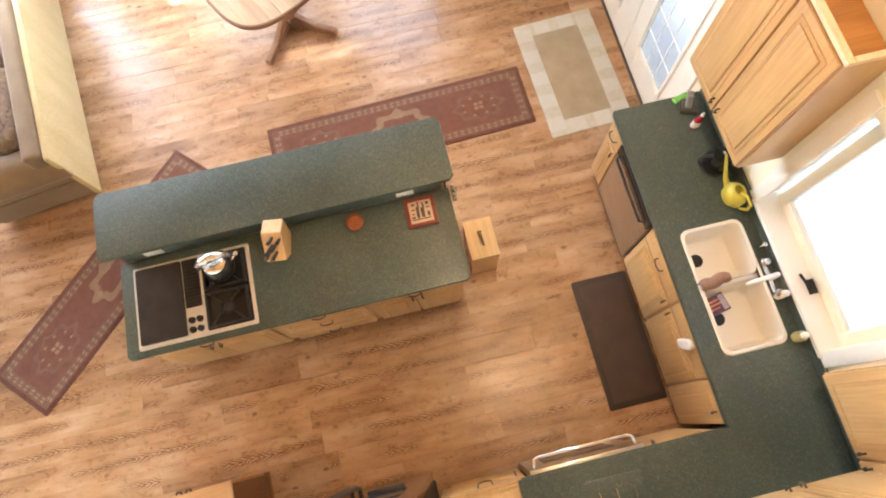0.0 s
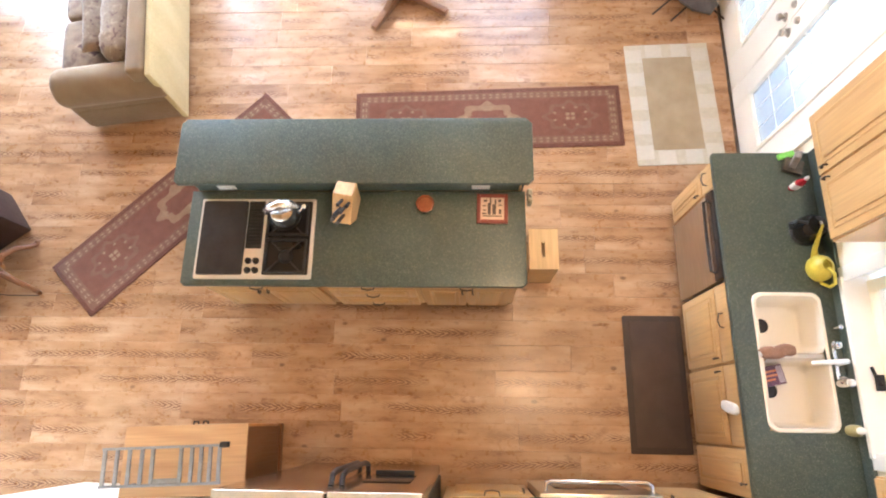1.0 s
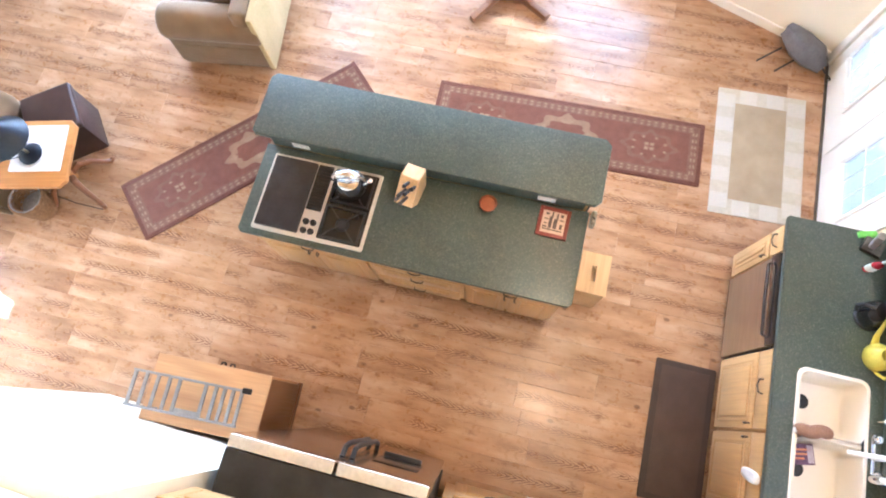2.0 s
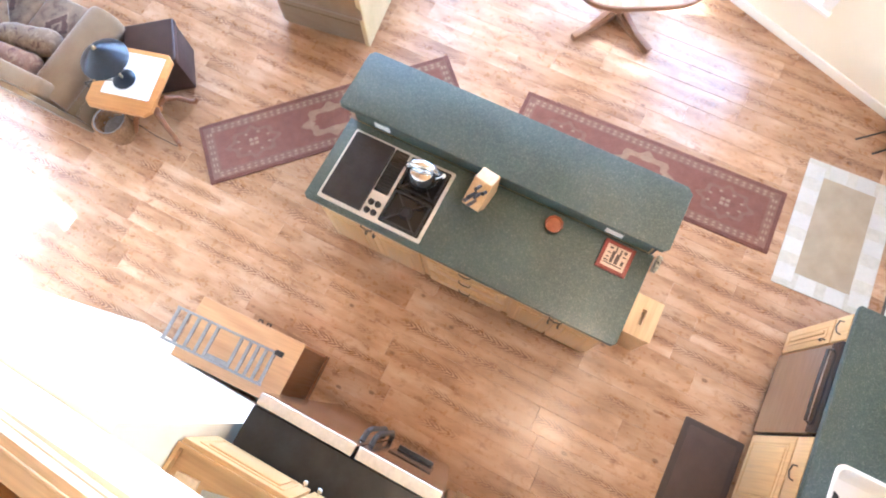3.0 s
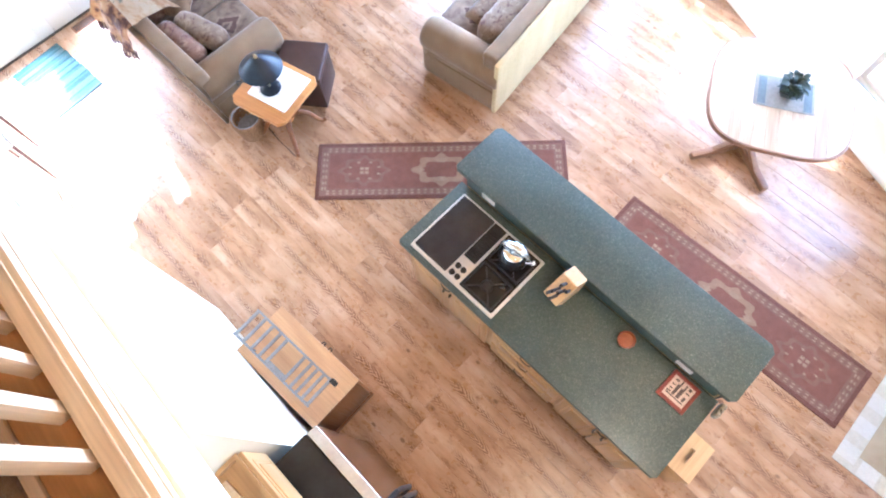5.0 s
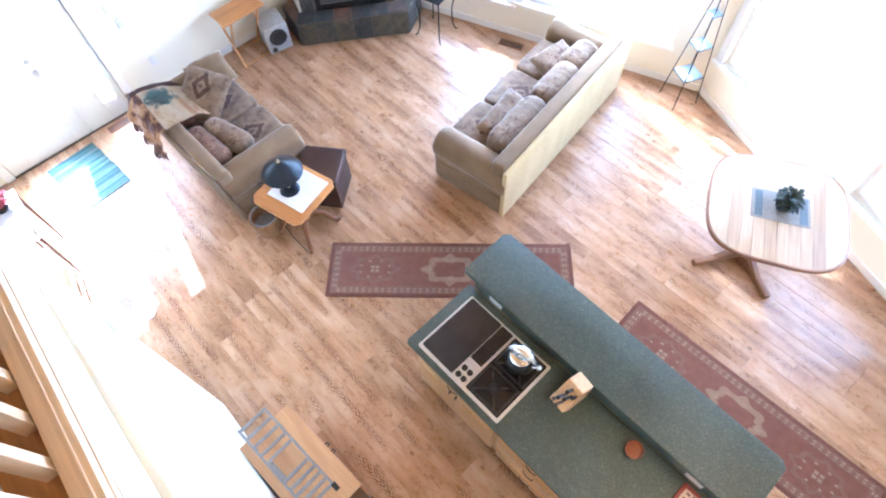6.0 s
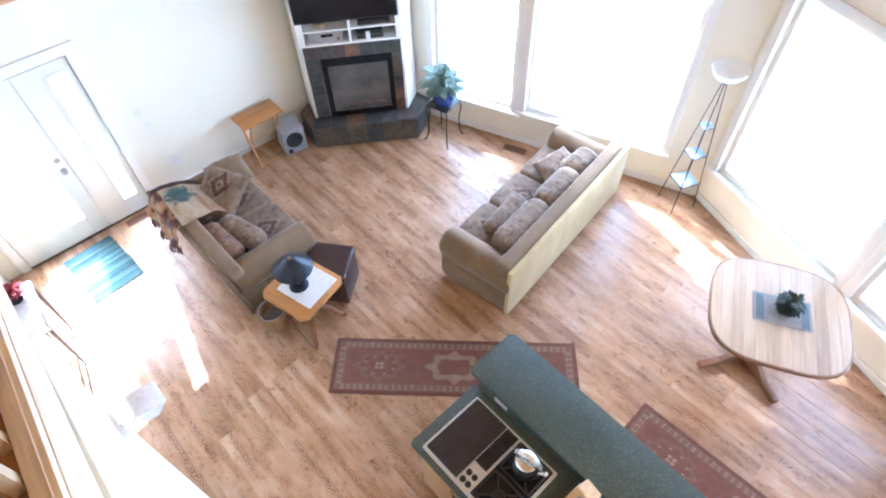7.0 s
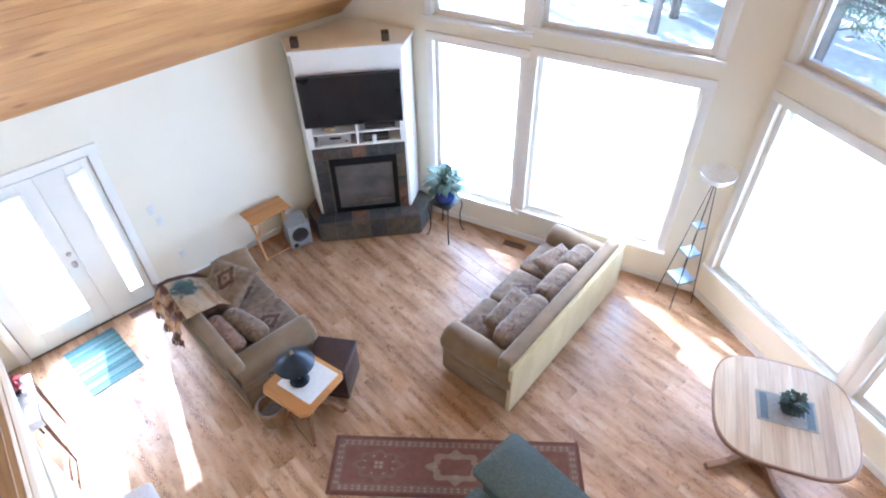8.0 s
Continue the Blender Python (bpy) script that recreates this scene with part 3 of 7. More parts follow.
def door_leaf(parent, name, w, h, glass, frost, hand, x0):
    """A white panel door with a long light; local x along the wall, inside is +y."""
    g0, g1, gz0, gz1 = glass
    b = box(x0, x0 + g0, -0.045, 0, 0.012, h, 0.003)
    box(x0 + g1, x0 + w, -0.045, 0, 0.012, h, 0.003, b)
    box(x0 + g0, x0 + g1, -0.045, 0, 0.012, gz0, 0.003, b)
    box(x0 + g0, x0 + g1, -0.045, 0, gz1, h, 0.003, b)
    leaf = part(name, b, DOOR_WHITE, parent)
    m = 0.03
    t = box(x0 + g0 - m, x0 + g0, 0.0, 0.012, gz0 - m, gz1 + m, 0.004)
    box(x0 + g1, x0 + g1 + m, 0.0, 0.012, gz0 - m, gz1 + m, 0.004, t)
    box(x0 + g0, x0 + g1, 0.0, 0.012, gz0 - m, gz0, 0.004, t)
    box(x0 + g0, x0 + g1, 0.0, 0.012, gz1, gz1 + m, 0.004, t)
    part("glazing_bead", t, DOOR_WHITE, leaf)
    pane = part("pane", box(x0 + g0, x0 + g1, -0.026, -0.02, gz0, gz1), LEADED if frost else GLASS, leaf, "leaded glass light" if frost else "clear glass light", smooth=False)
    pane.visible_shadow = False
    if frost:
        lead = bmesh.new()
        for k in range(1, 6):
            z = gz0 + (gz1 - gz0) * k / 6
            box(x0 + g0, x0 + g1, -0.019, -0.013, z - 0.0025, z + 0.0025, bm=lead)
        for k in (1, 2):
            x = x0 + g0 + (g1 - g0) * k / 3
            box(x - 0.0025, x + 0.0025, -0.0185, -0.0135, gz0, gz1, bm=lead)
        part("lead_came", lead, WHITE_PLASTIC, leaf, "thin pale glazing strips")
    if hand is not None:
        k = lathe([(0, 0.06), (0.024, 0.055), (0.028, 0.04), (0.02, 0.026), (0.011, 0.02), (0.011, 0.008), (0.03, 0.006), (0.032, 0), (0, 0)], seg=16)
        bmesh.ops.transform(k, matrix=Matrix.Translation((x0 + hand, 0, 0.9)) @ Matrix.Rotation(radians(-90), 4, "X"), verts=k.verts)
        part("door_handle", k, STEEL, leaf, "dull metal knob")
        k = lathe([(0, 0.02), (0.02, 0.018), (0.026, 0), (0, 0)], seg=16)
        bmesh.ops.transform(k, matrix=Matrix.Translation((x0 + hand, 0, 1.03)) @ Matrix.Rotation(radians(-90), 4, "X"), verts=k.verts)
        part("deadbolt", k, STEEL, leaf)
    return leaf


def door_trim(parent, w, h, c):
    b = box(-c, 0, 0, 0.022, 0, h, 0.004)
    box(w, w + c, 0, 0.022, 0, h, 0.004, b)
    box(-c - 0.02, w + c + 0.02, 0, 0.026, h, h + c + 0.01, 0.004, b)
    part("casing", b, TRIM, parent)
    part("threshold", box(0, w, -0.12, 0.02, 0.0, 0.012, 0.003), PEWTER, parent)
    for x0, x1, z0, z1 in ((0.0, w, h - 0.03, h - 0.001), (0.0, 0.03, 0.013, h - 0.031), (w - 0.03, w, 0.013, h - 0.031)):
        part("jamb", box(x0, x1, -0.11, -0.048, z0, z1), TRIM, parent)


# front doors: inside is +x, local x runs towards -y
fd = thing("door_1", "white front door with narrow companion leaf, long clear lights", "door", (WEST, 1.70, 0), -90, kind="structure")
door_trim(fd, 1.38, 1.97, 0.09)
door_leaf(fd, "narrow_leaf", 0.49, 1.95, (0.07, 0.22, 0.25, 1.82), False, None, 0.01)
door_leaf(fd, "door_leaf", 0.87, 1.95, (0.16, 0.67, 0.28, 1.82), False, 0.06, 0.505)
part("meeting_stile", box(0.485, 0.522, -0.062, -0.047, 0.013, 1.93), TRIM, fd)

# patio doors: inside is -x, local x runs towards +y
pd = thing("door_2", "white patio double doors with leaded glass lights", "door", (EAST, 2.95, 0), 90, kind="structure")
door_trim(pd, 1.70, 1.97, 0.09)
door_leaf(pd, "door_leaf", 0.80, 1.95, (0.16, 0.62, 0.30, 1.82), True, 0.74, 0.01)
door_leaf(pd, "door_leaf", 0.87, 1.95, (0.28, 0.76, 0.30, 1.82), True, 0.06, 0.82)
part("meeting_stile", box(0.795, 0.835, -0.062, -0.047, 0.013, 1.93), TRIM, pd)

# baseboards
bb = bmesh.new()
for p, q in ((APEX, END_A), (END_B, APEX)):
    p, q = Vector((*p, 0)), Vector((*q, 0))
    d = (q - p).normalized()
    box(0.02, (q - p).length - 0.02, 0.0, 0.014, 0.0, 0.09, 0.003, bb, m=Matrix.Translation(p) @ Matrix.Rotation(math.atan2(d.y, d.x), 4, "Z"))
box(WEST, WEST + 0.014, 1.81, 3.68, 0, 0.09, 0.003, bb)
box(EAST - 0.014, EAST, 2.79, 2.85, 0, 0.09, 0.003, bb)
box(EAST - 0.014, EAST, 4.66, 4.71, 0, 0.09, 0.003, bb)
tagged(part("baseboard", bb, TRIM), "white painted baseboard", "baseboard", kind="structure")

# ---- kitchen ----
def raised_door(parent, name, w, h, m, knob=None, pull=None, material=None):
    """A cabinet door or drawer front with a raised panel; local x across, z up, outside is -y."""
    mt = material or MAPLE
    b = box(0.003, w - 0.003, -0.02, 0, 0.003, h - 0.003, 0.004)
    r = 0.055
    if h > 0.2:
        box(r, w - r, -0.0225, -0.0195, r, h - r, 0.0, b)
        box(r + 0.022, w - r - 0.022, -0.030, -0.0205, r + 0.022, h - r - 0.022, 0.008, b)
    leaf = part(name, b, mt, parent)
    leaf.matrix_basis = m
    if h > 0.2:
        g = bmesh.new()
        for x0, x1, z0, z1 in ((r - 0.006, r + 0.004, r, h - r), (w - r - 0.004, w - r + 0.006, r, h - r), (r, w - r, r - 0.006, r + 0.004), (r, w - r, h - r - 0.004, h - r + 0.006)):
            box(x0, x1, -0.0245, -0.0185, z0, z1, 0.002, g)
        part("panel_moulding", g, mt, leaf)
    if knob:
        k = tube([(knob[0], -0.02, knob[1] - 0.022), (knob[0], -0.042, knob[1] - 0.018), (knob[0] + 0.004, -0.044, knob[1]), (knob[0], -0.042, knob[1] + 0.018), (knob[0], -0.02, knob[1] + 0.022)], [0.006, 0.005, 0.008, 0.005, 0.006])
        part("pull", k, PEWTER, leaf, "small dark pewter pull")
    if pull:
        k = tube([(pull[0] - 0.045, -0.02, pull[1]), (pull[0] - 0.04, -0.045, pull[1]), (pull[0], -0.05, pull[1] - 0.012), (pull[0] + 0.04, -0.045, pull[1]), (pull[0] + 0.045, -0.02, pull[1])], 0.005)
        part("pull", k, PEWTER, leaf, "dark pewter bail pull")
    return leaf


def base_unit(name, label, loc, turn, w, depth, fronts, group="", top=0.872):
    """A maple base cabinet; local x across, front is -y at y=0."""
    u = thing(name, label, "cabinet", loc, turn, group)
    b = box(0.001, w - 0.001, 0.022, depth, 0.10, top, 0.002)
    box(0.001, w - 0.001, 0.001, 0.0215, 0.10, 0.872, 0.002, b)
    box(0.001, w - 0.001, 0.06, depth, 0.0, 0.10, 0, b)
    part("body", b, MAPLE, u)
    for kind, x0, ww, z0, hh, knob, pull in fronts:
        raised_door(u, kind, ww, hh, pose(x0, 0, z0), knob, pull)
    return u


# island: front towards -y
fronts_l = [("door", 0.02, 0.39, 0.11, 0.57, (0.36, 0.52), None), ("door", 0.41, 0.39, 0.11, 0.57, (0.03, 0.52), None), ("drawer_front", 0.02, 0.78, 0.69, 0.17, None, (0.39, 0.09))]
fronts_m = [("drawer_front", 0.02, 0.60, 0.11, 0.27, None, (0.30, 0.16)), ("drawer_front", 0.02, 0.60, 0.39, 0.27, None, (0.30, 0.16)), ("drawer_front", 0.02, 0.60, 0.69, 0.17, None, (0.30, 0.09))]
fronts_r = [("door", 0.02, 0.30, 0.11, 0.57, (0.27, 0.52), None), ("door", 0.33, 0.30, 0.11, 0.57, (0.03, 0.52), None), ("drawer_front", 0.02, 0.61, 0.69, 0.17, None, (0.30, 0.09))]
base_unit("base_cabinet", "maple island cabinet with raised panel doors below cooktop", (-1.72, 1.915, 0), 0, 0.83, 0.60, fronts_l, "island cabinets")
base_unit("base_cabinet", "maple island drawer cabinet under green worktop", (-0.89, 1.915, 0), 0, 0.645, 0.60, fronts_m, "island cabinets")
base_unit("base_cabinet", "maple island cabinet with pair of doors", (-0.245, 1.915, 0), 0, 0.66, 0.60, fronts_r, "island cabinets")
bk = thing("island_back_wall", "maple backed island half wall carrying the raised bar", "half wall", (0, 0, 0))
part("panel", box(-1.72, 0.415, 2.527, 2.64, 0.0, 1.03, 0.002), MAPLE_X, bk)
part("splash_panel", box(-1.71, 0.41, 2.507, 2.525, 0.913, 1.028), GREEN, bk, "green laminate splash")
part("end_panel", box(0.416, 0.43, 2.52, 2.635, 0.10, 1.028, 0.002), MAPLE, bk)
top = prism([(-1.74, 1.86), (0.43, 1.86), (0.455, 1.885), (0.455, 2.505), (-1.76, 2.505), (-1.76, 1.88)], 0.874, 0.912, 0.009)
iw = thing("island_worktop", "dark green speckled laminate island worktop", "worktop")
part("surface", top, GREEN, iw)
part("build_up", prism([(-1.72, 1.88), (0.42, 1.88), (0.435, 1.895), (0.435, 2.50), (-1.74, 2.50), (-1.74, 1.895)], 0.8725, 0.8738), MAPLE_X, iw)
bar = prism([(-1.80, 2.493), (0.465, 2.493), (0.497, 2.525), (0.497, 2.915), (0.455, 2.955), (-1.785, 2.955), (-1.82, 2.92), (-1.82, 2.513)], 1.032, 1.07, 0.010)
bt_ = thing("raised_bar_top", "dark green speckled laminate breakfast bar top", "worktop")
part("surface", bar, GREEN, bt_)
part("build_up", prism([(-1.79, 2.53), (0.46, 2.53), (0.46, 2.92), (-1.79, 2.92)], 1.0305, 1.0318), MAPLE_X, bt_)

# small patterned cloth hung at the worktop's end
ph = thing("pot_holder", "black and cream patterned pot holder at the island end", "pot holder", (0.476, 2.44, 0.955))
part("cloth", cushion(0.034, 0.10, 0.10, 6.0, None, None, 0.05, 4.0), patterned("black_cream_cloth", (0.26, 0.23, 0.16), (0.42, 0.38, 0.28), (0.02, 0.018, 0.016), 26.0), ph)

# outlets under the bar
def outlet(loc, turn, label, wide=True):
    o = thing("wall_outlet", label, "outlet", loc, turn)
    w, h = (0.058, 0.034) if wide else (0.035, 0.058)
    part("plate", box(-w, w, -0.008, 0, -h, h, 0.003), WHITE_PLASTIC, o)
    g = bmesh.new()
    for s in (-1, 1):
        dx, dz = (s * 0.02, 0) if wide else (0, s * 0.02)
        box(dx - 0.013, dx + 0.013, -0.011, -0.0085, dz - 0.016, dz + 0.016, 0.002, g)
    part("socket", g, WHITE_PLASTIC, o)
    return o


outlet((-1.50, 2.506, 0.985), 0, "white double outlet on the island splash")
outlet((0.165, 2.506, 0.985), 0, "white double outlet on the island splash")

# magnets and clips on the end of the half wall
clip = thing("key_rack", "small black and white patterned key rack", "rack", (0.432, 2.57, 0.93), 90)
part("plate", box(-0.045, 0.045, -0.014, 0, -0.09, 0.09, 0.003), BLACK, clip)
g = bmesh.new()
for k in range(5):
    box(-0.03 + 0.012 * (k % 2), 0.0 + 0.02 * (k % 2), -0.018, -0.0145, -0.075 + 0.033 * k, -0.052 + 0.033 * k, 0.002, g)
part("tag", g, WHITE_PLASTIC, clip)

# cooktop
ck = thing("cooktop", "stainless four-burner cooktop with griddle and centre vent", "cooktop", (-1.674, 1.90, 0.913))
W, D = 0.762, 0.542
tray = prism(rounded(0, W, 0, D, 0.012, 3), 0.0, 0.014, 0.005)
part("tray", tray, TRAY, ck)
part("griddle", prism(rounded(0.022, 0.315, 0.025, D - 0.02, 0.01, 3), 0.0145, 0.034, 0.006), GRIDDLE, ck, "black non-stick griddle plate")
vent = box(0.322, 0.425, 0.20, D - 0.02, 0.0145, 0.020)
for k in range(13):
    y = 0.215 + k * 0.0235
    box(0.327, 0.420, y, y + 0.010, 0.020, 0.030, 0.002, vent)
part("vent_grille", vent, IRON, ck, "black centre vent grille")
part("burner_pan", prism(rounded(0.445, W - 0.022, 0.025, D - 0.02, 0.01, 3), 0.0145, 0.019, 0.002), BLACK_GLOSS, ck, "black burner pan")
for by in (0.145, 0.395):
    cx = 0.592
    part("burner_cap", lathe([(0, 0.042), (0.03, 0.041), (0.036, 0.036), (0.042, 0.03), (0.048, 0.0195), (0, 0.0195)], (cx, by, 0), 20), IRON, ck)
    for k in range(4):
        turn = Matrix.Translation((cx, by, 0)) @ Matrix.Rotation(radians(45 + 90 * k), 4, "Z")
        gr = prism([(0.03, -0.005), (0.145, -0.005), (0.145, 0.005), (0.03, 0.005)], 0.046, 0.058)
        bmesh.ops.transform(gr, matrix=turn, verts=gr.verts)
        part("grate_finger", gr, IRON, ck, smooth=False)
    loops = []
    for (hx, hy), z in (((0.135, 0.112), 0.0195), ((0.135, 0.112), 0.050), ((0.123, 0.100), 0.050), ((0.123, 0.100), 0.0195)):
        loops.append([(cx + sx * hx, by + sy * hy, z) for sx, sy in ((1, 1), (-1, 1), (-1, -1), (1, -1))])
    gr = bmesh.new()
    vs = [[gr.verts.new(q) for q in lp] for lp in loops]
    for u, w in zip(vs, vs[1:]):
        for k in range(4):
            gr.faces.new((u[k], u[(k + 1) % 4], w[(k + 1) % 4], w[k]))
    part("pan_support", gr, IRON, ck, "cast iron grate", smooth=False)
for k in range(4):
    c = (0.35 + 0.05 * (k % 2), 0.055 + 0.062 * (k // 2), 0)
    kn = lathe([(0, 0.038), (0.015, 0.037), (0.018, 0.033), (0.020, 0.018), (0.022, 0.0145), (0, 0.0145)], c, 18)
    box(c[0] - 0.004, c[0] + 0.004, c[1] - 0.016, c[1] + 0.016, 0.037, 0.044, 0.002, kn)
    part("knob", kn, BLACK, ck, "black control knob")

# run along the east wall: fronts face -x
def east_unit(y_north, w, label, fronts, top=0.872):
    return base_unit("base_cabinet", label, (1.705, y_north, 0), -90, w, 0.60, fronts, "sink wall cabinets", top)


east_unit(2.74, 0.20, "narrow maple end cabinet beside the dishwasher", [("door", 0.01, 0.18, 0.11, 0.57, (0.15, 0.50), None), ("drawer_front", 0.01, 0.18, 0.69, 0.17, None, (0.09, 0.09))])
dwr = thing("dishwasher", "dark stainless dishwasher under the green worktop", "dishwasher", (1.705, 2.54, 0), -90)
part("body", box(0.004, 0.606, 0.02, 0.58, 0.08, 0.87, 0.003), BLACK, dwr)
part("door", box(0.008, 0.602, -0.022, 0.018, 0.10, 0.755, 0.006), STEEL, dwr, "brushed stainless door")
part("control_panel", box(0.008, 0.602, -0.034, 0.016, 0.76, 0.868, 0.008), BLACK_GLOSS, dwr, "black control strip")
part("handle", tube([(0.06, -0.034, 0.79), (0.07, -0.06, 0.785), (0.305, -0.064, 0.783), (0.54, -0.06, 0.785), (0.55, -0.034, 0.79)], 0.010), BLACK, dwr)
part("kick_plate", box(0.008, 0.602, 0.06, 0.10, 0.0, 0.08), BLACK, dwr)
east_unit(1.925, 0.505, "maple sink cabinet with raised panel door", [("door", 0.01, 0.485, 0.11, 0.57, (0.45, 0.52), None), ("drawer_front", 0.01, 0.485, 0.69, 0.17, None, (0.23, 0.09))], 0.70)
east_unit(1.42, 0.495, "maple sink cabinet with white towel tucked in", [("door", 0.01, 0.475, 0.11, 0.57, (0.03, 0.52), None), ("drawer_front", 0.01, 0.475, 0.69, 0.17, None, None)], 0.70)
east_unit(0.925, 0.275, "narrow maple corner cabinet", [("door", 0.005, 0.265, 0.11, 0.76, (0.19, 0.70), None)])

# run along the south wall: fronts face +y at y = 0.64
def south_unit(x_east, w, label, fronts):
    return base_unit("base_cabinet", label, (x_east, 0.615, 0), 180, w, 0.64, fronts, "oven wall cabinets")


south_unit(1.705, 0.50, "maple corner base cabinet beside oven", [("door", 0.06, 0.43, 0.11, 0.76, (0.38, 0.70), None)])
ov = thing("undercounter_oven", "stainless undercounter oven with long chrome handle", "oven", (1.20, 0.635, 0), 180)
part("body", box(0.004, 0.70, 0.02, 0.60, 0.09, 0.87, 0.003), BLACK, ov)
part("door", box(0.006, 0.698, -0.03, 0.018, 0.11, 0.868, 0.006), STEEL, ov, "stainless oven door")
part("window", box(0.12, 0.58, -0.034, -0.0305, 0.25, 0.62, 0.002), BLACK_GLOSS, ov)
part("handle", tube([(0.04, -0.03, 0.80), (0.045, -0.075, 0.80), (0.07, -0.09, 0.80), (0.63, -0.09, 0.80), (0.655, -0.075, 0.80), (0.66, -0.03, 0.80)], 0.011, 10), CHROME, ov, "chrome bar handle")
south_unit(0.49, 0.55, "maple base cabinet beside the fridge", [("door", 0.01, 0.48, 0.11, 0.57, (0.05, 0.50), None), ("drawer_front", 0.01, 0.48, 0.69, 0.17, None, (0.25, 0.09))])

# L-shaped worktop, with the sink's opening
SX0, SX1, SY0, SY1 = 1.83, 2.20, 1.04, 1.815
kw = thing("kitchen_worktop", "dark green speckled laminate L-shaped worktop", "worktop")
wt = bmesh.new()
outer = [(1.688, 2.77), (1.688, 0.635), (0.42, 0.635), (0.42, -0.03), (EAST - 0.002, -0.03), (EAST - 0.002, 0.635), (EAST - 0.002, 2.77)]
vo = [[wt.verts.new((x, y, z)) for x, y in outer] for z in (0.874, 0.912)]
hole = [(SX0 - 0.012, SY1 + 0.012), (SX0 - 0.012, SY0 - 0.012), (SX1 + 0.012, SY0 - 0.012), (SX1 + 0.012, SY1 + 0.012)]
vi = [[wt.verts.new((x, y, z)) for x, y in hole] for z in (0.874, 0.912)]
for lv in (0, 1):
    o, h_ = vo[lv], vi[lv]
    for q in ((o[0], o[1], h_[1], h_[0]), (o[1], o[2], o[3], o[4], o[5]), (o[1], o[5], h_[2], h_[1]), (o[5], o[6], h_[3], h_[2]), (o[6], o[0], h_[0], h_[3])):
        wt.faces.new(q if lv else tuple(reversed(q)))
for ring in (vo, vi):
    for i in range(len(ring[0])):
        j = (i + 1) % len(ring[0])
        wt.faces.new((ring[0][i], ring[0][j], ring[1][j], ring[1][i]))
bmesh.ops.recalc_face_normals(wt, faces=wt.faces[:])
part("surface", wt, GREEN, kw, smooth=False)
part("edge_band", box(1.680, 1.6878, 0.658, 2.755, 0.876, 0.909, 0.003), GREEN, kw)
part("edge_band", box(0.44, 1.665, 0.6352, 0.645, 0.876, 0.909, 0.003), GREEN, kw)
part_b = box(EAST - 0.022, EAST - 0.002, -0.03, 2.77, 0.913, 1.0, 0.003)
box(0.42, EAST - 0.022, -0.03, -0.01, 0.913, 1.0, 0.003, part_b)
tagged(part("backsplash", part_b, GREEN), "low dark green laminate backsplash", "backsplash", kind="structure")
trv = thing("range_trivet", "flat dark hotplate with pale metal rods", "hotplate", (0.95, 0.34, 0.913))
part("plate", prism(rounded(-0.17, 0.17, -0.2, 0.2, 0.02, 3), 0, 0.006, 0.002), GREEN, trv)
for k in range(3):
    part("rod", rod((-0.10 + 0.1 * k, -0.15, 0.011), (-0.10 + 0.1 * k, 0.13, 0.011), 0.0045), CHROME, trv)

# sink: two bowls in one rounded rim
sk = thing("kitchen_sink", "off-white enamel double-bowl drop-in sink", "sink", (0, 0, 0.9))
def ring_loft(loops):
    b = bmesh.new()
    vs = [[b.verts.new(p) for p in lp] for lp in loops]
    n = len(vs[0])
    for a, c in zip(vs, vs[1:]):
        for k in range(n):
            b.faces.new((a[k], a[(k + 1) % n], c[(k + 1) % n], c[k]))
    b.faces.new(list(reversed(vs[-1])))
    return b


SYM = 1.455
rim = bmesh.new()
outer = rounded(SX0 - 0.022, SX1 + 0.022, SY0 - 0.022, SY1 + 0.022, 0.06, 6)
inner = rounded(SX0, SX1, SY0, SY1, 0.05, 6)
lo, li, hi, ho = ([rim.verts.new((x, y, z)) for x, y in poly] for poly, z in ((outer, 0.0135), (inner, 0.0135), (inner, 0.022), (rounded(SX0 - 0.016, SX1 + 0.016, SY0 - 0.016, SY1 + 0.016, 0.057, 6), 0.022)))
n = len(lo)
for a, c in ((lo, ho), (ho, hi), (hi, li)):
    for k in range(n):
        rim.faces.new((a[k], a[(k + 1) % n], c[(k + 1) % n], c[k]))
part("rim", rim, PORCELAIN, sk)
for nm, y0, y1 in (("bowl", SY0, SYM - 0.012), ("bowl", SYM + 0.012, SY1)):
    loops = []
    for ins, z, r in ((0.0, 0.016, 0.05), (0.006, -0.01, 0.05), (0.016, -0.15, 0.05), (0.035, -0.175, 0.045), (0.06, -0.18, 0.03)):
        loops.append([(x, y, z) for x, y in rounded(SX0 + ins, SX1 - ins, y0 + ins, y1 - ins, r, 6)])
    bowl = part(nm, ring_loft(loops), PORCELAIN, sk)
    cx, cy = 1.94, (y0 + y1) / 2 + 0.02
    d = lathe([(0.045, -0.1765), (0.042, -0.174), (0.034, -0.176), (0.032, -0.179), (0, -0.179)], (cx, cy, 0), 20)
    part("drain", d, BLACK, bowl, "dark strainer drain")
part("divider", box(SX0, SX1, SYM - 0.0125, SYM + 0.0125, -0.06, -0.004, 0.006), PORCELAIN, sk)

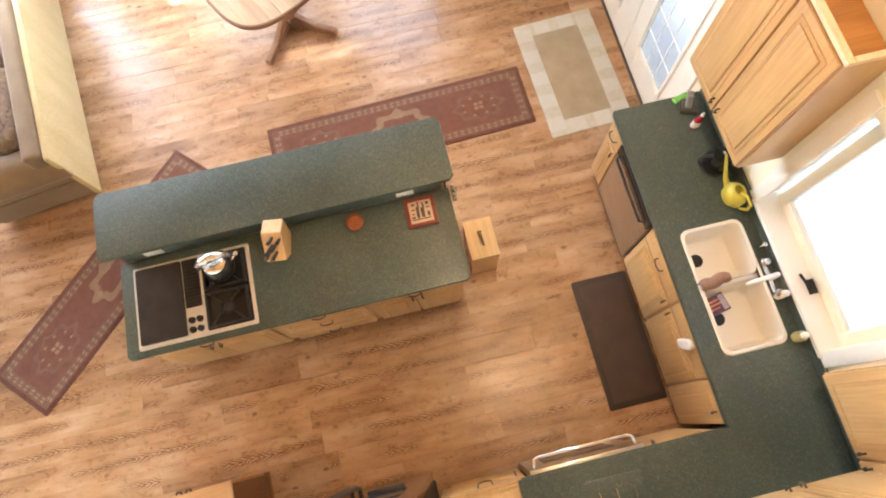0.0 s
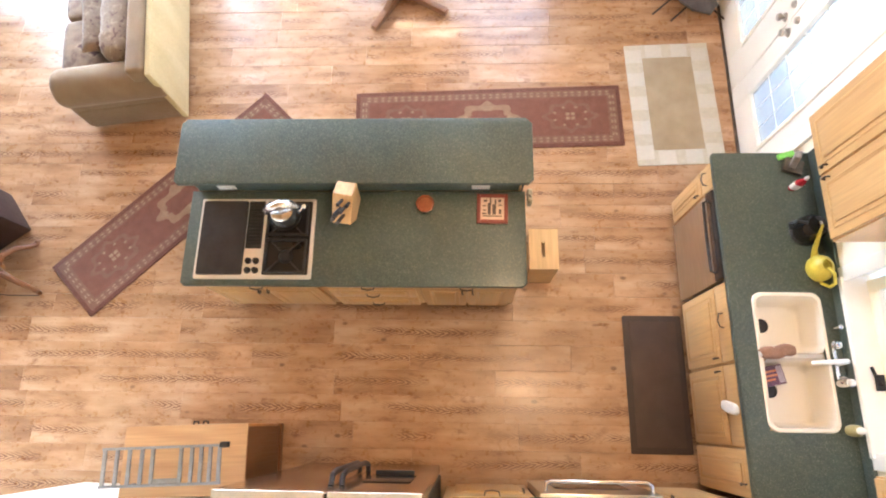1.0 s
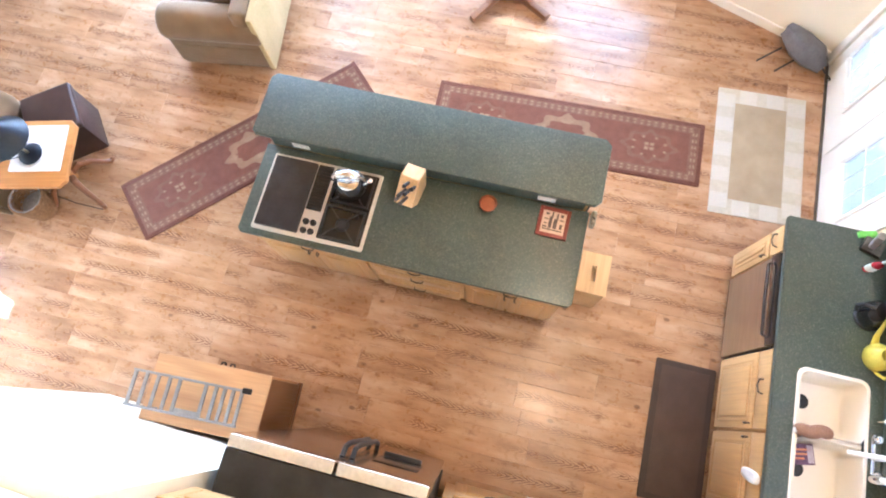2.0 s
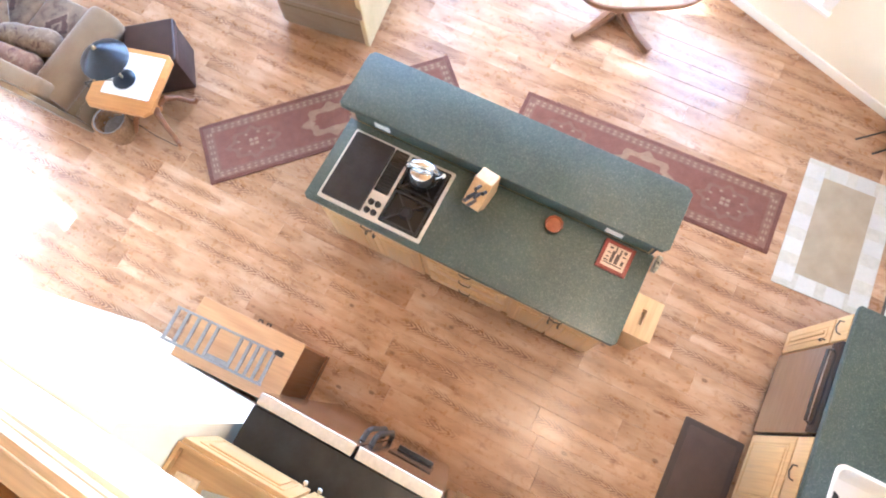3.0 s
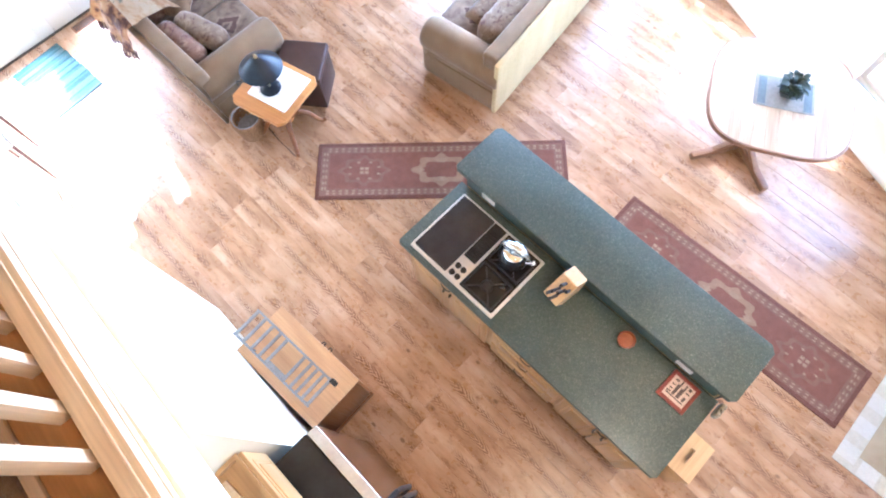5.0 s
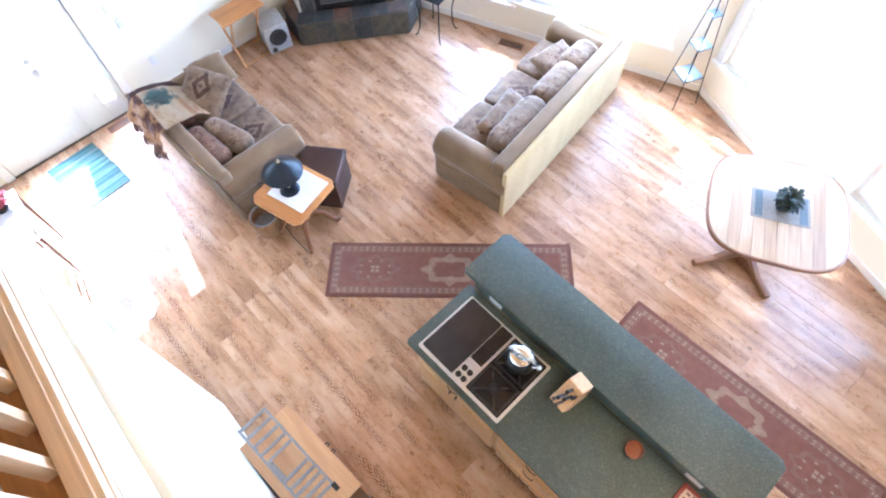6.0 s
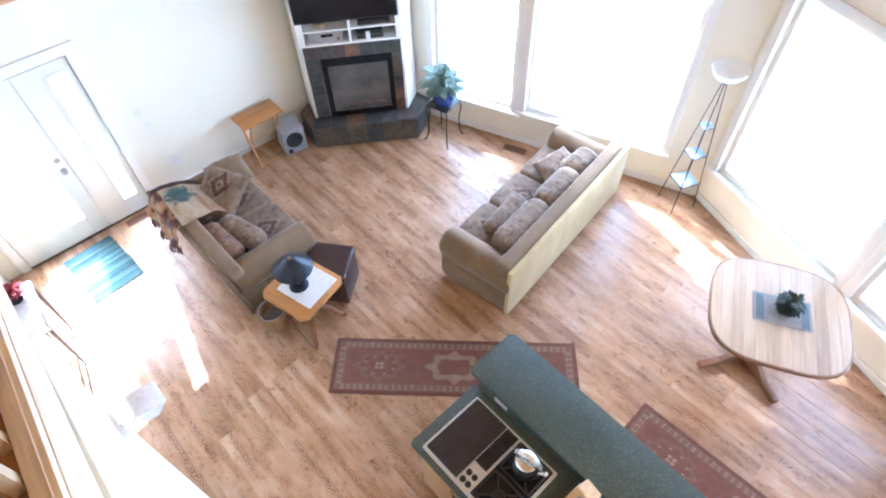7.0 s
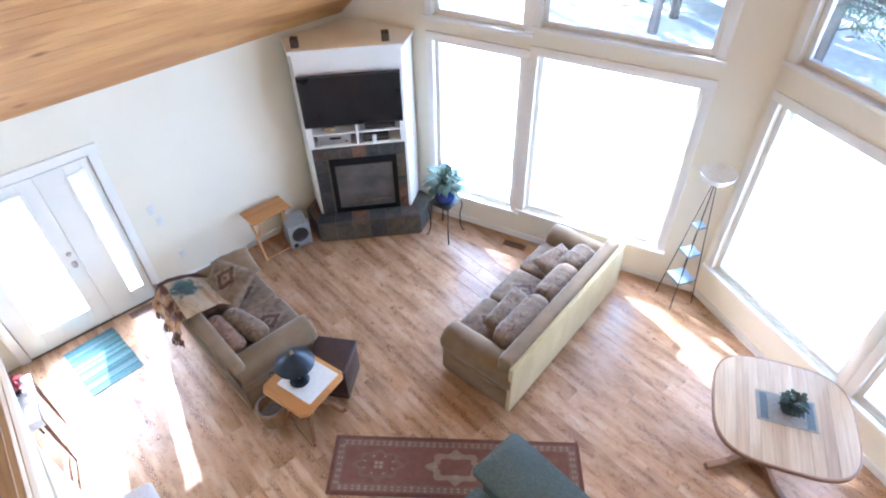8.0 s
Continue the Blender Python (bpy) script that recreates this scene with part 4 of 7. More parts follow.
# faucet
fc = thing("faucet", "chrome kitchen faucet with two lever taps", "faucet", (2.262, 1.415, 0.912))
part("base_plate", prism(rounded(-0.028, 0.028, -0.13, 0.13, 0.025, 4), 0, 0.012, 0.004), CHROME, fc)
part("spout", tube([(0, 0, 0.01), (0, 0, 0.07), (-0.01, 0, 0.10), (-0.05, -0.004, 0.125), (-0.13, -0.01, 0.14), (-0.20, -0.015, 0.135), (-0.215, -0.016, 0.115)], [0.018, 0.016, 0.016, 0.015, 0.014, 0.013, 0.013], 12), WHITE_PLASTIC, fc, "pale swivel spout")
for s in (-1, 1):
    part("tap", lathe([(0, 0.055), (0.016, 0.053), (0.024, 0.045), (0.024, 0.03), (0.016, 0.022), (0.02, 0.012), (0, 0.012)], (0, s * 0.10, 0), 16), CHROME, fc)
part("sprayer", lathe([(0, 0.09), (0.014, 0.085), (0.012, 0.05), (0.018, 0.0), (0, 0)], (0.0, 0.20, 0), 14), CHROME, fc)

# refrigerator: front faces +y
fr = thing("refrigerator", "dark steel side-by-side refrigerator with black handles", "refrigerator", (-0.105, 0.695, 0), 180)
part("case", box(0.0, 0.95, 0.01, 0.66, 0.02, 1.745, 0.012), BLACK, fr, "black textured case")
BRONZE = surface("bronze_steel", (0.50, 0.42, 0.35), (0.56, 0.48, 0.40), 4.0, 0.20, 1.0, 0.02, 200, (12, 1, 1))
PALE = surface("door_edge_grey", (0.52, 0.50, 0.45), (0.60, 0.58, 0.53), 6.0, 0.45, 0, 0.05)
for nm, x0, x1 in (("fridge_door", 0.004, 0.43), ("freezer_door", 0.438, 0.946)):
    d = part(nm, box(x0, x1, -0.055, 0.005, 0.06, 1.75, 0.014, seg=3), BRONZE, fr, "bronze tinted steel door")
    part("door_cap", box(x0 + 0.006, x1 - 0.006, -0.052, 0.004, 1.7505, 1.757, 0.003), PALE, d, "pale grey door cap")
for s, x in ((-1, 0.41), (1, 0.46)):
    part("handle", tube([(x, -0.055, 1.52), (x, -0.10, 1.50), (x, -0.115, 1.40), (x, -0.115, 0.85), (x, -0.10, 0.75), (x, -0.055, 0.73)], 0.014, 8), BLACK, fr, "black bar handle")
dsp = box(0.10, 0.34, -0.060, -0.0555, 0.95, 1.35, 0.004)
part("dispenser", dsp, BLACK_GLOSS, fr, "black ice dispenser")
part("dispenser_tray", box(0.11, 0.33, -0.085, -0.0605, 0.945, 0.965, 0.004), BLACK, fr)

# cabinet over the refrigerator
oc = thing("wall_cabinet", "maple wall cabinet over the fridge with glass knobs", "cabinet", (-0.115, 0.485, 1.80), 180)
b = box(0.0, 1.0, 0.0, 0.018, 0.0, 0.34)
box(0.0, 0.018, 0.018, 0.46, 0, 0.34, 0, b)
box(0.982, 1.0, 0.018, 0.46, 0, 0.34, 0, b)
box(0.018, 0.982, 0.018, 0.46, 0, 0.018, 0, b)
box(0.018, 0.982, 0.018, 0.46, 0.28, 0.30, 0, b)
part("body", b, MAPLE_X, oc)
raised_door(oc, "door", 0.49, 0.33, pose(0.005, 0, 0.005), None, None, MAPLE_X)
raised_door(oc, "door", 0.49, 0.33, pose(0.505, 0, 0.005), None, None, MAPLE_X)
for x in (0.465, 0.535):
    k = rod((x, -0.02, 0.05), (x, -0.032, 0.05), 0.006)
    k2 = cushion(0.026, 0.022, 0.026, 2.5, k, Matrix.Translation((x, -0.042, 0.05)))
    part("knob", k2, CHROME, oc, "glass knob")
bd = thing("grey_board", "loose grey cement board lying on the cabinet", "board", (-0.80, 0.27, 2.102), 12)
part("sheet", box(-0.12, 0.12, -0.13, 0.13, 0, 0.012, 0.003), surface("cement_board", (0.34, 0.34, 0.32), (0.46, 0.46, 0.43), 12, 0.9, 0, 0.3), bd)
bd = thing("wood_offcut", "loose pine offcut lying on the cabinet", "board", (-1.01, 0.29, 2.102), 4)
part("sheet", box(-0.05, 0.05, -0.15, 0.10, 0, 0.018, 0.003), PINE_Z, bd)

# wall cabinets by the kitchen window: fronts face -x
PALE_EDGE = surface("pale_maple_edge", (0.66, 0.54, 0.36), (0.72, 0.60, 0.42), 8, 0.4, 0, 0.05)
def wall_unit(y_north, w, doors, label, z0=1.40, h=1.0):
    u = thing("wall_cabinet", label, "cabinet", (2.047, y_north, z0), -90, "sink wall cabinets")
    part("front_frame", box(0.0, w, 0.0, 0.0178, 0.0, h), MAPLE, u)
    for x in (0.0, w - 0.018):
        part("side_panel", box(x, x + 0.018, 0.018, 0.268, 0, h), MAPLE, u)
    part("bottom_panel", box(0.0182, w - 0.0182, 0.018, 0.268, 0, 0.018), MAPLE_Y, u)
    part("top_panel", box(0.0182, w - 0.0182, 0.018, 0.268, h - 0.10, h - 0.08), OAK_Y, u, "brown unfinished top board")
    part("top_moulding", box(-0.012, w + 0.012, -0.016, 0.02, h + 0.001, h + 0.03, 0.006), PALE_EDGE, u, "pale maple top edge")
    for x in (-0.012, w - 0.018):
        part("top_moulding", box(x, x + 0.03, 0.0205, 0.268, h + 0.001, h + 0.03, 0.006), PALE_EDGE, u, "pale maple top edge")
    ww = w / doors
    for i in range(doors):
        raised_door(u, "door", ww - 0.01, h - 0.02, pose(0.005 + i * ww, 0, 0.01), (ww - 0.04 if i % 2 == 0 else 0.03, 0.07), None)
    return u


wall_unit(2.755, 0.745, 2, "two-door maple wall cabinet beside the kitchen window")
wall_unit(0.83, 0.85, 2, "maple wall cabinet in the kitchen corner")
sw = thing("wall_cabinet", "maple wall cabinet on the oven wall", "cabinet", (2.03, 0.34, 1.40), 180, "oven wall cabinets")
part("body", box(0, 1.5, 0.0, 0.33, 0, 0.90, 0.002), MAPLE, sw)
for i in range(4):
    raised_door(sw, "door", 0.365, 0.88, pose(0.005 + i * 0.375, 0, 0.01), (0.33 if i % 2 == 0 else 0.03, 0.07), None)

# mats
def mat_rect(name, label, x0, x1, y0, y1, h, material, border=None, bw=0.05):
    m = thing(name, label, "mat", ((x0 + x1) / 2, (y0 + y1) / 2, 0.001))
    w, d = (x1 - x0) / 2, (y1 - y0) / 2
    if border:
        part("border", prism(rounded(-w, w, -d, d, 0.012, 3), 0, h * 0.8, 0.003), border, m)
        part("field", prism(rounded(-w + bw, w - bw, -d + bw, d - bw, 0.006, 2), h * 0.8 + 0.0005, h, 0.002), material, m)
    else:
        part("field", prism(rounded(-w, w, -d, d, 0.012, 3), 0, h, 0.003), material, m)
    return m


RUBBER = surface("brown_rubber_mat", (0.052, 0.030, 0.022), (0.070, 0.042, 0.031), 6.0, 0.6, 0, 0.25, 160)
RUBBER2 = surface("dark_rubber_edge", (0.035, 0.022, 0.018), (0.048, 0.030, 0.024), 6.0, 0.55, 0, 0.1, 160)
mat_rect("kitchen_mat", "dark brown rubber kitchen mat with darker edge", 1.262, 1.70, 0.845, 1.845, 0.016, RUBBER, RUBBER2, 0.045)

# ---- living room ----
def slate_mat():
    m, n, l, p = nodes_of("slate_tile")
    info = n.new("ShaderNodeObjectInfo")
    r = ramp(n, [(0.0, (0.035, 0.040, 0.045)), (0.28, (0.055, 0.062, 0.060)), (0.5, (0.085, 0.080, 0.060)), (0.68, (0.045, 0.050, 0.055)), (0.85, (0.15, 0.085, 0.055)), (1.0, (0.11, 0.10, 0.075))])
    l.new(info.outputs["Random"], r.inputs[0])
    v = coords(n, l, (1, 1, 1), 40.0)
    c = noise_tex(n, l, v, 9.0, 5, 0.65, 0.8)
    rr = ramp(n, [(0.32, (0.55, 0.58, 0.6)), (0.5, (1, 1, 1)), (0.7, (1.8, 1.35, 1.0))])
    l.new(c, rr.inputs[0])
    l.new(mixed(n, l, r.outputs[0], rr.outputs[0], 1.0, "MULTIPLY"), p.inputs["Base Color"])
    p.inputs["Roughness"].default_value = 0.42
    bumped(n, l, p, c, 0.4, 0.01)
    return m


SLATE = slate_mat()
GROUT = surface("dark_grout", (0.10, 0.095, 0.085), (0.15, 0.14, 0.125), 20, 0.9, 0, 0.2)
fp = thing("fireplace", "white corner fireplace with slate surround and raised hearth", "fireplace", (-5.87, 3.81, 0), 55.9)
FW = 1.165
back = [(1.305, 0.298), (0.61, 0.80), (-0.083, 0.346)]
ch = prism([(0, 0), (FW, 0), *back], 0.0, 1.275)
prism([(0, 0), (0.07, 0), (0.07, 0.28), (FW - 0.07, 0.28), (FW - 0.07, 0), (FW, 0), *back], 1.275, 1.585, bm=ch)
prism([(0, 0), (FW, 0), *back], 1.585, 2.44, bm=ch)
part("chimney_breast", ch, TRIM, fp, smooth=False)
part("cornice", prism([(-0.03, -0.03), (FW + 0.03, -0.03), (1.34, 0.31), (0.61, 0.83), (-0.11, 0.36)], 2.441, 2.48, 0.006), TRIM, fp)
sh = box(0.07, FW - 0.07, -0.004, 0.27, 1.272, 1.292, 0.002)
box(0.07, FW - 0.07, -0.004, 0.27, 1.44, 1.458, 0.002, sh)
box(FW / 2 - 0.012, FW / 2 + 0.012, -0.003, 0.27, 1.292, 1.44, 0.001, sh)
box(FW / 2 - 0.012, FW / 2 + 0.012, -0.003, 0.27, 1.458, 1.583, 0.001, sh)
part("media_shelf", sh, TRIM, fp)
part("niche_back", box(0.072, FW - 0.072, 0.272, 0.279, 1.28, 1.58), surface("shadow_brown", (0.10, 0.06, 0.04), (0.14, 0.09, 0.06), 9, 0.8), fp)
hp = [(-0.04, -0.205), (1.246, -0.235), (1.45, 0.14), (1.31, 0.30), (FW, -0.001), (0.0, -0.001), (-0.085, 0.345), (-0.19, 0.15)]
part("hearth_base", prism(hp, 0.0, 0.30), GROUT, fp, smooth=False)
part("surround_base", box(0.03, FW - 0.03, -0.012, -0.0005, 0.30, 1.268), GROUT, fp, smooth=False)


def tile(x0, x1, z0, z1, y):
    """A slate tile on an upright face, 8 mm proud."""
    me = mesh_of("slate_tile", box(-(x1 - x0) / 2 + 0.003, (x1 - x0) / 2 - 0.003, -0.008, 0, -(z1 - z0) / 2 + 0.003, (z1 - z0) / 2 - 0.003, 0.002, seg=1), SLATE, False)
    return me, Matrix.Translation(((x0 + x1) / 2, y, (z0 + z1) / 2))


for k in range(6):
    for x0 in (0.03, FW - 0.03 - 0.15):
        me, m = tile(x0, x0 + 0.15, 0.31 + k * 0.16, 0.31 + (k + 1) * 0.16, -0.0125)
        shared("tile", me, fp, m)
for k in range(5):
    me, m = tile(0.18 + k * 0.161, 0.18 + (k + 1) * 0.161, 1.12, 1.27, -0.0125)
    shared("tile", me, fp, m)
slope = math.atan2(-0.03, 1.286)
for k in range(6):
    w = 1.286 / 6
    me = mesh_of("hearth_tile", box(0.003, w - 0.003, -0.008, 0, 0.004, 0.298, 0.002, seg=1), SLATE, False)
    shared("tile", me, fp, Matrix.Translation((-0.04, -0.206, 0)) @ Matrix.Rotation(slope, 4, "Z") @ Matrix.Translation((k * w, 0, 0)))
    me = mesh_of("hearth_tile", box(0.003, w - 0.003, 0.004, 0.208, 0.301, 0.310, 0.002, seg=1), SLATE, False)
    shared("tile", me, fp, Matrix.Translation((-0.04, -0.215, 0)) @ Matrix.Rotation(slope * 0.5, 4, "Z") @ Matrix.Translation((k * w, 0, 0)))
for (x0, y0), (x1, y1) in (((1.246, -0.235), (1.45, 0.14)), ((-0.19, 0.15), (-0.04, -0.205))):
    ln, an = math.hypot(x1 - x0, y1 - y0), math.atan2(y1 - y0, x1 - x0)
    for k in range(2):
        me = mesh_of("hearth_tile", box(0.003, ln / 2 - 0.003, -0.008, 0, 0.004, 0.298, 0.002, seg=1), SLATE, False)
        shared("tile", me, fp, Matrix.Translation((x0, y0, 0)) @ Matrix.Rotation(an, 4, "Z") @ Matrix.Translation((k * ln / 2, 0, 0)))
for poly in ([(1.172, -0.01), (1.25, -0.225), (1.44, 0.14), (1.305, 0.285)], [(-0.008, -0.01), (-0.045, -0.20), (-0.183, 0.15), (-0.088, 0.33)]):
    shared("tile", mesh_of("wing_tile", prism(poly, 0.301, 0.310), SLATE, False), fp, Matrix())
fire = box(0.205, 1.02, -0.03, -0.013, 0.315, 0.38, 0.003)
box(0.205, 1.02, -0.03, -0.013, 1.02, 1.115, 0.003, fire)
box(0.205, 0.265, -0.03, -0.013, 0.38, 1.02, 0.003, fire)
box(0.96, 1.02, -0.03, -0.013, 0.38, 1.02, 0.003, fire)
insert = part("fire_insert", fire, surface("stove_black", (0.006, 0.006, 0.007), (0.011, 0.011, 0.012), 12.0, 0.6, 0, 0.05, spec=0.2), fp, "black gas fire frame")
# the paler grey blotches put the room's reflection into the glass colour
part("fire_glass", box(0.265, 0.96, -0.022, -0.014, 0.40, 1.02), surface("fire_glass_painted_sheen", (0.070, 0.070, 0.070), (0.135, 0.126, 0.116), 2.6, 0.22, 0, 0.0, stretch=(1, 1, 1.6)), insert, "dark glass with painted grey reflection, logs behind")
lg = bmesh.new()
for k in range(5):
    x = 0.40 + k * 0.085
    tube([(x, -0.025, 0.44 + 0.02 * (k % 2)), (x + 0.07, -0.027, 0.50 - 0.03 * (k % 2)), (x + 0.16, -0.025, 0.46 + 0.03 * (k % 2))], [0.012, 0.016, 0.011], 6, lg)
part("log", lg, surface("ash_log", (0.075, 0.055, 0.045), (0.16, 0.12, 0.095), 30, 0.9, 0, 0.4), insert, "pale ceramic logs")
part("lower_louvre", box(0.30, 0.93, -0.034, -0.0305, 0.33, 0.37, 0.003), BLACK_GLOSS, insert)

tv = thing("television", "large black flat-screen television above the fireplace", "television", (-5.87, 3.81, 0), 55.9)
part("housing", box(0.01, 1.13, -0.075, -0.035, 1.59, 2.205, 0.006), BLACK, tv)
part("screen", box(0.022, 1.118, -0.078, -0.0755, 1.61, 2.192), BLACK_GLOSS, tv, "glossy dark screen")
part("wall_bracket", box(0.4, 0.74, -0.035, -0.001, 1.75, 2.05, 0.004), BLACK, tv)


def on_fp(x, y, z):
    a = radians(55.9)
    return (-5.87 + x * math.cos(a) - y * math.sin(a), 3.81 + x * math.sin(a) + y * math.cos(a), z)


rc = thing("receiver", "silver media receiver on the fireplace shelf", "receiver", on_fp(0.33, 0.12, 1.2925), 55.9)
part("case", box(-0.21, 0.17, -0.10, 0.12, 0.008, 0.125, 0.004), surface("silver_case", (0.42, 0.42, 0.42), (0.5, 0.5, 0.5), 8, 0.35, 0.6, 0.03), rc)
part("display", box(-0.07, 0.06, -0.104, -0.1005, 0.075, 0.105, 0.001), BLACK_GLOSS, rc)
part("dial", rod((0.12, -0.10, 0.05), (0.12, -0.115, 0.05), 0.018, seg=16), CHROME, rc)
part("feet", box(-0.19, 0.15, -0.08, 0.10, 0.0, 0.0075), BLACK, rc)
for lx, z, w, h, lab in ((0.86, 1.4585, 0.36, 0.055, "slim black disc player on the upper shelf"), (0.80, 1.2925, 0.30, 0.09, "black set-top box on the lower shelf")):
    o = thing("media_box", lab, "media player", on_fp(lx, 0.13, z), 55.9)
    part("case", box(-w / 2, w / 2, -0.1, 0.1, 0.0, h, 0.004), BLACK, o)
    part("front_strip", box(-w / 2 + 0.01, w / 2 - 0.01, -0.103, -0.1005, h * 0.35, h * 0.6), PEWTER, o)
rm = thing("phone_handset", "white and black handset leaning on the shelf", "phone", on_fp(0.78, 0.0, 1.2925), 55.9)
part("body", box(-0.025, 0.025, -0.012, 0.012, 0, 0.10, 0.006), WHITE_PLASTIC, rm)
orn = thing("ornament", "small tan carved ornament on the upper shelf", "ornament", on_fp(0.26, 0.06, 1.4585), 55.9)
part("carving", cushion(0.16, 0.06, 0.06, 2.4, None, Matrix.Translation((0, 0, 0.03)), 0.4, 2.0), surface("carved_tan", (0.30, 0.21, 0.10), (0.42, 0.31, 0.16), 20, 0.6, 0, 0.2), orn)
for x, lab in ((-0.005, "small black speaker on the chimney ledge"), (0.95, "small dark blue speaker on the chimney ledge")):
    o = thing("speaker", lab, "speaker", on_fp(x + 0.06, 0.09, 2.481), 55.9, "ledge speakers")
    part("case", box(-0.04, 0.04, -0.04, 0.04, 0.0, 0.10, 0.006), BLACK, o)
    part("grille", box(-0.032, 0.032, -0.045, -0.0405, 0.01, 0.09, 0.002), PEWTER, o)

# subwoofer
sb = thing("subwoofer", "grey subwoofer with round black driver beside the hearth", "speaker", (-5.965, 3.465, 0), 78)
part("case", box(-0.14, 0.14, -0.15, 0.15, 0.012, 0.36, 0.012), surface("grey_vinyl", (0.28, 0.28, 0.28), (0.36, 0.36, 0.36), 20, 0.5, 0, 0.1), sb)
d = lathe([(0.105, 0), (0.105, 0.012), (0.09, 0.014), (0.075, 0.004), (0.03, -0.0), (0, 0.004)], seg=24)
bmesh.ops.transform(d, matrix=Matrix.Translation((0.0, -0.151, 0.21)) @ Matrix.Rotation(radians(90), 4, "X"), verts=d.verts)
part("driver", d, BLACK, sb, "round black driver")
d = lathe([(0.03, 0), (0.03, 0.006), (0.022, 0.006), (0.02, 0.001), (0, 0.001)], seg=16)
bmesh.ops.transform(d, matrix=Matrix.Translation((-0.08, -0.151, 0.06)) @ Matrix.Rotation(radians(90), 4, "X"), verts=d.verts)
part("port", d, BLACK, sb)
part("foot", box(-0.12, 0.12, -0.13, 0.13, 0, 0.0115), BLACK, sb)

# folding tray table
tt = thing("tray_table", "folding oak tray table against the cream wall", "table", (-6.045, 3.165, 0), 0)
part("tray_top", box(-0.155, 0.155, -0.265, 0.265, 0.60, 0.622, 0.006), OAK_Y, tt)
for y in (-0.20, 0.20):
    part("leg", box(-0.012, 0.012, -0.34, 0.34, -0.012, 0.012, 0.003, m=Matrix.Translation((0, y, 0.306)) @ Matrix.Rotation(radians(90), 4, "Z") @ Matrix.Rotation(radians(64), 4, "X")), OAK_Y, tt)
    part("leg", box(-0.012, 0.012, -0.34, 0.34, -0.012, 0.012, 0.003, m=Matrix.Translation((0, y * 0.86, 0.306)) @ Matrix.Rotation(radians(90), 4, "Z") @ Matrix.Rotation(radians(-64), 4, "X")), OAK_Y, tt)
for x in (-0.14, 0.14):
    part("stretcher", rod((x, -0.20 * (1 if x > 0 else 0.86), 0.02), (x, 0.20 * (1 if x > 0 else 0.86), 0.02), 0.009), OAK_Y, tt)

# sofas
TAN = surface("tan_upholstery", (0.185, 0.122, 0.064), (0.225, 0.157, 0.086), 5.0, 0.9, 0, 0.3, 240, sheen=0.3)
PALE_BACK = surface("pale_gold_cloth", (0.44, 0.35, 0.17), (0.56, 0.46, 0.25), 4.0, 0.9, 0, 0.4, 90, (1, 1, 0.35), sheen=0.2)
def medallion_mat():
    """Woven cloth with one stepped diamond in the middle of each cushion."""
    m, n, l, p = nodes_of("medallion_cloth")
    v = coords(n, l)
    sep = n.new("ShaderNodeSeparateXYZ")
    l.new(v, sep.inputs[0])
    terms = []
    for out_, k, middle in ((sep.outputs["X"], 3.4, 0.0), (sep.outputs["Y"], 2.6, 0.07)):
        off, a, b = n.new("ShaderNodeMath"), n.new("ShaderNodeMath"), n.new("ShaderNodeMath")
        off.operation, a.operation, b.operation = "SUBTRACT", "ABSOLUTE", "MULTIPLY"
        off.inputs[1].default_value = middle
        b.inputs[1].default_value = k
        l.new(out_, off.inputs[0])
        l.new(off.outputs[0], a.inputs[0])
        l.new(a.outputs[0], b.inputs[0])
        terms.append(b.outputs[0])
    add, jit = n.new("ShaderNodeMath"), n.new("ShaderNodeMath")
    l.new(terms[0], add.inputs[0])
    l.new(terms[1], add.inputs[1])
    jit.operation = "MULTIPLY_ADD"
    jit.inputs[1].default_value = 0.16
    l.new(noise_tex(n, l, v, 26.0, 2), jit.inputs[0])
    l.new(add.outputs[0], jit.inputs[2])
    g, d, t = (0.190, 0.132, 0.082), (0.078, 0.034, 0.022), (0.265, 0.195, 0.125)
    r = ramp(n, [(0.0, t), (0.12, d), (0.22, t), (0.30, d), (0.44, d), (0.50, t), (0.58, g), (1.0, g)])
    l.new(jit.outputs[0], r.inputs[0])
    weave = noise_tex(n, l, v, 240.0, 1)
    w = ramp(n, [(0.3, (0.75, 0.75, 0.75)), (0.7, (1.15, 1.15, 1.15))])
    l.new(weave, w.inputs[0])
    leaf = ramp(n, [(0.36, (0.62, 0.52, 0.46)), (0.47, (0.95, 0.92, 0.88)), (0.62, (1.18, 1.15, 1.10))])
    l.new(noise_tex(n, l, v, 13.0, 3), leaf.inputs[0])
    woven = mixed(n, l, r.outputs[0], leaf.outputs[0], 1.0, "MULTIPLY")
    l.new(mixed(n, l, woven, w.outputs[0], 1.0, "MULTIPLY"), p.inputs["Base Color"])
    p.inputs["Roughness"].default_value, p.inputs["Sheen Weight"].default_value = 0.9, 0.25
    bumped(n, l, p, weave, 0.3, 0.004)
    return m


PATTERN = medallion_mat()
PILLOW = patterned("pillow_cloth", (0.185, 0.126, 0.076), (0.260, 0.190, 0.122), (0.085, 0.036, 0.024), 16.0)


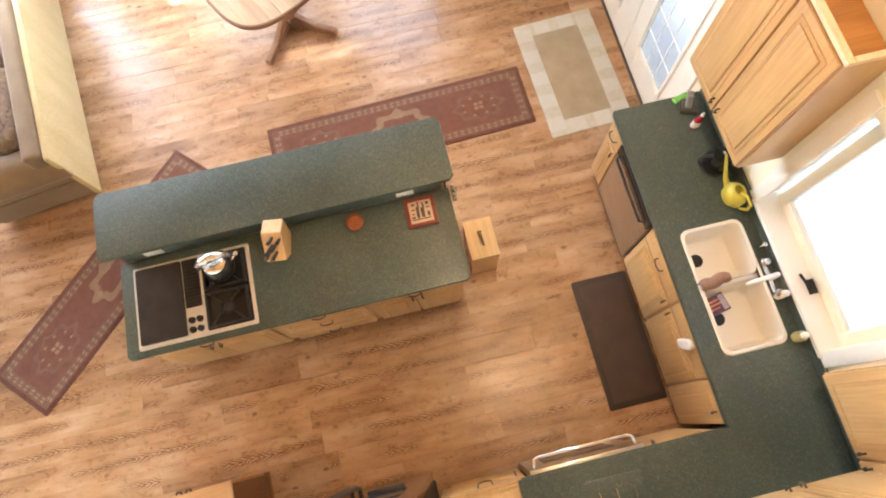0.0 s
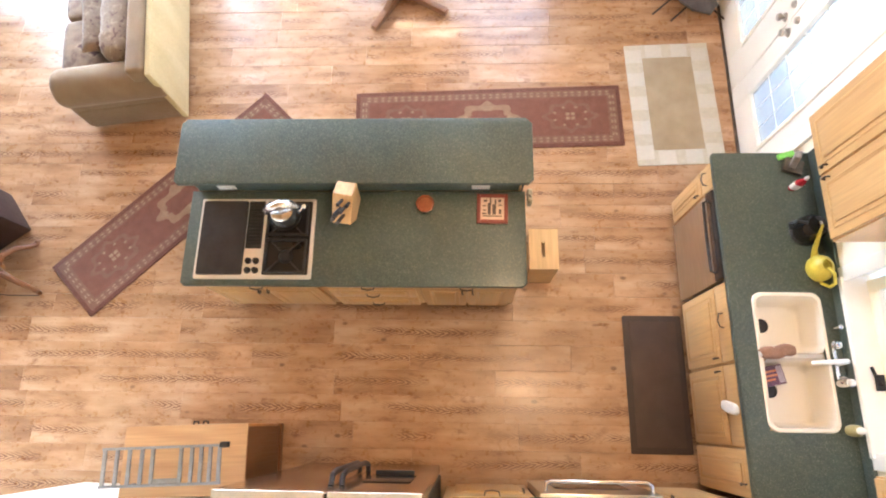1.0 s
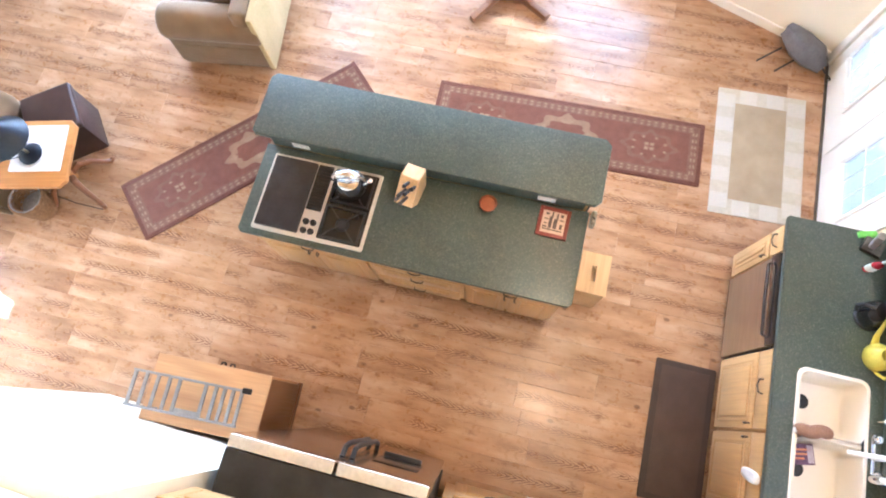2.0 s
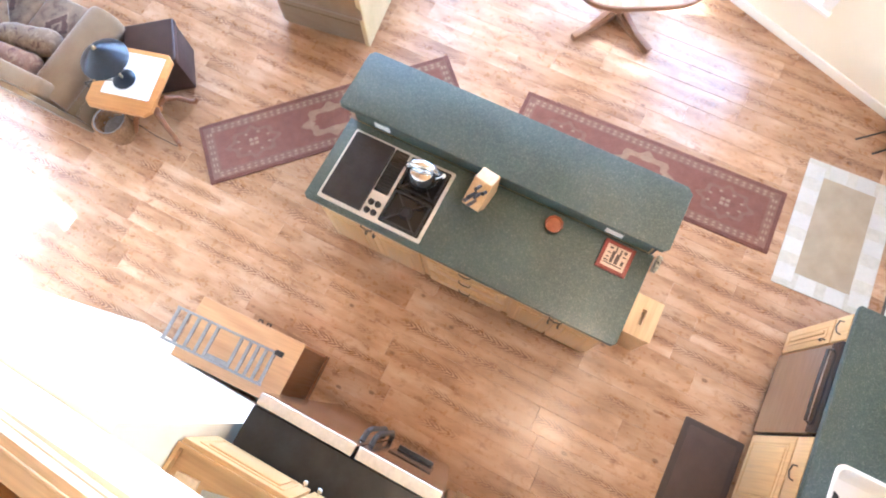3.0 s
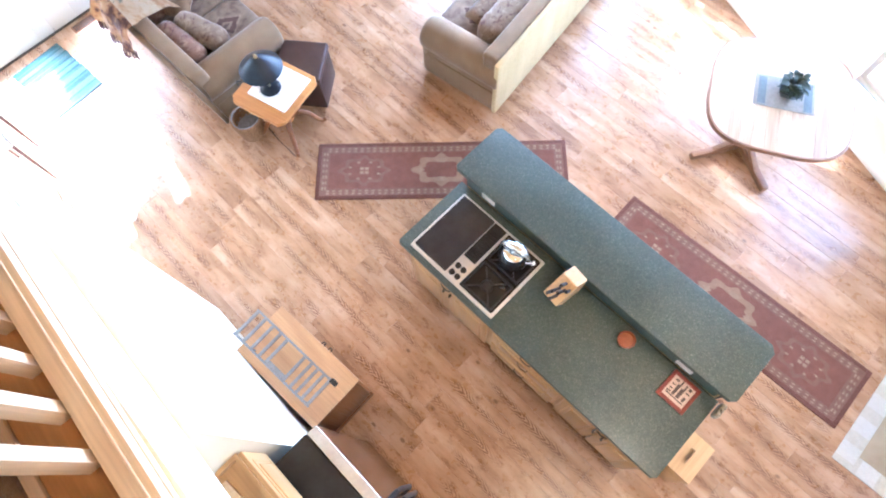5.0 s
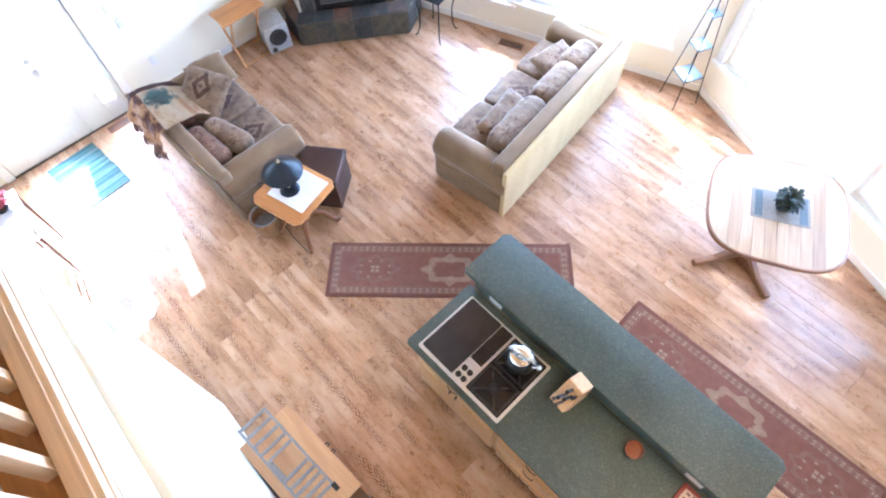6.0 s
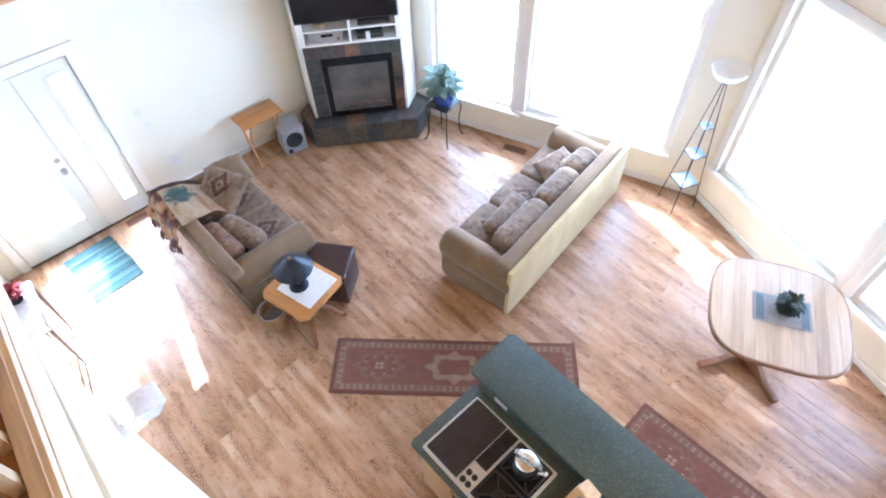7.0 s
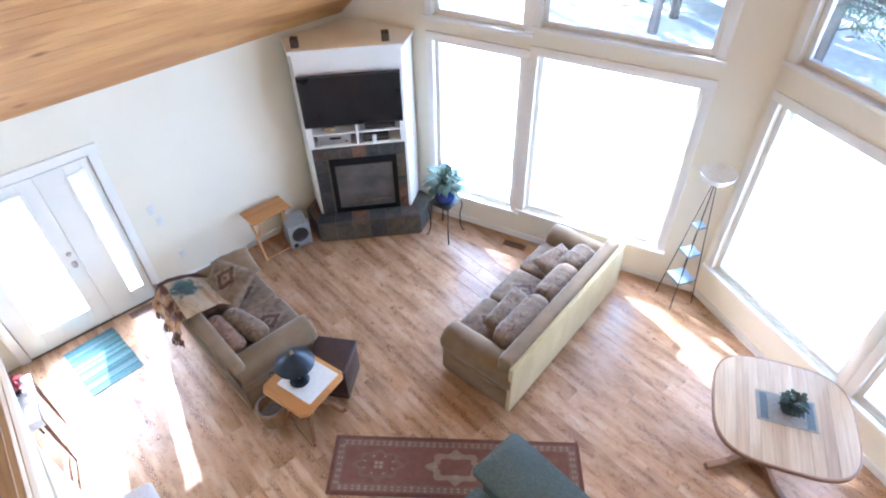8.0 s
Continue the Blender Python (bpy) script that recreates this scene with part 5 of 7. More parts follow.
def roll_arm(depth, h, w):
    """A rolled arm along +y: upright panel with a fat round top, softened at both ends."""
    b = bmesh.new()
    prof = [(-w * 0.36, 0.06), (w * 0.36, 0.06), (w * 0.36, h - w * 0.70)]
    for k in range(17):
        a = radians(-44 + 268 * k / 16)
        prof.append((w * 0.5 * math.cos(a), h - w * 0.5 + w * 0.5 * math.sin(a)))
    prof.append((-w * 0.36, h - w * 0.70))
    ends = []
    c = h - w * 0.5
    for y, s in ((0.0, 0.93), (0.02, 1.0), (depth * 0.5, 1.0), (depth - 0.07, 1.0), (depth - 0.03, 0.97), (depth - 0.008, 0.88), (depth, 0.74)):
        ends.append([b.verts.new((x * (s if z > c - w * 0.5 else 0.5 + s / 2), y, c + (z - c) * (s if z > c else 1))) for x, z in prof])
    n = len(prof)
    for a, c in zip(ends, ends[1:]):
        for k in range(n):
            b.faces.new((a[k], a[(k + 1) % n], c[(k + 1) % n], c[k]))
    b.faces.new(list(reversed(ends[0])))
    b.faces.new(ends[-1])
    return b


rng_tilt = random.Random(9)


def sofa(name, label, loc, turn, length, depth, seats, back_mat, arm_h=0.62, back_h=0.72, rake=0.0):
    s = thing(name, label, "sofa", loc, turn)
    aw = 0.31
    part("base", box(0.03, length - 0.03, 0.03, depth - 0.06, 0.05, 0.30, 0.02), TAN, s)
    def raked(b):
        for v in b.verts:
            v.co.y -= rake * max(0.0, v.co.z - 0.1)
        return b
    part("back_cover", raked(box(0.02, length - 0.02, 0.0, 0.05, 0.04, back_h - 0.02, 0.018)), back_mat, s, "pale gold back cloth" if back_mat is PALE_BACK else "")
    part("backrest", raked(box(0.05, length - 0.05, 0.051, 0.20, 0.28, back_h, 0.045, seg=4)), TAN, s)
    for x in (aw / 2, length - aw / 2):
        a = roll_arm(depth - 0.03, arm_h, aw)
        bmesh.ops.translate(a, vec=(x, 0.01, 0), verts=a.verts)
        part("arm", a, TAN, s)
    sw = (length - 2 * aw * 0.86) / seats
    for i in range(seats):
        c = part("seat_cushion", cushion(sw - 0.006, depth - 0.17, 0.20, 9.0, None, None, 0.03, 3.0 * i + length, 36, 16), PATTERN, s, "medallion patterned seat cushion")
        c.matrix_basis = pose(aw * 0.86 + sw * (i + 0.5), 0.17 + (depth - 0.17) / 2, 0.36, rng_tilt.uniform(-1.5, 1.5), rng_tilt.uniform(-1.5, 1.5), 0)
    for x in (0.1, length - 0.1):
        for y in (0.09, depth - 0.12):
            part("foot", rod((x, y, 0), (x, y, 0.05), 0.025, 0.03), OAK_DARK, s)
    return s


sofa("sofa", "tan rolled-arm three-seat sofa with pale gold back", (-2.335, 3.525, 0), 97.6, 2.24, 0.88, 3, PALE_BACK)
sofa("loveseat", "tan rolled-arm loveseat with medallion cushions", (-5.68, 1.72, 0), 0.5, 1.63, 0.88, 2, TAN, 0.64, 0.72, 0.16)


# on the long sofa
def on_sofa(x, y):
    a = radians(97.6)
    return (-2.335 + x * math.cos(a) - y * math.sin(a), 3.525 + x * math.sin(a) + y * math.cos(a), 0.45)


def bolster(label, loc, turn, length, thick, material, seed, rise=0.0):
    """A long stuffed cushion lying down, with gathered ends and creases across it."""
    p = thing("back_pillow", label, "pillow", loc, turn, "sofa pillows")
    b = bmesh.new()
    nx, nr = 30, 20
    rings = []
    for i in range(nx + 1):
        u = -1 + 2 * i / nx
        r = thick / 2 * max(0.0, 1 - abs(u) ** 7) ** 0.5
        ring = []
        for k in range(nr):
            a = 2 * math.pi * k / nr
            d = Vector((u * length / 2, math.cos(a), math.sin(a)))
            crease = 1 + 0.07 * noise.noise(Vector((u * 9, a if a < math.pi else 2 * math.pi - a, seed))) + 0.08 * noise.noise(Vector((u * 2.5, d.y * 1.5, d.z * 1.5 + seed)))
            y = math.copysign(abs(d.y) ** 0.8, d.y) * r * 1.12 * crease
            z = math.copysign(abs(d.z) ** 0.85, d.z) * r * 0.92 * crease
            ring.append(b.verts.new((d.x, y, thick * 0.46 + z + rise * u)))
        rings.append(ring)
    for a, c in zip(rings, rings[1:]):
        for k in range(nr):
            b.faces.new((a[k], a[(k + 1) % nr], c[(k + 1) % nr], c[k]))
    bmesh.ops.remove_doubles(b, verts=b.verts[:], dist=1e-5)
    bmesh.ops.recalc_face_normals(b, faces=b.faces[:])
    part("cushion", b, material, p)
    return p


def square_pillow(label, loc, turn, tilt, w, h, thick, material, seed):
    """A square pillow standing on one edge and leaning back, thin at its seams, with drawn-out corners."""
    p = thing("throw_pillow", label, "pillow", loc, turn, "sofa pillows")
    b = bmesh.new()
    n = 16
    faces = []
    for side in (1, -1):
        g = []
        for j in range(n + 1):
            row = []
            for i in range(n + 1):
                u, v = -1 + 2 * i / n, -1 + 2 * j / n
                pull = 1 - 0.035 * (1 - u * u) * abs(v) ** 3, 1 - 0.035 * (1 - v * v) * abs(u) ** 3
                z = side * thick / 2 * (max(0.0, 1 - u ** 4) * max(0.0, 1 - v ** 4)) ** 0.55
                z += 0.014 * noise.noise(Vector((u * 2, v * 2, seed)))
                row.append(b.verts.new((u * w / 2 * pull[1], v * h / 2 * pull[0], z)))
            g.append(row)
        for a, c in zip(g, g[1:]):
            for k in range(n):
                q = (a[k], a[k + 1], c[k + 1], c[k])
                b.faces.new(q if side > 0 else tuple(reversed(q)))
    bmesh.ops.remove_doubles(b, verts=b.verts[:], dist=1e-4)
    c = part("cushion", b, material, p)
    c.matrix_basis = pose(0, 0, h / 2 * math.sin(radians(tilt)) + thick * 0.3, tilt, 0, 0)
    return p


bolster("long patterned bolster cushion lying along the sofa back", on_sofa(0.66, 0.33), 98, 0.78, 0.25, PILLOW, 2.0)
bolster("long creased bolster cushion lying along the sofa back", on_sofa(1.32, 0.33), 97, 0.60, 0.25, PILLOW, 5.0)
bolster("short patterned bolster cushion at the sofa's far end", on_sofa(1.78, 0.34), 92, 0.40, 0.26, PILLOW, 7.0)
square_pillow("flat tan cushion slumped on the sofa seat", on_sofa(0.74, 0.55), 101, 14, 0.64, 0.24, 0.11, PILLOW, 9.0)
square_pillow("flat brown cushion leaning on the sofa seat", on_sofa(1.66, 0.55), 84, 14, 0.48, 0.30, 0.14, PILLOW, 19.0)
# on the loveseat
RUSTY = patterned("rust_pillow", (0.19, 0.100, 0.058), (0.27, 0.170, 0.105), (0.085, 0.026, 0.016), 15.0)
square_pillow("large square medallion pillow leaning on the loveseat back", (-5.18, 2.20, 0.46), 24, 28, 0.52, 0.52, 0.14, PATTERN, 11.0)
bolster("long patterned bolster beside the loveseat arm", (-4.63, 2.11, 0.45), 14, 0.56, 0.20, PILLOW, 13.0)
bolster("rust patterned bolster tucked against the loveseat back", (-4.65, 1.89, 0.45), 4, 0.56, 0.21, RUSTY, 15.0)
bolster("rust patterned bolster half under the throw", (-5.28, 1.92, 0.45), 6, 0.46, 0.22, RUSTY, 16.0)
square_pillow("plain tan pillow slumped on the far arm", (-5.42, 2.43, 0.50), 84, 14, 0.42, 0.38, 0.17, TAN, 17.0)


def quilt_mat():
    """Printed throw: cream and tan ground, a teal tree, an orange-brown side and a dark border."""
    m, n, l, p = nodes_of("printed_throw")
    v = coords(n, l)
    sep = n.new("ShaderNodeSeparateXYZ")
    l.new(v, sep.inputs[0])

    def lobe(cx, cy, r0, r1, rough):
        d, add = n.new("ShaderNodeVectorMath"), n.new("ShaderNodeMath")
        d.operation, d.inputs[1].default_value = "DISTANCE", (cx, cy, 0.80)
        l.new(v, d.inputs[0])
        add.operation, add.inputs[1].default_value = "MULTIPLY_ADD", rough
        l.new(noise_tex(n, l, v, 16.0, 4, 0.6, 0.6), add.inputs[0])
        l.new(d.outputs["Value"], add.inputs[2])
        r = ramp(n, [(r0, (1, 1, 1)), (r1, (0, 0, 0))])
        l.new(add.outputs[0], r.inputs[0])
        return r.outputs[0]
    ground = ramp(n, [(0.36, (0.40, 0.21, 0.075)), (0.48, (0.56, 0.42, 0.25)), (0.60, (0.60, 0.49, 0.33)), (0.72, (0.42, 0.24, 0.10))])
    l.new(noise_tex(n, l, coords(n, l, (1.0, 2.2, 1.0)), 3.4, 4, 0.6, 0.3), ground.inputs[0])
    col = mixed(n, l, ground.outputs[0], (0.075, 0.135, 0.125), lobe(-0.16, 0.20, 0.24, 0.29, 0.26))
    col = mixed(n, l, col, (0.045, 0.075, 0.065), lobe(-0.10, 0.16, 0.17, 0.21, 0.22))
    rust = ramp(n, [(0.42, (0.10, 0.034, 0.016)), (0.52, (0.40, 0.20, 0.070)), (0.66, (0.50, 0.31, 0.13))])
    l.new(noise_tex(n, l, v, 9.0, 4), rust.inputs[0])
    side = n.new("ShaderNodeMath")
    side.operation, side.inputs[1].default_value = "LESS_THAN", 0.06
    l.new(sep.outputs["Y"], side.inputs[0])
    col = mixed(n, l, col, rust.outputs[0], side.outputs[0])
    far, edge = n.new("ShaderNodeMath"), n.new("ShaderNodeMath")
    far.operation = "ABSOLUTE"
    l.new(sep.outputs["X"], far.inputs[0])
    edge.operation, edge.inputs[1].default_value = "GREATER_THAN", 0.31
    l.new(far.outputs[0], edge.inputs[0])
    col = mixed(n, l, col, (0.055, 0.018, 0.012), edge.outputs[0])
    l.new(col, p.inputs["Base Color"])
    p.inputs["Roughness"].default_value, p.inputs["Sheen Weight"].default_value = 0.95, 0.3
    bumped(n, l, p, noise_tex(n, l, v, 150.0, 1), 0.3, 0.004)
    return m


# throw folded over the corner of the loveseat's back
tb = bmesh.new()
NU, NV = 22, 26
grid = []
for j in range(NV + 1):
    v = j / NV
    row = []
    for i in range(NU + 1):
        u = i / NU
        s = v * 0.82
        if s < 0.24:
            y, z = -0.012, 0.805 - (0.24 - s)
        elif s < 0.42:
            y, z = -0.012 + (s - 0.24), 0.823 + 0.01 * math.sin((s - 0.24) / 0.18 * math.pi)
        elif s < 0.56:
            y, z = 0.168 + (s - 0.42), 0.82 - (s - 0.42) * 0.30
        else:
            y, z = 0.308 + (s - 0.56) * 0.9, 0.778 - (s - 0.56) * 0.62
        x = (u - 0.5) * (0.62 + 0.05 * math.sin(v * 5)) - 0.10 * v
        w = 0.030 * noise.noise(Vector((u * 4, v * 5, 1.7))) + 0.012 * noise.noise(Vector((u * 9, v * 8, 6.1)))
        x += 0.035 * noise.noise(Vector((0.3, v * 6, 2.4 + 3 * round(u))))
        if s < 0.24:
            y -= 0.012 + abs(w) * 1.5 + (0.24 - s) * (0.26 + 0.14 * math.sin(u * 17))
            z -= 0.05 * noise.noise(Vector((u * 6, 0, 4.2))) * (1 - s / 0.24)
        row.append(tb.verts.new((x, y + w * 0.4, z + abs(w))))
    grid.append(row)
for a, c in zip(grid, grid[1:]):
    for k in range(NU):
        tb.faces.new((a[k], a[k + 1], c[k + 1], c[k]))
ret = bmesh.ops.solidify(tb, geom=tb.faces[:], thickness=0.012)
th = thing("throw_blanket", "printed teal and tan throw draped over the loveseat", "blanket", (-5.16, 1.63, -0.05), -3)
part("cloth", tb, quilt_mat(), th)
fg = bmesh.new()
for k in range(34):
    x = -0.30 + 0.6 * k / 33
    y = -0.090 - 0.034 * math.sin(17 * k / 33)
    tube([(x, y + 0.008, 0.605), (x + 0.006 * math.sin(k * 2.1), y - 0.01, 0.555), (x + 0.012 * math.sin(k * 3.3), y - 0.012, 0.525)], 0.007, 5, fg)
tagged(part("fringe", fg, surface("dark_fringe", (0.06, 0.02, 0.015), (0.12, 0.05, 0.03), 40, 0.95), th), kind="stuff")

# end table, cloth and lamp
et = thing("end_table", "oak pedestal end table with clipped corners", "table", (-3.62, 2.15, 0), 14)
h = 0.275
part("tabletop", prism([(-h + 0.05, -h), (h - 0.05, -h), (h, -h + 0.05), (h, h - 0.05), (h - 0.05, h), (-h + 0.05, h), (-h, h - 0.05), (-h, -h + 0.05)], 0.565, 0.60, 0.008), OAK, et)
part("apron", box(-0.19, 0.19, -0.19, 0.19, 0.50, 0.564, 0.004), OAK, et)
part("column", lathe([(0, 0.5), (0.05, 0.5), (0.035, 0.44), (0.05, 0.36), (0.055, 0.30), (0.035, 0.24), (0.05, 0.19), (0.05, 0.16), (0, 0.16)], seg=18), OAK, et)
for k in range(4):
    a = radians(45 + 90 * k)
    c, s = math.cos(a), math.sin(a)
    part("leg", tube([(c * r, s * r, z) for r, z in ((0.03, 0.20), (0.11, 0.23), (0.19, 0.17), (0.25, 0.055), (0.29, 0.02), (0.325, 0.035))], [0.03, 0.028, 0.024, 0.02, 0.022, 0.018], 8), OAK_DARK, et)
dl = thing("table_doily", "white square cloth on the end table", "tablecloth", (-3.608, 2.195, 0.6005), 14)
part("cloth", prism(rounded(-0.20, 0.20, -0.19, 0.19, 0.01, 2), 0, 0.003), surface("white_linen", (0.76, 0.76, 0.76), (0.84, 0.84, 0.84), 30, 0.9, 0, 0.3, 250), dl)
NAVY = surface("dark_navy_metal", (0.014, 0.018, 0.026), (0.028, 0.034, 0.046), 6, 0.32, 0.5, 0.03)
tl = thing("table_lamp", "dark navy metal table lamp with conical shade", "lamp", (-3.645, 2.135, 0.604), 0)
part("base", lathe([(0, 0.0), (0.085, 0.0), (0.09, 0.006), (0.085, 0.014), (0.05, 0.028), (0.02, 0.036), (0, 0.036)], seg=28), NAVY, tl)
part("stem", rod((0, 0, 0.034), (0, 0, 0.30), 0.011, 0.009, 12), BRASS, tl, "satin brass stem")
part("shade", lathe([(0.02, 0.40), (0.03, 0.395), (0.175, 0.27), (0.178, 0.262), (0.172, 0.262), (0.03, 0.385), (0.02, 0.39)], seg=36), NAVY, tl, "navy conical shade")
part("finial", lathe([(0, 0.43), (0.008, 0.425), (0.012, 0.415), (0.008, 0.40), (0.018, 0.395), (0, 0.394)], seg=12), BRASS, tl)
part("socket", rod((0, 0, 0.30), (0, 0, 0.394), 0.016, 0.014, 12), BRASS, tl)
cd = thing("lamp_cord", "thin dark lamp cord hanging to the floor", "cord", (0, 0, 0))
part("cord", tube([(-3.72, 2.09, 0.61), (-3.82, 2.04, 0.608), (-3.912, 1.975, 0.605), (-3.92, 1.965, 0.45), (-3.90, 1.975, 0.12), (-3.87, 2.0, 0.006), (-3.62, 1.97, 0.006), (-3.37, 1.97, 0.006)], 0.004, 6), BLACK, cd)

# basket under the end table, with papers
wv = thing("wicker_basket", "brown wicker basket with grey papers under end table", "basket", (-3.86, 1.865, 0), 0)
WICKER = surface("wicker", (0.20, 0.11, 0.05), (0.32, 0.19, 0.09), 40, 0.8, 0, 0.6, 120)
bk = bmesh.new()
for k in range(11):
    z = 0.012 + 0.022 * k
    r = 0.105 + 0.003 * k
    tube([(r * math.cos(a), r * math.sin(a), z + 0.004 * math.sin(a * 12 + k * math.pi)) for a in (2 * math.pi * i / 36 for i in range(37))], 0.0125, 6, bk)
lathe([(0, 0.004), (0.11, 0.004), (0.11, 0.014), (0, 0.014)], seg=20, bm=bk)
part("weave", bk, WICKER, wv)
part("lining", lathe([(0.118, 0.245), (0.128, 0.25), (0.125, 0.16), (0.11, 0.12), (0, 0.12)], seg=20), surface("grey_paper", (0.22, 0.22, 0.23), (0.34, 0.34, 0.35), 20, 0.8, 0, 0.3), wv, "crumpled grey papers")

# dark leather ottoman
ot = thing("ottoman", "dark brown leather storage cube beside the loveseat", "ottoman", (-3.815, 2.555, 0), 38)
LEATHER = surface("dark_brown_leather", (0.030, 0.014, 0.012), (0.050, 0.026, 0.021), 7, 0.42, 0, 0.25, 120)
part("box", box(-0.20, 0.20, -0.20, 0.20, 0.02, 0.375, 0.012), LEATHER, ot)
part("lid", box(-0.21, 0.21, -0.21, 0.21, 0.378, 0.45, 0.022, seg=3), LEATHER, ot)
part("foot", box(-0.18, 0.18, -0.18, 0.18, 0.0, 0.0195), BLACK, ot)

# dining table
def superellipse(a, b, p, n=64):
    return [(math.copysign(a * abs(math.cos(t)) ** (2 / p), math.cos(t)), math.copysign(b * abs(math.sin(t)) ** (2 / p), math.sin(t))) for t in (2 * math.pi * k / n for k in range(n))]


dt = thing("dining_table", "pale oak dining table with rounded top and pedestal feet", "table", (-0.525, 4.845, 0), 28)
TA, TB = 0.55, 0.535
out = superellipse(TA, TB, 3.4)
NB_ = 12
for k in range(NB_):
    x0, x1 = -TA + 2 * TA * k / NB_, -TA + 2 * TA * (k + 1) / NB_

    def edge(x):
        return TB * (1 - min(1, abs(x) / TA) ** 3.4) ** (1 / 3.4)
    xs = [x0 + 0.0006 + (x1 - x0 - 0.0012) * i / 6 for i in range(7)]
    poly = [(x, -edge(x) + 0.012) for x in xs] + [(x, edge(x) - 0.012) for x in reversed(xs)]
    poly = [q for i, q in enumerate(poly) if i == 0 or (Vector(q) - Vector(poly[i - 1])).length > 1e-4]
    part("board", prism(poly, 0.716, 0.75, 0.0015, seg=1), ASH, dt, smooth=False)
rim = bmesh.new()
o0, o1 = superellipse(TA + 0.004, TB + 0.004, 3.4), superellipse(TA - 0.013, TB - 0.013, 3.4)
lv = [[rim.verts.new((x, y, z)) for x, y in lp] for lp, z in ((o1, 0.7155), (o0, 0.7155), (o0, 0.745), (superellipse(TA - 0.001, TB - 0.001, 3.4), 0.7505), (o1, 0.7505))]
for a, c in zip(lv, lv[1:]):
    for k in range(64):
        rim.faces.new((a[k], a[(k + 1) % 64], c[(k + 1) % 64], c[k]))
OAK_RIM = wood("oak_edge", [(0.20, 0.10, 0.05), (0.27, 0.145, 0.075), (0.32, 0.18, 0.10)], "x", 0.4, 5.0, 0, 0.1, 0.5, 0.3)
part("edge_band", rim, OAK_RIM, dt, "darker oak edge band")
part("apron", box(-0.40, 0.40, -0.30, 0.30, 0.655, 0.7145, 0.006), OAK_RIM, dt)
part("pedestal", lathe([(0, 0.655), (0.11, 0.655), (0.10, 0.60), (0.075, 0.50), (0.085, 0.35), (0.105, 0.22), (0.10, 0.13), (0, 0.13)], seg=8), OAK_RIM, dt)
for k in range(4):
    a = radians(45 + 90 * k - 14)
    part("foot", box(0.03, 0.48, -0.03, 0.03, 0.0, 0.065, 0.012, m=Matrix.Rotation(a, 4, "Z")), OAK_RIM, dt)
    part("brace", box(0.06, 0.30, -0.025, 0.025, -0.02, 0.02, 0.006, m=Matrix.Rotation(a, 4, "Z") @ Matrix.Translation((0.0, 0, 0.16)) @ Matrix.Rotation(radians(22), 4, "Y")), OAK_RIM, dt)

pm = thing("table_runner", "grey and blue woven placemat on the table", "placemat", (-0.52, 4.87, 0.7515), 29)
part("cloth", prism(rounded(-0.23, 0.23, -0.15, 0.15, 0.006, 2), 0, 0.002), surface("grey_weave", (0.24, 0.225, 0.20), (0.31, 0.29, 0.265), 30, 0.9, 0, 0.3, 200), pm)
for x in (-0.20, 0.15):
    part("stripe", prism(rounded(x, x + 0.06, -0.13, 0.13, 0.004, 2), 0.0021, 0.0032), surface("dusty_blue_band", (0.12, 0.145, 0.17), (0.16, 0.185, 0.21), 30, 0.9, 0, 0.3, 200), pm)
LEAF = surface("dark_leaf", (0.022, 0.036, 0.022), (0.050, 0.066, 0.042), 18, 0.45, 0, 0.1)
pt = thing("potted_plant", "dark leafy plant in a square navy bowl", "plant", (-0.505, 4.89, 0.7545), 20)
pb = bmesh.new()
lv = [[pb.verts.new((x, y, z)) for x, y in rounded(-s, s, -s, s, s * 0.25, 3)] for s, z in ((0.05, 0.0), (0.09, 0.08), (0.082, 0.08), (0.05, 0.05))]
for a, c in zip(lv, lv[1:]):
    for k in range(len(a)):
        pb.faces.new((a[k], a[(k + 1) % len(a)], c[(k + 1) % len(a)], c[k]))
pb.faces.new(lv[0])
pb.faces.new(lv[-1])
part("bowl", pb, NAVY, pt, "square navy glazed bowl")


def leaves(count, spread, height, length, width, base, seed, droop=0.5):
    """A clump of bent leaves growing from a crown."""
    rng = random.Random(seed)
    b = bmesh.new()
    for _ in range(count):
        a, tilt = rng.uniform(0, 2 * math.pi), rng.uniform(0.1, 1.25)
        ln, wd = length * rng.uniform(0.6, 1.15), width * rng.uniform(0.7, 1.2)
        r0 = spread * rng.random()
        origin = Vector((r0 * math.cos(a), r0 * math.sin(a), base + height * rng.random()))
        d = Vector((math.cos(a) * math.sin(tilt), math.sin(a) * math.sin(tilt), math.cos(tilt)))
        side = Vector((-math.sin(a), math.cos(a), 0))
        prev = None
        for i in range(5):
            f = i / 4
            c = origin + d * ln * f - Vector((0, 0, droop * ln * f * f * 0.6))
            w = wd * math.sin(math.pi * (0.12 + 0.86 * f)) * 0.5
            cup = Vector((0, 0, w * 0.3))
            cur = [b.verts.new(c - side * w + cup), b.verts.new(c), b.verts.new(c + side * w + cup)]
            if prev:
                b.faces.new((prev[0], prev[1], cur[1], cur[0]))
                b.faces.new((prev[1], prev[2], cur[2], cur[1]))
            prev = cur
    return b


tagged(part("foliage", leaves(150, 0.07, 0.09, 0.085, 0.035, 0.05, 3, 0.7), LEAF, pt, "dense dark leaves"), kind="stuff")

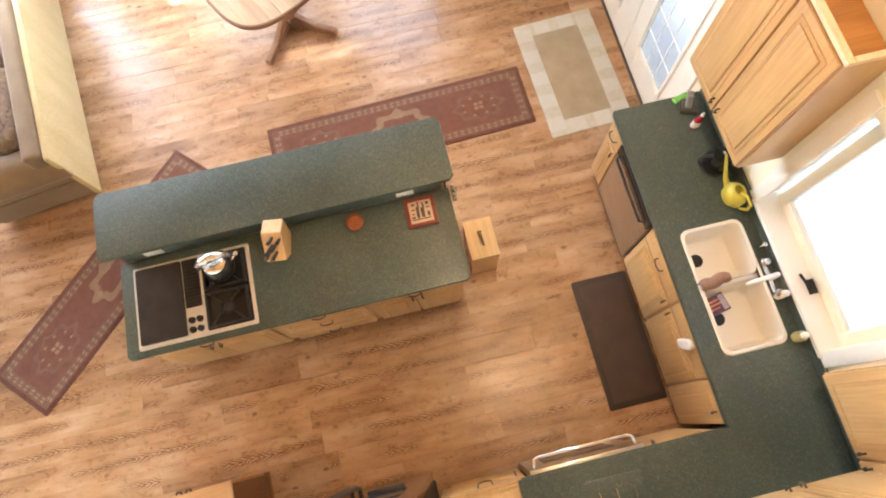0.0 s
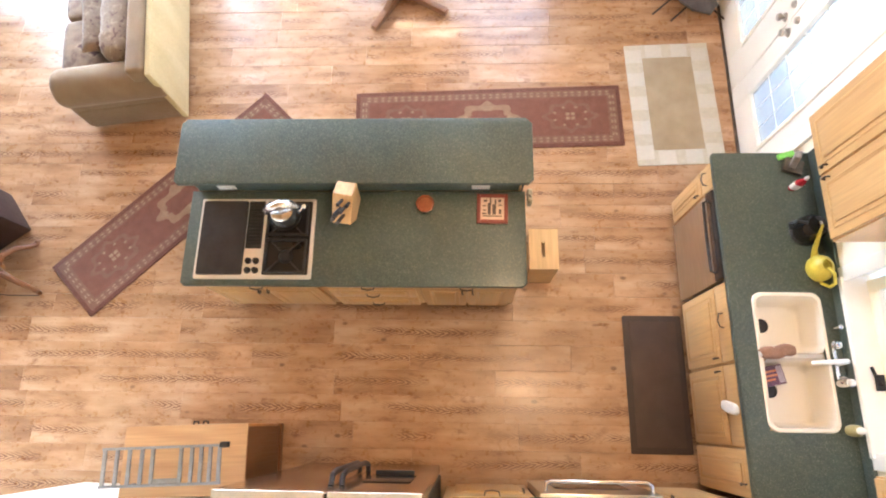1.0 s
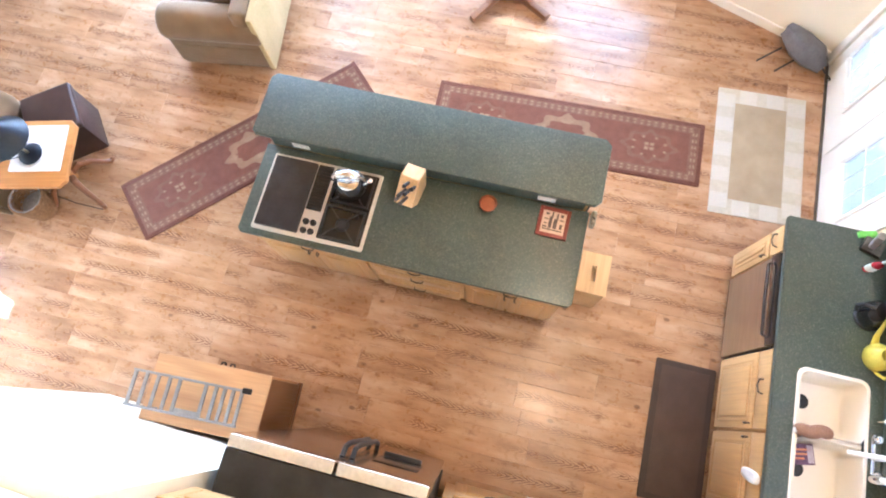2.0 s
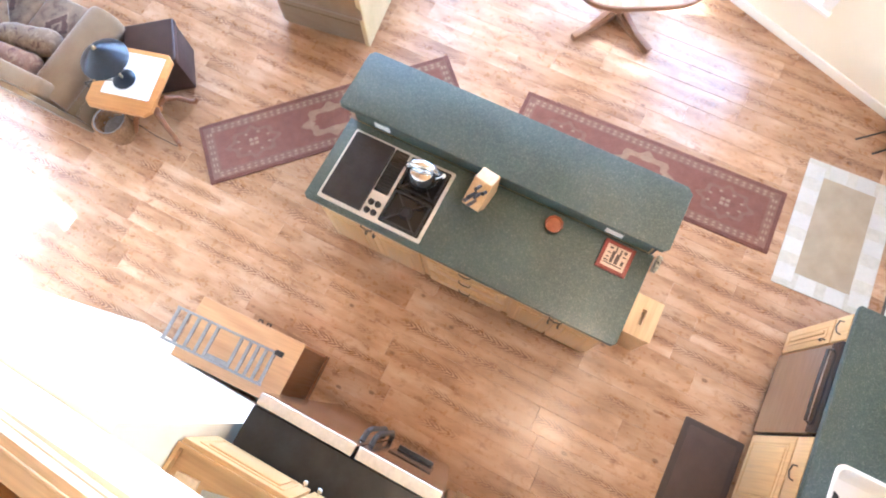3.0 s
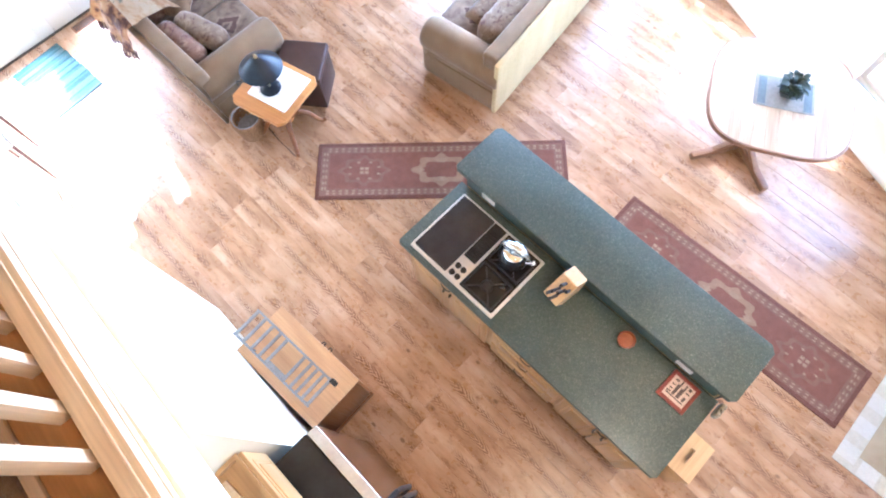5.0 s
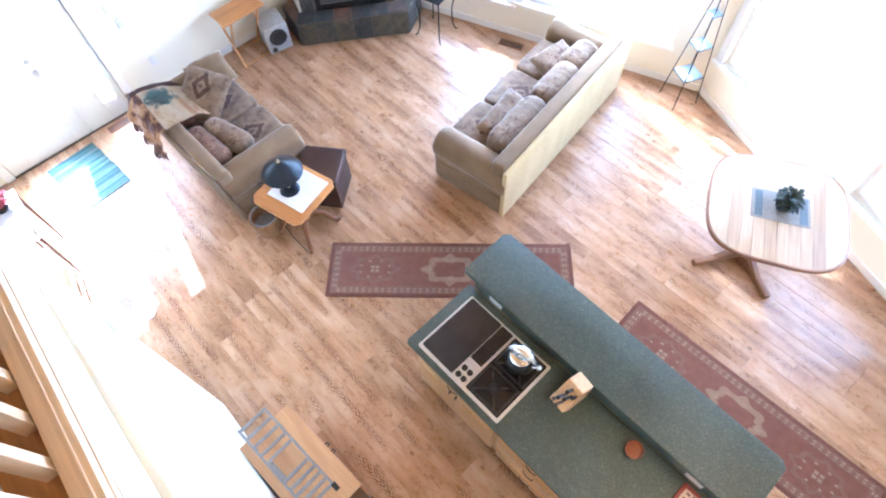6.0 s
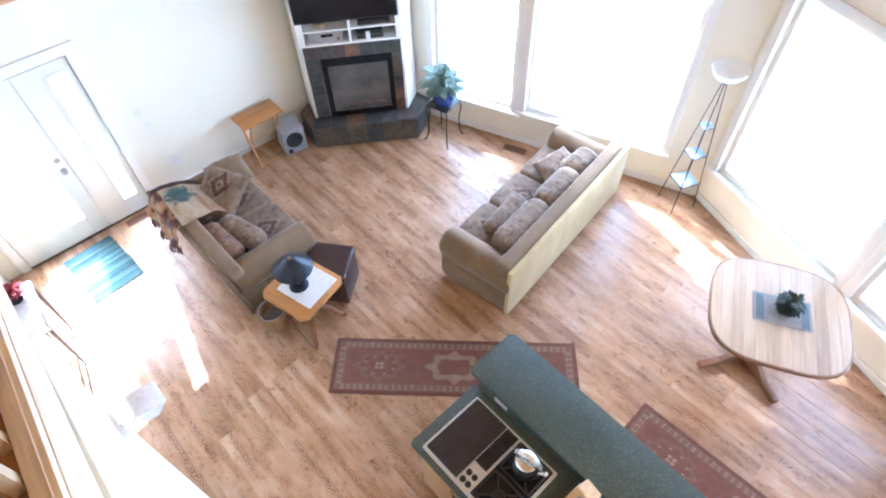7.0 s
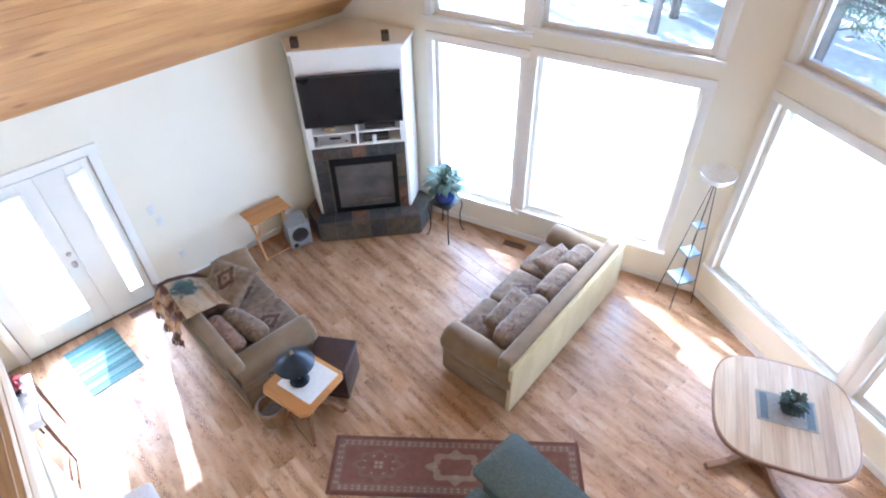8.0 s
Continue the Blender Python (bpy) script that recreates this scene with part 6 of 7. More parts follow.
# plant stand with blue pot
ps = thing("plant_stand", "black wrought iron plant stand by the window", "plant stand", (-4.755, 4.955, 0), 12)
part("top", prism(rounded(-0.15, 0.15, -0.15, 0.15, 0.02, 3), 0.52, 0.53, 0.003), IRON, ps)
for sx in (-1, 1):
    for sy in (-1, 1):
        part("leg", tube([(sx * 0.14, sy * 0.14, 0.52), (sx * 0.155, sy * 0.155, 0.44), (sx * 0.135, sy * 0.135, 0.30), (sx * 0.14, sy * 0.14, 0.10), (sx * 0.165, sy * 0.165, 0.01), (sx * 0.185, sy * 0.185, 0.012)], 0.008, 6), IRON, ps)
BLUE = surface("cobalt_glaze", (0.020, 0.045, 0.20), (0.035, 0.075, 0.30), 6, 0.15, 0, 0.02)
pp = thing("potted_plant", "grey-green jade plant in a cobalt blue pot", "plant", (-4.755, 4.955, 0.531), 0)
part("pot", lathe([(0, 0.0), (0.08, 0.0), (0.12, 0.05), (0.135, 0.12), (0.125, 0.18), (0.13, 0.20), (0.12, 0.20), (0.115, 0.17), (0, 0.17)], seg=28), BLUE, pp, "glossy cobalt pot")
JADE = surface("jade_leaf", (0.15, 0.23, 0.18), (0.25, 0.33, 0.27), 14, 0.4, 0, 0.05)
tagged(part("foliage", leaves(320, 0.15, 0.24, 0.20, 0.05, 0.16, 8, 0.9), JADE, pp, "pointed grey-green leaves"), kind="stuff")

# etagere floor lamp
fl = thing("floor_lamp", "black metal tapered floor lamp with glass shelves", "floor lamp", (-2.08, 6.075, 0), 0)
tops = [Vector((0.018 * math.cos(a), 0.018 * math.sin(a), 1.62)) for a in (radians(20 + 90 * k) for k in range(4))]
feet = [Vector((0.20 * math.cos(a), 0.20 * math.sin(a), 0.0)) for a in (radians(20 + 90 * k) for k in range(4))]
for f, t in zip(feet, tops):
    part("leg", rod(f, t, 0.0055, 0.005, 8), IRON, fl)
part("collar", lathe([(0, 1.60), (0.026, 1.60), (0.03, 1.625), (0, 1.63)], seg=16), IRON, fl)
SHELF = surface("pale_blue_glass", (0.28, 0.38, 0.48), (0.36, 0.46, 0.56), 5, 0.08, 0, 0.0)
for z in (0.36, 0.74, 1.10):
    q = z / 1.62
    pts = [f + (t - f) * q for f, t in zip(feet, tops)]
    part("shelf", prism([(p.x * 0.95, p.y * 0.95) for p in pts], z, z + 0.008), SHELF, fl, "pale glass shelf")
    for a, c in zip(pts, pts[1:] + pts[:1]):
        part("shelf_rail", rod((a.x, a.y, z - 0.005), (c.x, c.y, z - 0.005), 0.005, seg=6), IRON, fl)
OPAL = surface("opal_glass", (0.80, 0.78, 0.72), (0.86, 0.84, 0.79), 4, 0.25, 0, 0.0)
part("shade", lathe([(0, 1.62), (0.04, 1.625), (0.12, 1.67), (0.17, 1.74), (0.175, 1.76), (0.165, 1.76), (0.11, 1.69), (0, 1.65)], seg=30), OPAL, fl, "white opal bowl shade")

# ---- rugs ----
RED = surface("rug_brick_red", (0.150, 0.060, 0.040), (0.195, 0.084, 0.056), 14, 1.0, 0, 0.5, 230, sheen=0.3)
RED_D = surface("rug_dark_red", (0.112, 0.040, 0.026), (0.148, 0.055, 0.036), 14, 1.0, 0, 0.5, 230, sheen=0.3)
SAND = surface("rug_sand", (0.25, 0.170, 0.108), (0.33, 0.235, 0.150), 20, 1.0, 0, 0.5, 230, sheen=0.3)
TAUPE = surface("rug_taupe", (0.165, 0.085, 0.056), (0.205, 0.112, 0.074), 20, 1.0, 0, 0.5, 230, sheen=0.3)


MID = surface("rug_tan", (0.235, 0.150, 0.092), (0.290, 0.190, 0.120), 20, 1.0, 0, 0.5, 230, sheen=0.3)


def flat(b, poly, z0, z1):
    prism(poly, z0, z1, bm=b)


def runner(loc, turn, label, length=2.27, width=0.57):
    r = thing("runner_rug", label, "rug", loc, turn, "matching runners")
    L, H = length / 2, width / 2
    part("ground", prism(rounded(-L, L, -H, H, 0.008, 2), 0, 0.007, 0.002), RED_D, r)
    part("band", box(-L + 0.035, L - 0.035, -H + 0.035, H - 0.035, 0.0071, 0.0080), TAUPE, r)
    part("field", box(-L + 0.115, L - 0.115, -H + 0.105, H - 0.105, 0.0081, 0.0092), RED, r, "brick red field")
    dash = bmesh.new()
    n = int((length - 0.16) / 0.058)
    for side in (-1, 1):
        for k in range(n):
            x = -L + 0.08 + (length - 0.16) * (k + 0.5) / n
            for dy, w in ((-0.013, 0.017), (0.013, 0.017)):
                y = side * (H - 0.07) + dy
                flat(dash, [(x - w, y), (x - w * 0.4, y - 0.008), (x + w * 0.8, y - 0.006), (x + w, y + 0.002), (x + w * 0.3, y + 0.008)], 0.0081, 0.0090)
        m = int((width - 0.16) / 0.058)
        for k in range(m):
            y = -H + 0.08 + (width - 0.16) * (k + 0.5) / m
            for dx in (-0.013, 0.013):
                x = side * (L - 0.075) + dx
                flat(dash, [(x - 0.008, y - 0.012), (x + 0.008, y - 0.017), (x + 0.008, y + 0.010), (x - 0.004, y + 0.017)], 0.0081, 0.0090)
    tagged(part("border_pattern", dash, SAND, r, "sand coloured dashes"), kind="stuff")

    def stepped(a, b, steps):
        q = []
        for k in range(steps):
            q += [(a * (1 - k / steps), b * k / steps), (a * (1 - k / steps), b * (k + 1) / steps)]
        q.append((0.0, b))
        full = q + [(-x, y) for x, y in reversed(q[:-1])]
        lower = [(x, -y) for x, y in reversed(full) if y > 1e-6]
        out = full + lower
        return [p for i, p in enumerate(out) if i == 0 or (Vector(p) - Vector(out[i - 1])).length > 1e-5]
    for cx, big in ((-0.70, False), (0.0, True), (0.70, False)):
        md = bmesh.new()
        a, b = (0.25, 0.155) if big else (0.22, 0.145)
        n = 40
        outl = []
        for k in range(n):
            t = 2 * math.pi * k / n
            s = 1 + 0.13 * math.cos(t * 8)
            outl.append((cx + a * s * math.copysign(abs(math.cos(t)) ** 1.25, math.cos(t)), b * s * math.copysign(abs(math.sin(t)) ** 1.05, math.sin(t))))
        flat(md, outl, 0.0093, 0.0100)
        part("medallion", md, MID if big else TAUPE, r, "tan medallion" if big else "taupe medallion")
        md = bmesh.new()
        flat(md, [(cx + x * (0.70 if big else 0.8), y * (0.62 if big else 0.78)) for x, y in ((p[0] - cx, p[1]) for p in outl)], 0.0101, 0.0106)
        part("medallion_centre", md, RED, r)
        def motif(poly):
            q = bmesh.new()
            flat(q, poly, 0.0107, 0.0112)
            part("motif", q, SAND, r, smooth=False)
        if big:
            for sx, sy, w, h in ((0, 1, 0.055, 0.022), (0, -1, 0.055, 0.022)):
                motif([(cx + w * x, sy * 0.095 + h * y) for x, y in ((1, 0), (0.6, 1), (-0.6, 1), (-1, 0), (-0.6, -1), (0.6, -1))])
            for s in (-1, 1):
                motif([(cx + s * 0.19 + 0.04 * x, 0.04 * y) for x, y in ((1, 0), (0.2, 0.6), (0, 1), (-0.2, 0.6), (-1, 0), (-0.2, -0.6), (0, -1), (0.2, -0.6))])
        else:
            for dx in (-0.022, 0.022):
                for dy in (-0.02, 0.02):
                    motif([(cx + dx - 0.017, dy - 0.014), (cx + dx + 0.017, dy - 0.014), (cx + dx + 0.017, dy + 0.014), (cx + dx - 0.017, dy + 0.014)])
            for k in range(8):
                t = 2 * math.pi * (k + 0.5) / 8
                x, y = cx + 0.14 * math.cos(t), 0.088 * math.sin(t)
                motif([(x + 0.018, y), (x, y + 0.011), (x - 0.018, y), (x, y - 0.011)])
    return r


runner((-2.30, 2.80, 0.001), 44.8, "brick red persian-style runner set askew by the island")
runner((0.25, 3.535, 0.001), 1.6, "brick red persian-style runner behind the island")

# cream block-bordered mat at the patio doors
CREAM = surface("cream_cotton", (0.52, 0.51, 0.45), (0.60, 0.59, 0.53), 25, 1.0, 0, 0.5, 220)
CREAM2 = surface("ribbed_cotton", (0.58, 0.58, 0.55), (0.66, 0.66, 0.63), 25, 1.0, 0, 0.6, 160, (1, 6, 1))
FAWN = surface("fawn_field", (0.34, 0.285, 0.20), (0.42, 0.355, 0.255), 6, 1.0, 0, 0.4, 220)
dm = thing("door_mat", "cream block-bordered mat with fawn centre by patio doors", "rug", (1.825, 3.68, 0.001), 2.0)
part("ground", prism(rounded(-0.36, 0.36, -0.575, 0.575, 0.008, 2), 0, 0.007, 0.002), CREAM, dm)
part("field", box(-0.215, 0.205, -0.44, 0.44, 0.0071, 0.0095, 0.001), FAWN, dm, "fawn centre")
rib = bmesh.new()
zig = [(-0.06 + 0.008 * k, 0.0092 if k % 2 else 0.0076) for k in range(16)]
prof = [(-0.062, 0.0071), *zig, (0.066, 0.0071)]
sides = [[rib.verts.new((x, y, z)) for y, z in prof] for x in (-0.070, 0.070)]
for k in range(len(prof)):
    j = (k + 1) % len(prof)
    rib.faces.new((sides[0][k], sides[0][j], sides[1][j], sides[1][k]))
rib.faces.new(sides[0])
rib.faces.new(list(reversed(sides[1])))
ribm = mesh_of("ribs", rib, CREAM2, False)
for k in range(5):
    for x in (-0.288, 0.283):
        shared("ribbed_block", ribm, dm, pose(x, -0.46 + 0.23 * k, 0))
for x in (-0.11, 0.11):
    for y in (-0.508, 0.508):
        shared("ribbed_block", ribm, dm, pose(x, y, 0))

# teal rag rug at the front doors
tr = thing("rag_rug", "teal striped rag rug inside the front door", "rug", (-5.745, 0.885, 0.001), 4)
TEALS = [surface("teal_cloth_%s" % n, c, tuple(x * 1.3 for x in c), 40, 1.0, 0, 0.6, 180) for n, c in (("deep", (0.050, 0.098, 0.108)), ("mid", (0.075, 0.140, 0.148)), ("pale", (0.12, 0.20, 0.205)), ("grey", (0.11, 0.155, 0.16)))]
rng = random.Random(5)
x = -0.385
while x < 0.38:
    w = rng.choice((0.018, 0.024, 0.03))
    part("strip", box(x, min(x + w - 0.002, 0.385), -0.27 + rng.uniform(-0.006, 0.006), 0.27 + rng.uniform(-0.006, 0.006), 0, 0.009, 0.003, seg=1), rng.choice(TEALS), tr)
    x += w

# floor vents
for loc, turn in (((-6.16, 1.48, 0.001), 90), ((-3.96, 5.42, 0.001), 21)):
    vt = thing("floor_vent", "brown metal floor register near the wall", "vent", loc, turn)
    part("frame", box(-0.15, 0.15, -0.055, 0.055, 0, 0.004, 0.001), OAK_DARK, vt)
    for k in range(12):
        part("slat", box(-0.13 + 0.0225 * k, -0.118 + 0.0225 * k, -0.042, 0.042, 0.0041, 0.007), BLACK, vt)

# ---- hall side ----
# console table with flowers
cn = thing("console_table", "dark cherry console table with thin tapered legs", "table", (-5.0, 0.225, 0), -6)
part("tabletop", box(-0.28, 0.28, -0.115, 0.12, 0.715, 0.74, 0.008), CHERRY, cn)
part("apron", box(-0.26, 0.26, -0.10, 0.105, 0.63, 0.714, 0.004), CHERRY, cn)
for sx in (-1, 1):
    for sy in (-1, 1):
        part("leg", rod((sx * 0.245, sy * 0.095, 0), (sx * 0.245, sy * 0.095, 0.70), 0.010, 0.019, 8), CHERRY, cn)
rn = thing("table_runner", "white lace runner on the console table", "tablecloth", (-5.0, 0.225, 0.7405), -6)
part("cloth", box(-0.285, 0.285, -0.10, 0.115, 0, 0.003, 0.001), surface("white_lace", (0.74, 0.72, 0.72), (0.82, 0.80, 0.80), 40, 0.9, 0, 0.5, 120), rn)
part("drop", box(0.2855, 0.2885, -0.10, 0.115, -0.09, 0.003, 0.001), bpy.data.materials["white_lace"], rn)
fw = thing("flower_arrangement", "red poinsettia flowers in a dark bowl", "flowers", (-5.12, 0.215, 0.744), 0)
part("bowl", lathe([(0, 0), (0.05, 0), (0.085, 0.05), (0.08, 0.055), (0, 0.03)], seg=20), IRON, fw)
tagged(part("petal", leaves(110, 0.08, 0.08, 0.09, 0.05, 0.05, 21, 0.5), surface("red_petal", (0.28, 0.03, 0.04), (0.45, 0.10, 0.11), 20, 0.6), fw, "red petals"), kind="stuff")
tagged(part("foliage", leaves(40, 0.07, 0.04, 0.09, 0.04, 0.03, 22, 0.7), LEAF, fw), kind="stuff")

# wall sconce
sc = thing("wall_sconce", "white wall sconce with pale frosted glass shade", "lamp", (-2.60, 0.578, 1.80), 0)
d = lathe([(0, 0.02), (0.04, 0.018), (0.055, 0.0), (0, 0)], seg=20)
bmesh.ops.transform(d, matrix=Matrix.Rotation(radians(-90), 4, "X"), verts=d.verts)
part("wall_plate", d, WHITE_PLASTIC, sc)
part("arm", tube([(0, 0.01, 0.0), (-0.03, 0.05, -0.03), (-0.04, 0.08, 0.0), (-0.015, 0.10, 0.05), (0.0, 0.12, 0.06)], 0.009, 8), WHITE_PLASTIC, sc)
g = bmesh.new()
lv = [[g.verts.new((x, y, z)) for x, y in rounded(-w, w, -d_, d_, 0.02, 3)] for w, d_, z in ((0.05, 0.05, 0.0), (0.085, 0.085, 0.13), (0.075, 0.075, 0.137))]
for a, c in zip(lv, lv[1:]):
    for k in range(len(a)):
        g.faces.new((a[k], a[(k + 1) % len(a)], c[(k + 1) % len(a)], c[k]))
g.faces.new(lv[0])
g.faces.new(lv[-1])
bmesh.ops.transform(g, matrix=Matrix.Translation((0.0, 0.15, 0.02)) @ Matrix.Rotation(radians(-15), 4, "X"), verts=g.verts)
part("shade", g, surface("frosted_shade", (0.70, 0.70, 0.74), (0.76, 0.76, 0.80), 8, 0.4), sc, "pale frosted glass shade")

# oak cabinet with a metal rack
sbd = thing("oak_cabinet", "small oak cabinet against the white wall", "cabinet", (-1.655, 0.83, 0), 2.5)
part("top", box(-0.385, 0.385, -0.245, 0.175, 0.73, 0.75, 0.006), wood("light_oak", [(0.44, 0.25, 0.11), (0.54, 0.33, 0.16), (0.61, 0.40, 0.21)], "x", 0.4, 5.0, 0.0, 0.1, 0.5, 0.35), sbd)
# sides and plinth take the darker oak to stand for shade
part("body", box(-0.36, 0.37, -0.24, 0.155, 0.06, 0.7295, 0.003), OAK_DARK, sbd, "oak sides with shade put into the colour")
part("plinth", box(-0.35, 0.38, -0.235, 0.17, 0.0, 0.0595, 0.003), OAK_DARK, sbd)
for x0, x1 in ((-0.355, 0.003), (0.007, 0.365)):
    dd = part("door", box(x0, x1, 0.1555, 0.172, 0.08, 0.72, 0.003), OAK, sbd)
    xm = x1 - 0.03 if x0 < -0.1 else x0 + 0.03
    part("pull", tube([(xm, 0.172, 0.60), (xm, 0.195, 0.595), (xm, 0.195, 0.53), (xm, 0.172, 0.525)], 0.005, 6), IRON, dd)
GREYM = surface("grey_painted_metal", (0.26, 0.27, 0.28), (0.34, 0.35, 0.36), 12, 0.4, 0.6, 0.05)
rk = thing("metal_rack", "grey metal slatted rack lying on the oak cabinet", "rack", (-1.72, 0.772, 0.751), 3)
for y in (-0.105, 0.105):
    part("rail", box(-0.36, 0.36, y - 0.008, y + 0.008, 0.13, 0.15, 0.003), GREYM, rk)
for k, x in enumerate((-0.345, -0.27, -0.195, -0.12, -0.055, 0.115, 0.18, 0.235, 0.29, 0.345)):
    part("slat", box(x - 0.011, x + 0.011, -0.10, 0.10, 0.134, 0.146, 0.002), GREYM, rk)
for x in (-0.22, 0.30):
    for y in (-0.105, 0.105):
        part("foot", rod((x, y, 0), (x, y, 0.135), 0.006), GREYM, rk)
part("cross_bar", box(-0.055, 0.115, -0.112, -0.07, 0.128, 0.14, 0.002), GREYM, rk)
part("grip", box(0.345, 0.40, 0.09, 0.125, 0.125, 0.155, 0.008), BLACK, rk, "black rubber grip")

# ---- on the island ----
st = thing("step_stool", "pale pine step stool with hand slot beside island", "stool", (0.626, 2.245, 0), 0)
b = bmesh.new()
for x0, x1, y0, y1 in ((-0.105, -0.018, -0.15, 0.15), (0.012, 0.105, -0.15, 0.15), (-0.018, 0.012, -0.15, -0.06), (-0.018, 0.012, 0.055, 0.15)):
    box(x0, x1, y0, y1, 0.428, 0.45, 0, b)
PALEPINE = wood("pale_pine", [(0.62, 0.42, 0.20), (0.70, 0.50, 0.26), (0.76, 0.57, 0.32)], "y", 0.5, 3.0, 0, 0.05, 0.4, 0.2)
part("seat", b, PALEPINE, st, smooth=False)
for y in (-0.135, 0.135):
    part("side_panel", box(-0.10, 0.10, y - 0.01, y + 0.01, 0.0, 0.427, 0.003), PALEPINE, st)
part("step", box(-0.10, 0.10, -0.124, 0.124, 0.18, 0.20, 0.003), PALEPINE, st)

# kettle with a foil-bright top on the rear burner
kt = thing("kettle", "shiny black and chrome kettle on the rear burner", "kettle", (-1.082, 2.295, 0.9715), 12)
part("body", lathe([(0, 0.0), (0.085, 0.0), (0.10, 0.015), (0.105, 0.05), (0.095, 0.09), (0.065, 0.125), (0.035, 0.135), (0, 0.137)], seg=32), BLACK_GLOSS, kt)
part("collar", lathe([(0.066, 0.126), (0.072, 0.13), (0.055, 0.143), (0.03, 0.148), (0, 0.15)], seg=28), CHROME, kt, "chrome lid")
part("lid_knob", lathe([(0, 0.175), (0.014, 0.172), (0.016, 0.162), (0.008, 0.15), (0, 0.149)], seg=16), CHROME, kt)
part("spout", tube([(0.08, 0, 0.07), (0.12, 0, 0.10), (0.145, 0, 0.13)], [0.026, 0.018, 0.014], 12), CHROME, kt)
FOIL = surface("crumpled_foil", (0.62, 0.62, 0.60), (0.80, 0.80, 0.78), 30, 0.22, 1.0, 1.0, 45)
hb = bmesh.new()
pts = [(0.10 * math.cos(a), 0.0, 0.12 + 0.10 * math.sin(a)) for a in (radians(10 + 160 * k / 10) for k in range(11))]
tube(pts, [0.014, 0.018, 0.022, 0.026, 0.028, 0.03, 0.028, 0.026, 0.022, 0.018, 0.014], 10, hb)
for v in hb.verts:
    v.co += v.normal * 0.0 + Vector((noise.noise(v.co * 60), noise.noise(v.co * 60 + Vector((9, 0, 0))), noise.noise(v.co * 60 + Vector((0, 9, 0))))) * 0.009
part("handle", hb, FOIL, kt, "foil-bright wrapped handle")

# knife block
kb = thing("knife_block", "pale wooden knife block with black-handled knives", "knife block", (-0.70, 2.355, 0.9125), 172)
b = bmesh.new()
prof = [(-0.02, 0.0), (0.11, 0.0), (0.17, 0.10), (0.045, 0.20), (-0.045, 0.16)]
f0 = [b.verts.new((-0.055, y - 0.07, z)) for y, z in prof]
f1 = [b.verts.new((0.055, y - 0.07, z)) for y, z in prof]
b.faces.new(f0)
b.faces.new(list(reversed(f1)))
for k in range(5):
    b.faces.new((f0[k], f0[(k + 1) % 5], f1[(k + 1) % 5], f1[k]))
bmesh.ops.bevel(b, geom=b.edges[:], offset=0.004, segments=2, affect="EDGES")
part("block", b, MAPLE_Y, kb)
kb.scale = (1.15, 1.2, 1.15)
nrm = Vector((0, 0.10, 0.125)).normalized()
for i, (x, f, ln) in enumerate(((-0.012, 0.3, 0.11), (0.006, 0.55, 0.12), (-0.02, 0.62, 0.10), (0.02, 0.35, 0.10), (-0.04, 0.75, 0.055), (0.0, 0.82, 0.08))):
    p = Vector((x, 0.17 - 0.07 + (0.045 - 0.17) * f, 0.10 + 0.10 * f))
    part("knife_handle", rod(p, p + nrm * ln, 0.009, 0.011, 8), BLACK if i % 3 else PEWTER, kb, "dark riveted handle")

# candle bowl, framed tile
bw = thing("wooden_bowl", "small reddish wooden bowl on the island", "bowl", (-0.195, 2.40, 0.9125))
RUST = surface("red_wood", (0.20, 0.045, 0.018), (0.30, 0.085, 0.03), 14, 0.35, 0, 0.05)
part("bowl", lathe([(0, 0.0), (0.042, 0.0), (0.056, 0.02), (0.06, 0.045), (0.054, 0.046), (0.046, 0.018), (0, 0.012)], seg=10), RUST, bw)
part("wax", lathe([(0.049, 0.0285), (0.02, 0.031), (0, 0.031)], seg=10), surface("amber_wax", (0.24, 0.070, 0.028), (0.34, 0.12, 0.045), 20, 0.4), bw, "amber wax")
ft = thing("framed_tile", "red framed tile trivet with a small printed scene", "trivet", (0.240, 2.375, 0.9125), -1)
RFR = surface("red_frame_wood", (0.16, 0.025, 0.018), (0.22, 0.04, 0.026), 10, 0.35, 0, 0.04)
b = box(-0.10, -0.076, -0.10, 0.10, 0, 0.02, 0.003)
box(0.076, 0.10, -0.10, 0.10, 0, 0.02, 0.003, b)
box(-0.076, 0.076, -0.10, -0.076, 0, 0.02, 0.003, b)
box(-0.076, 0.076, 0.076, 0.10, 0, 0.02, 0.003, b)
part("frame", b, RFR, ft)
part("tile", box(-0.076, 0.076, -0.076, 0.076, 0.001, 0.012), surface("ivory_tile", (0.56, 0.42, 0.32), (0.66, 0.52, 0.42), 6, 0.25), ft, "ivory tile")
b = bmesh.new()
for x, y, w, h in ((-0.02, 0.0, 0.010, 0.04), (0.012, -0.005, 0.012, 0.035), (0.0, -0.05, 0.062, 0.004), (-0.05, 0.02, 0.012, 0.004), (0.05, 0.025, 0.012, 0.004), (0.02, 0.045, 0.006, 0.02), (-0.012, 0.05, 0.005, 0.022), (-0.05, -0.01, 0.01, 0.004), (0.05, -0.02, 0.009, 0.016), (-0.052, -0.034, 0.014, 0.005), (0.048, 0.055, 0.010, 0.010), (-0.045, 0.055, 0.012, 0.006)):
    box(x - w, x + w, y - h, y + h, 0.0121, 0.0130, 0, b)
part("print", b, surface("dark_print", (0.06, 0.04, 0.035), (0.10, 0.07, 0.06), 20, 0.4), ft)

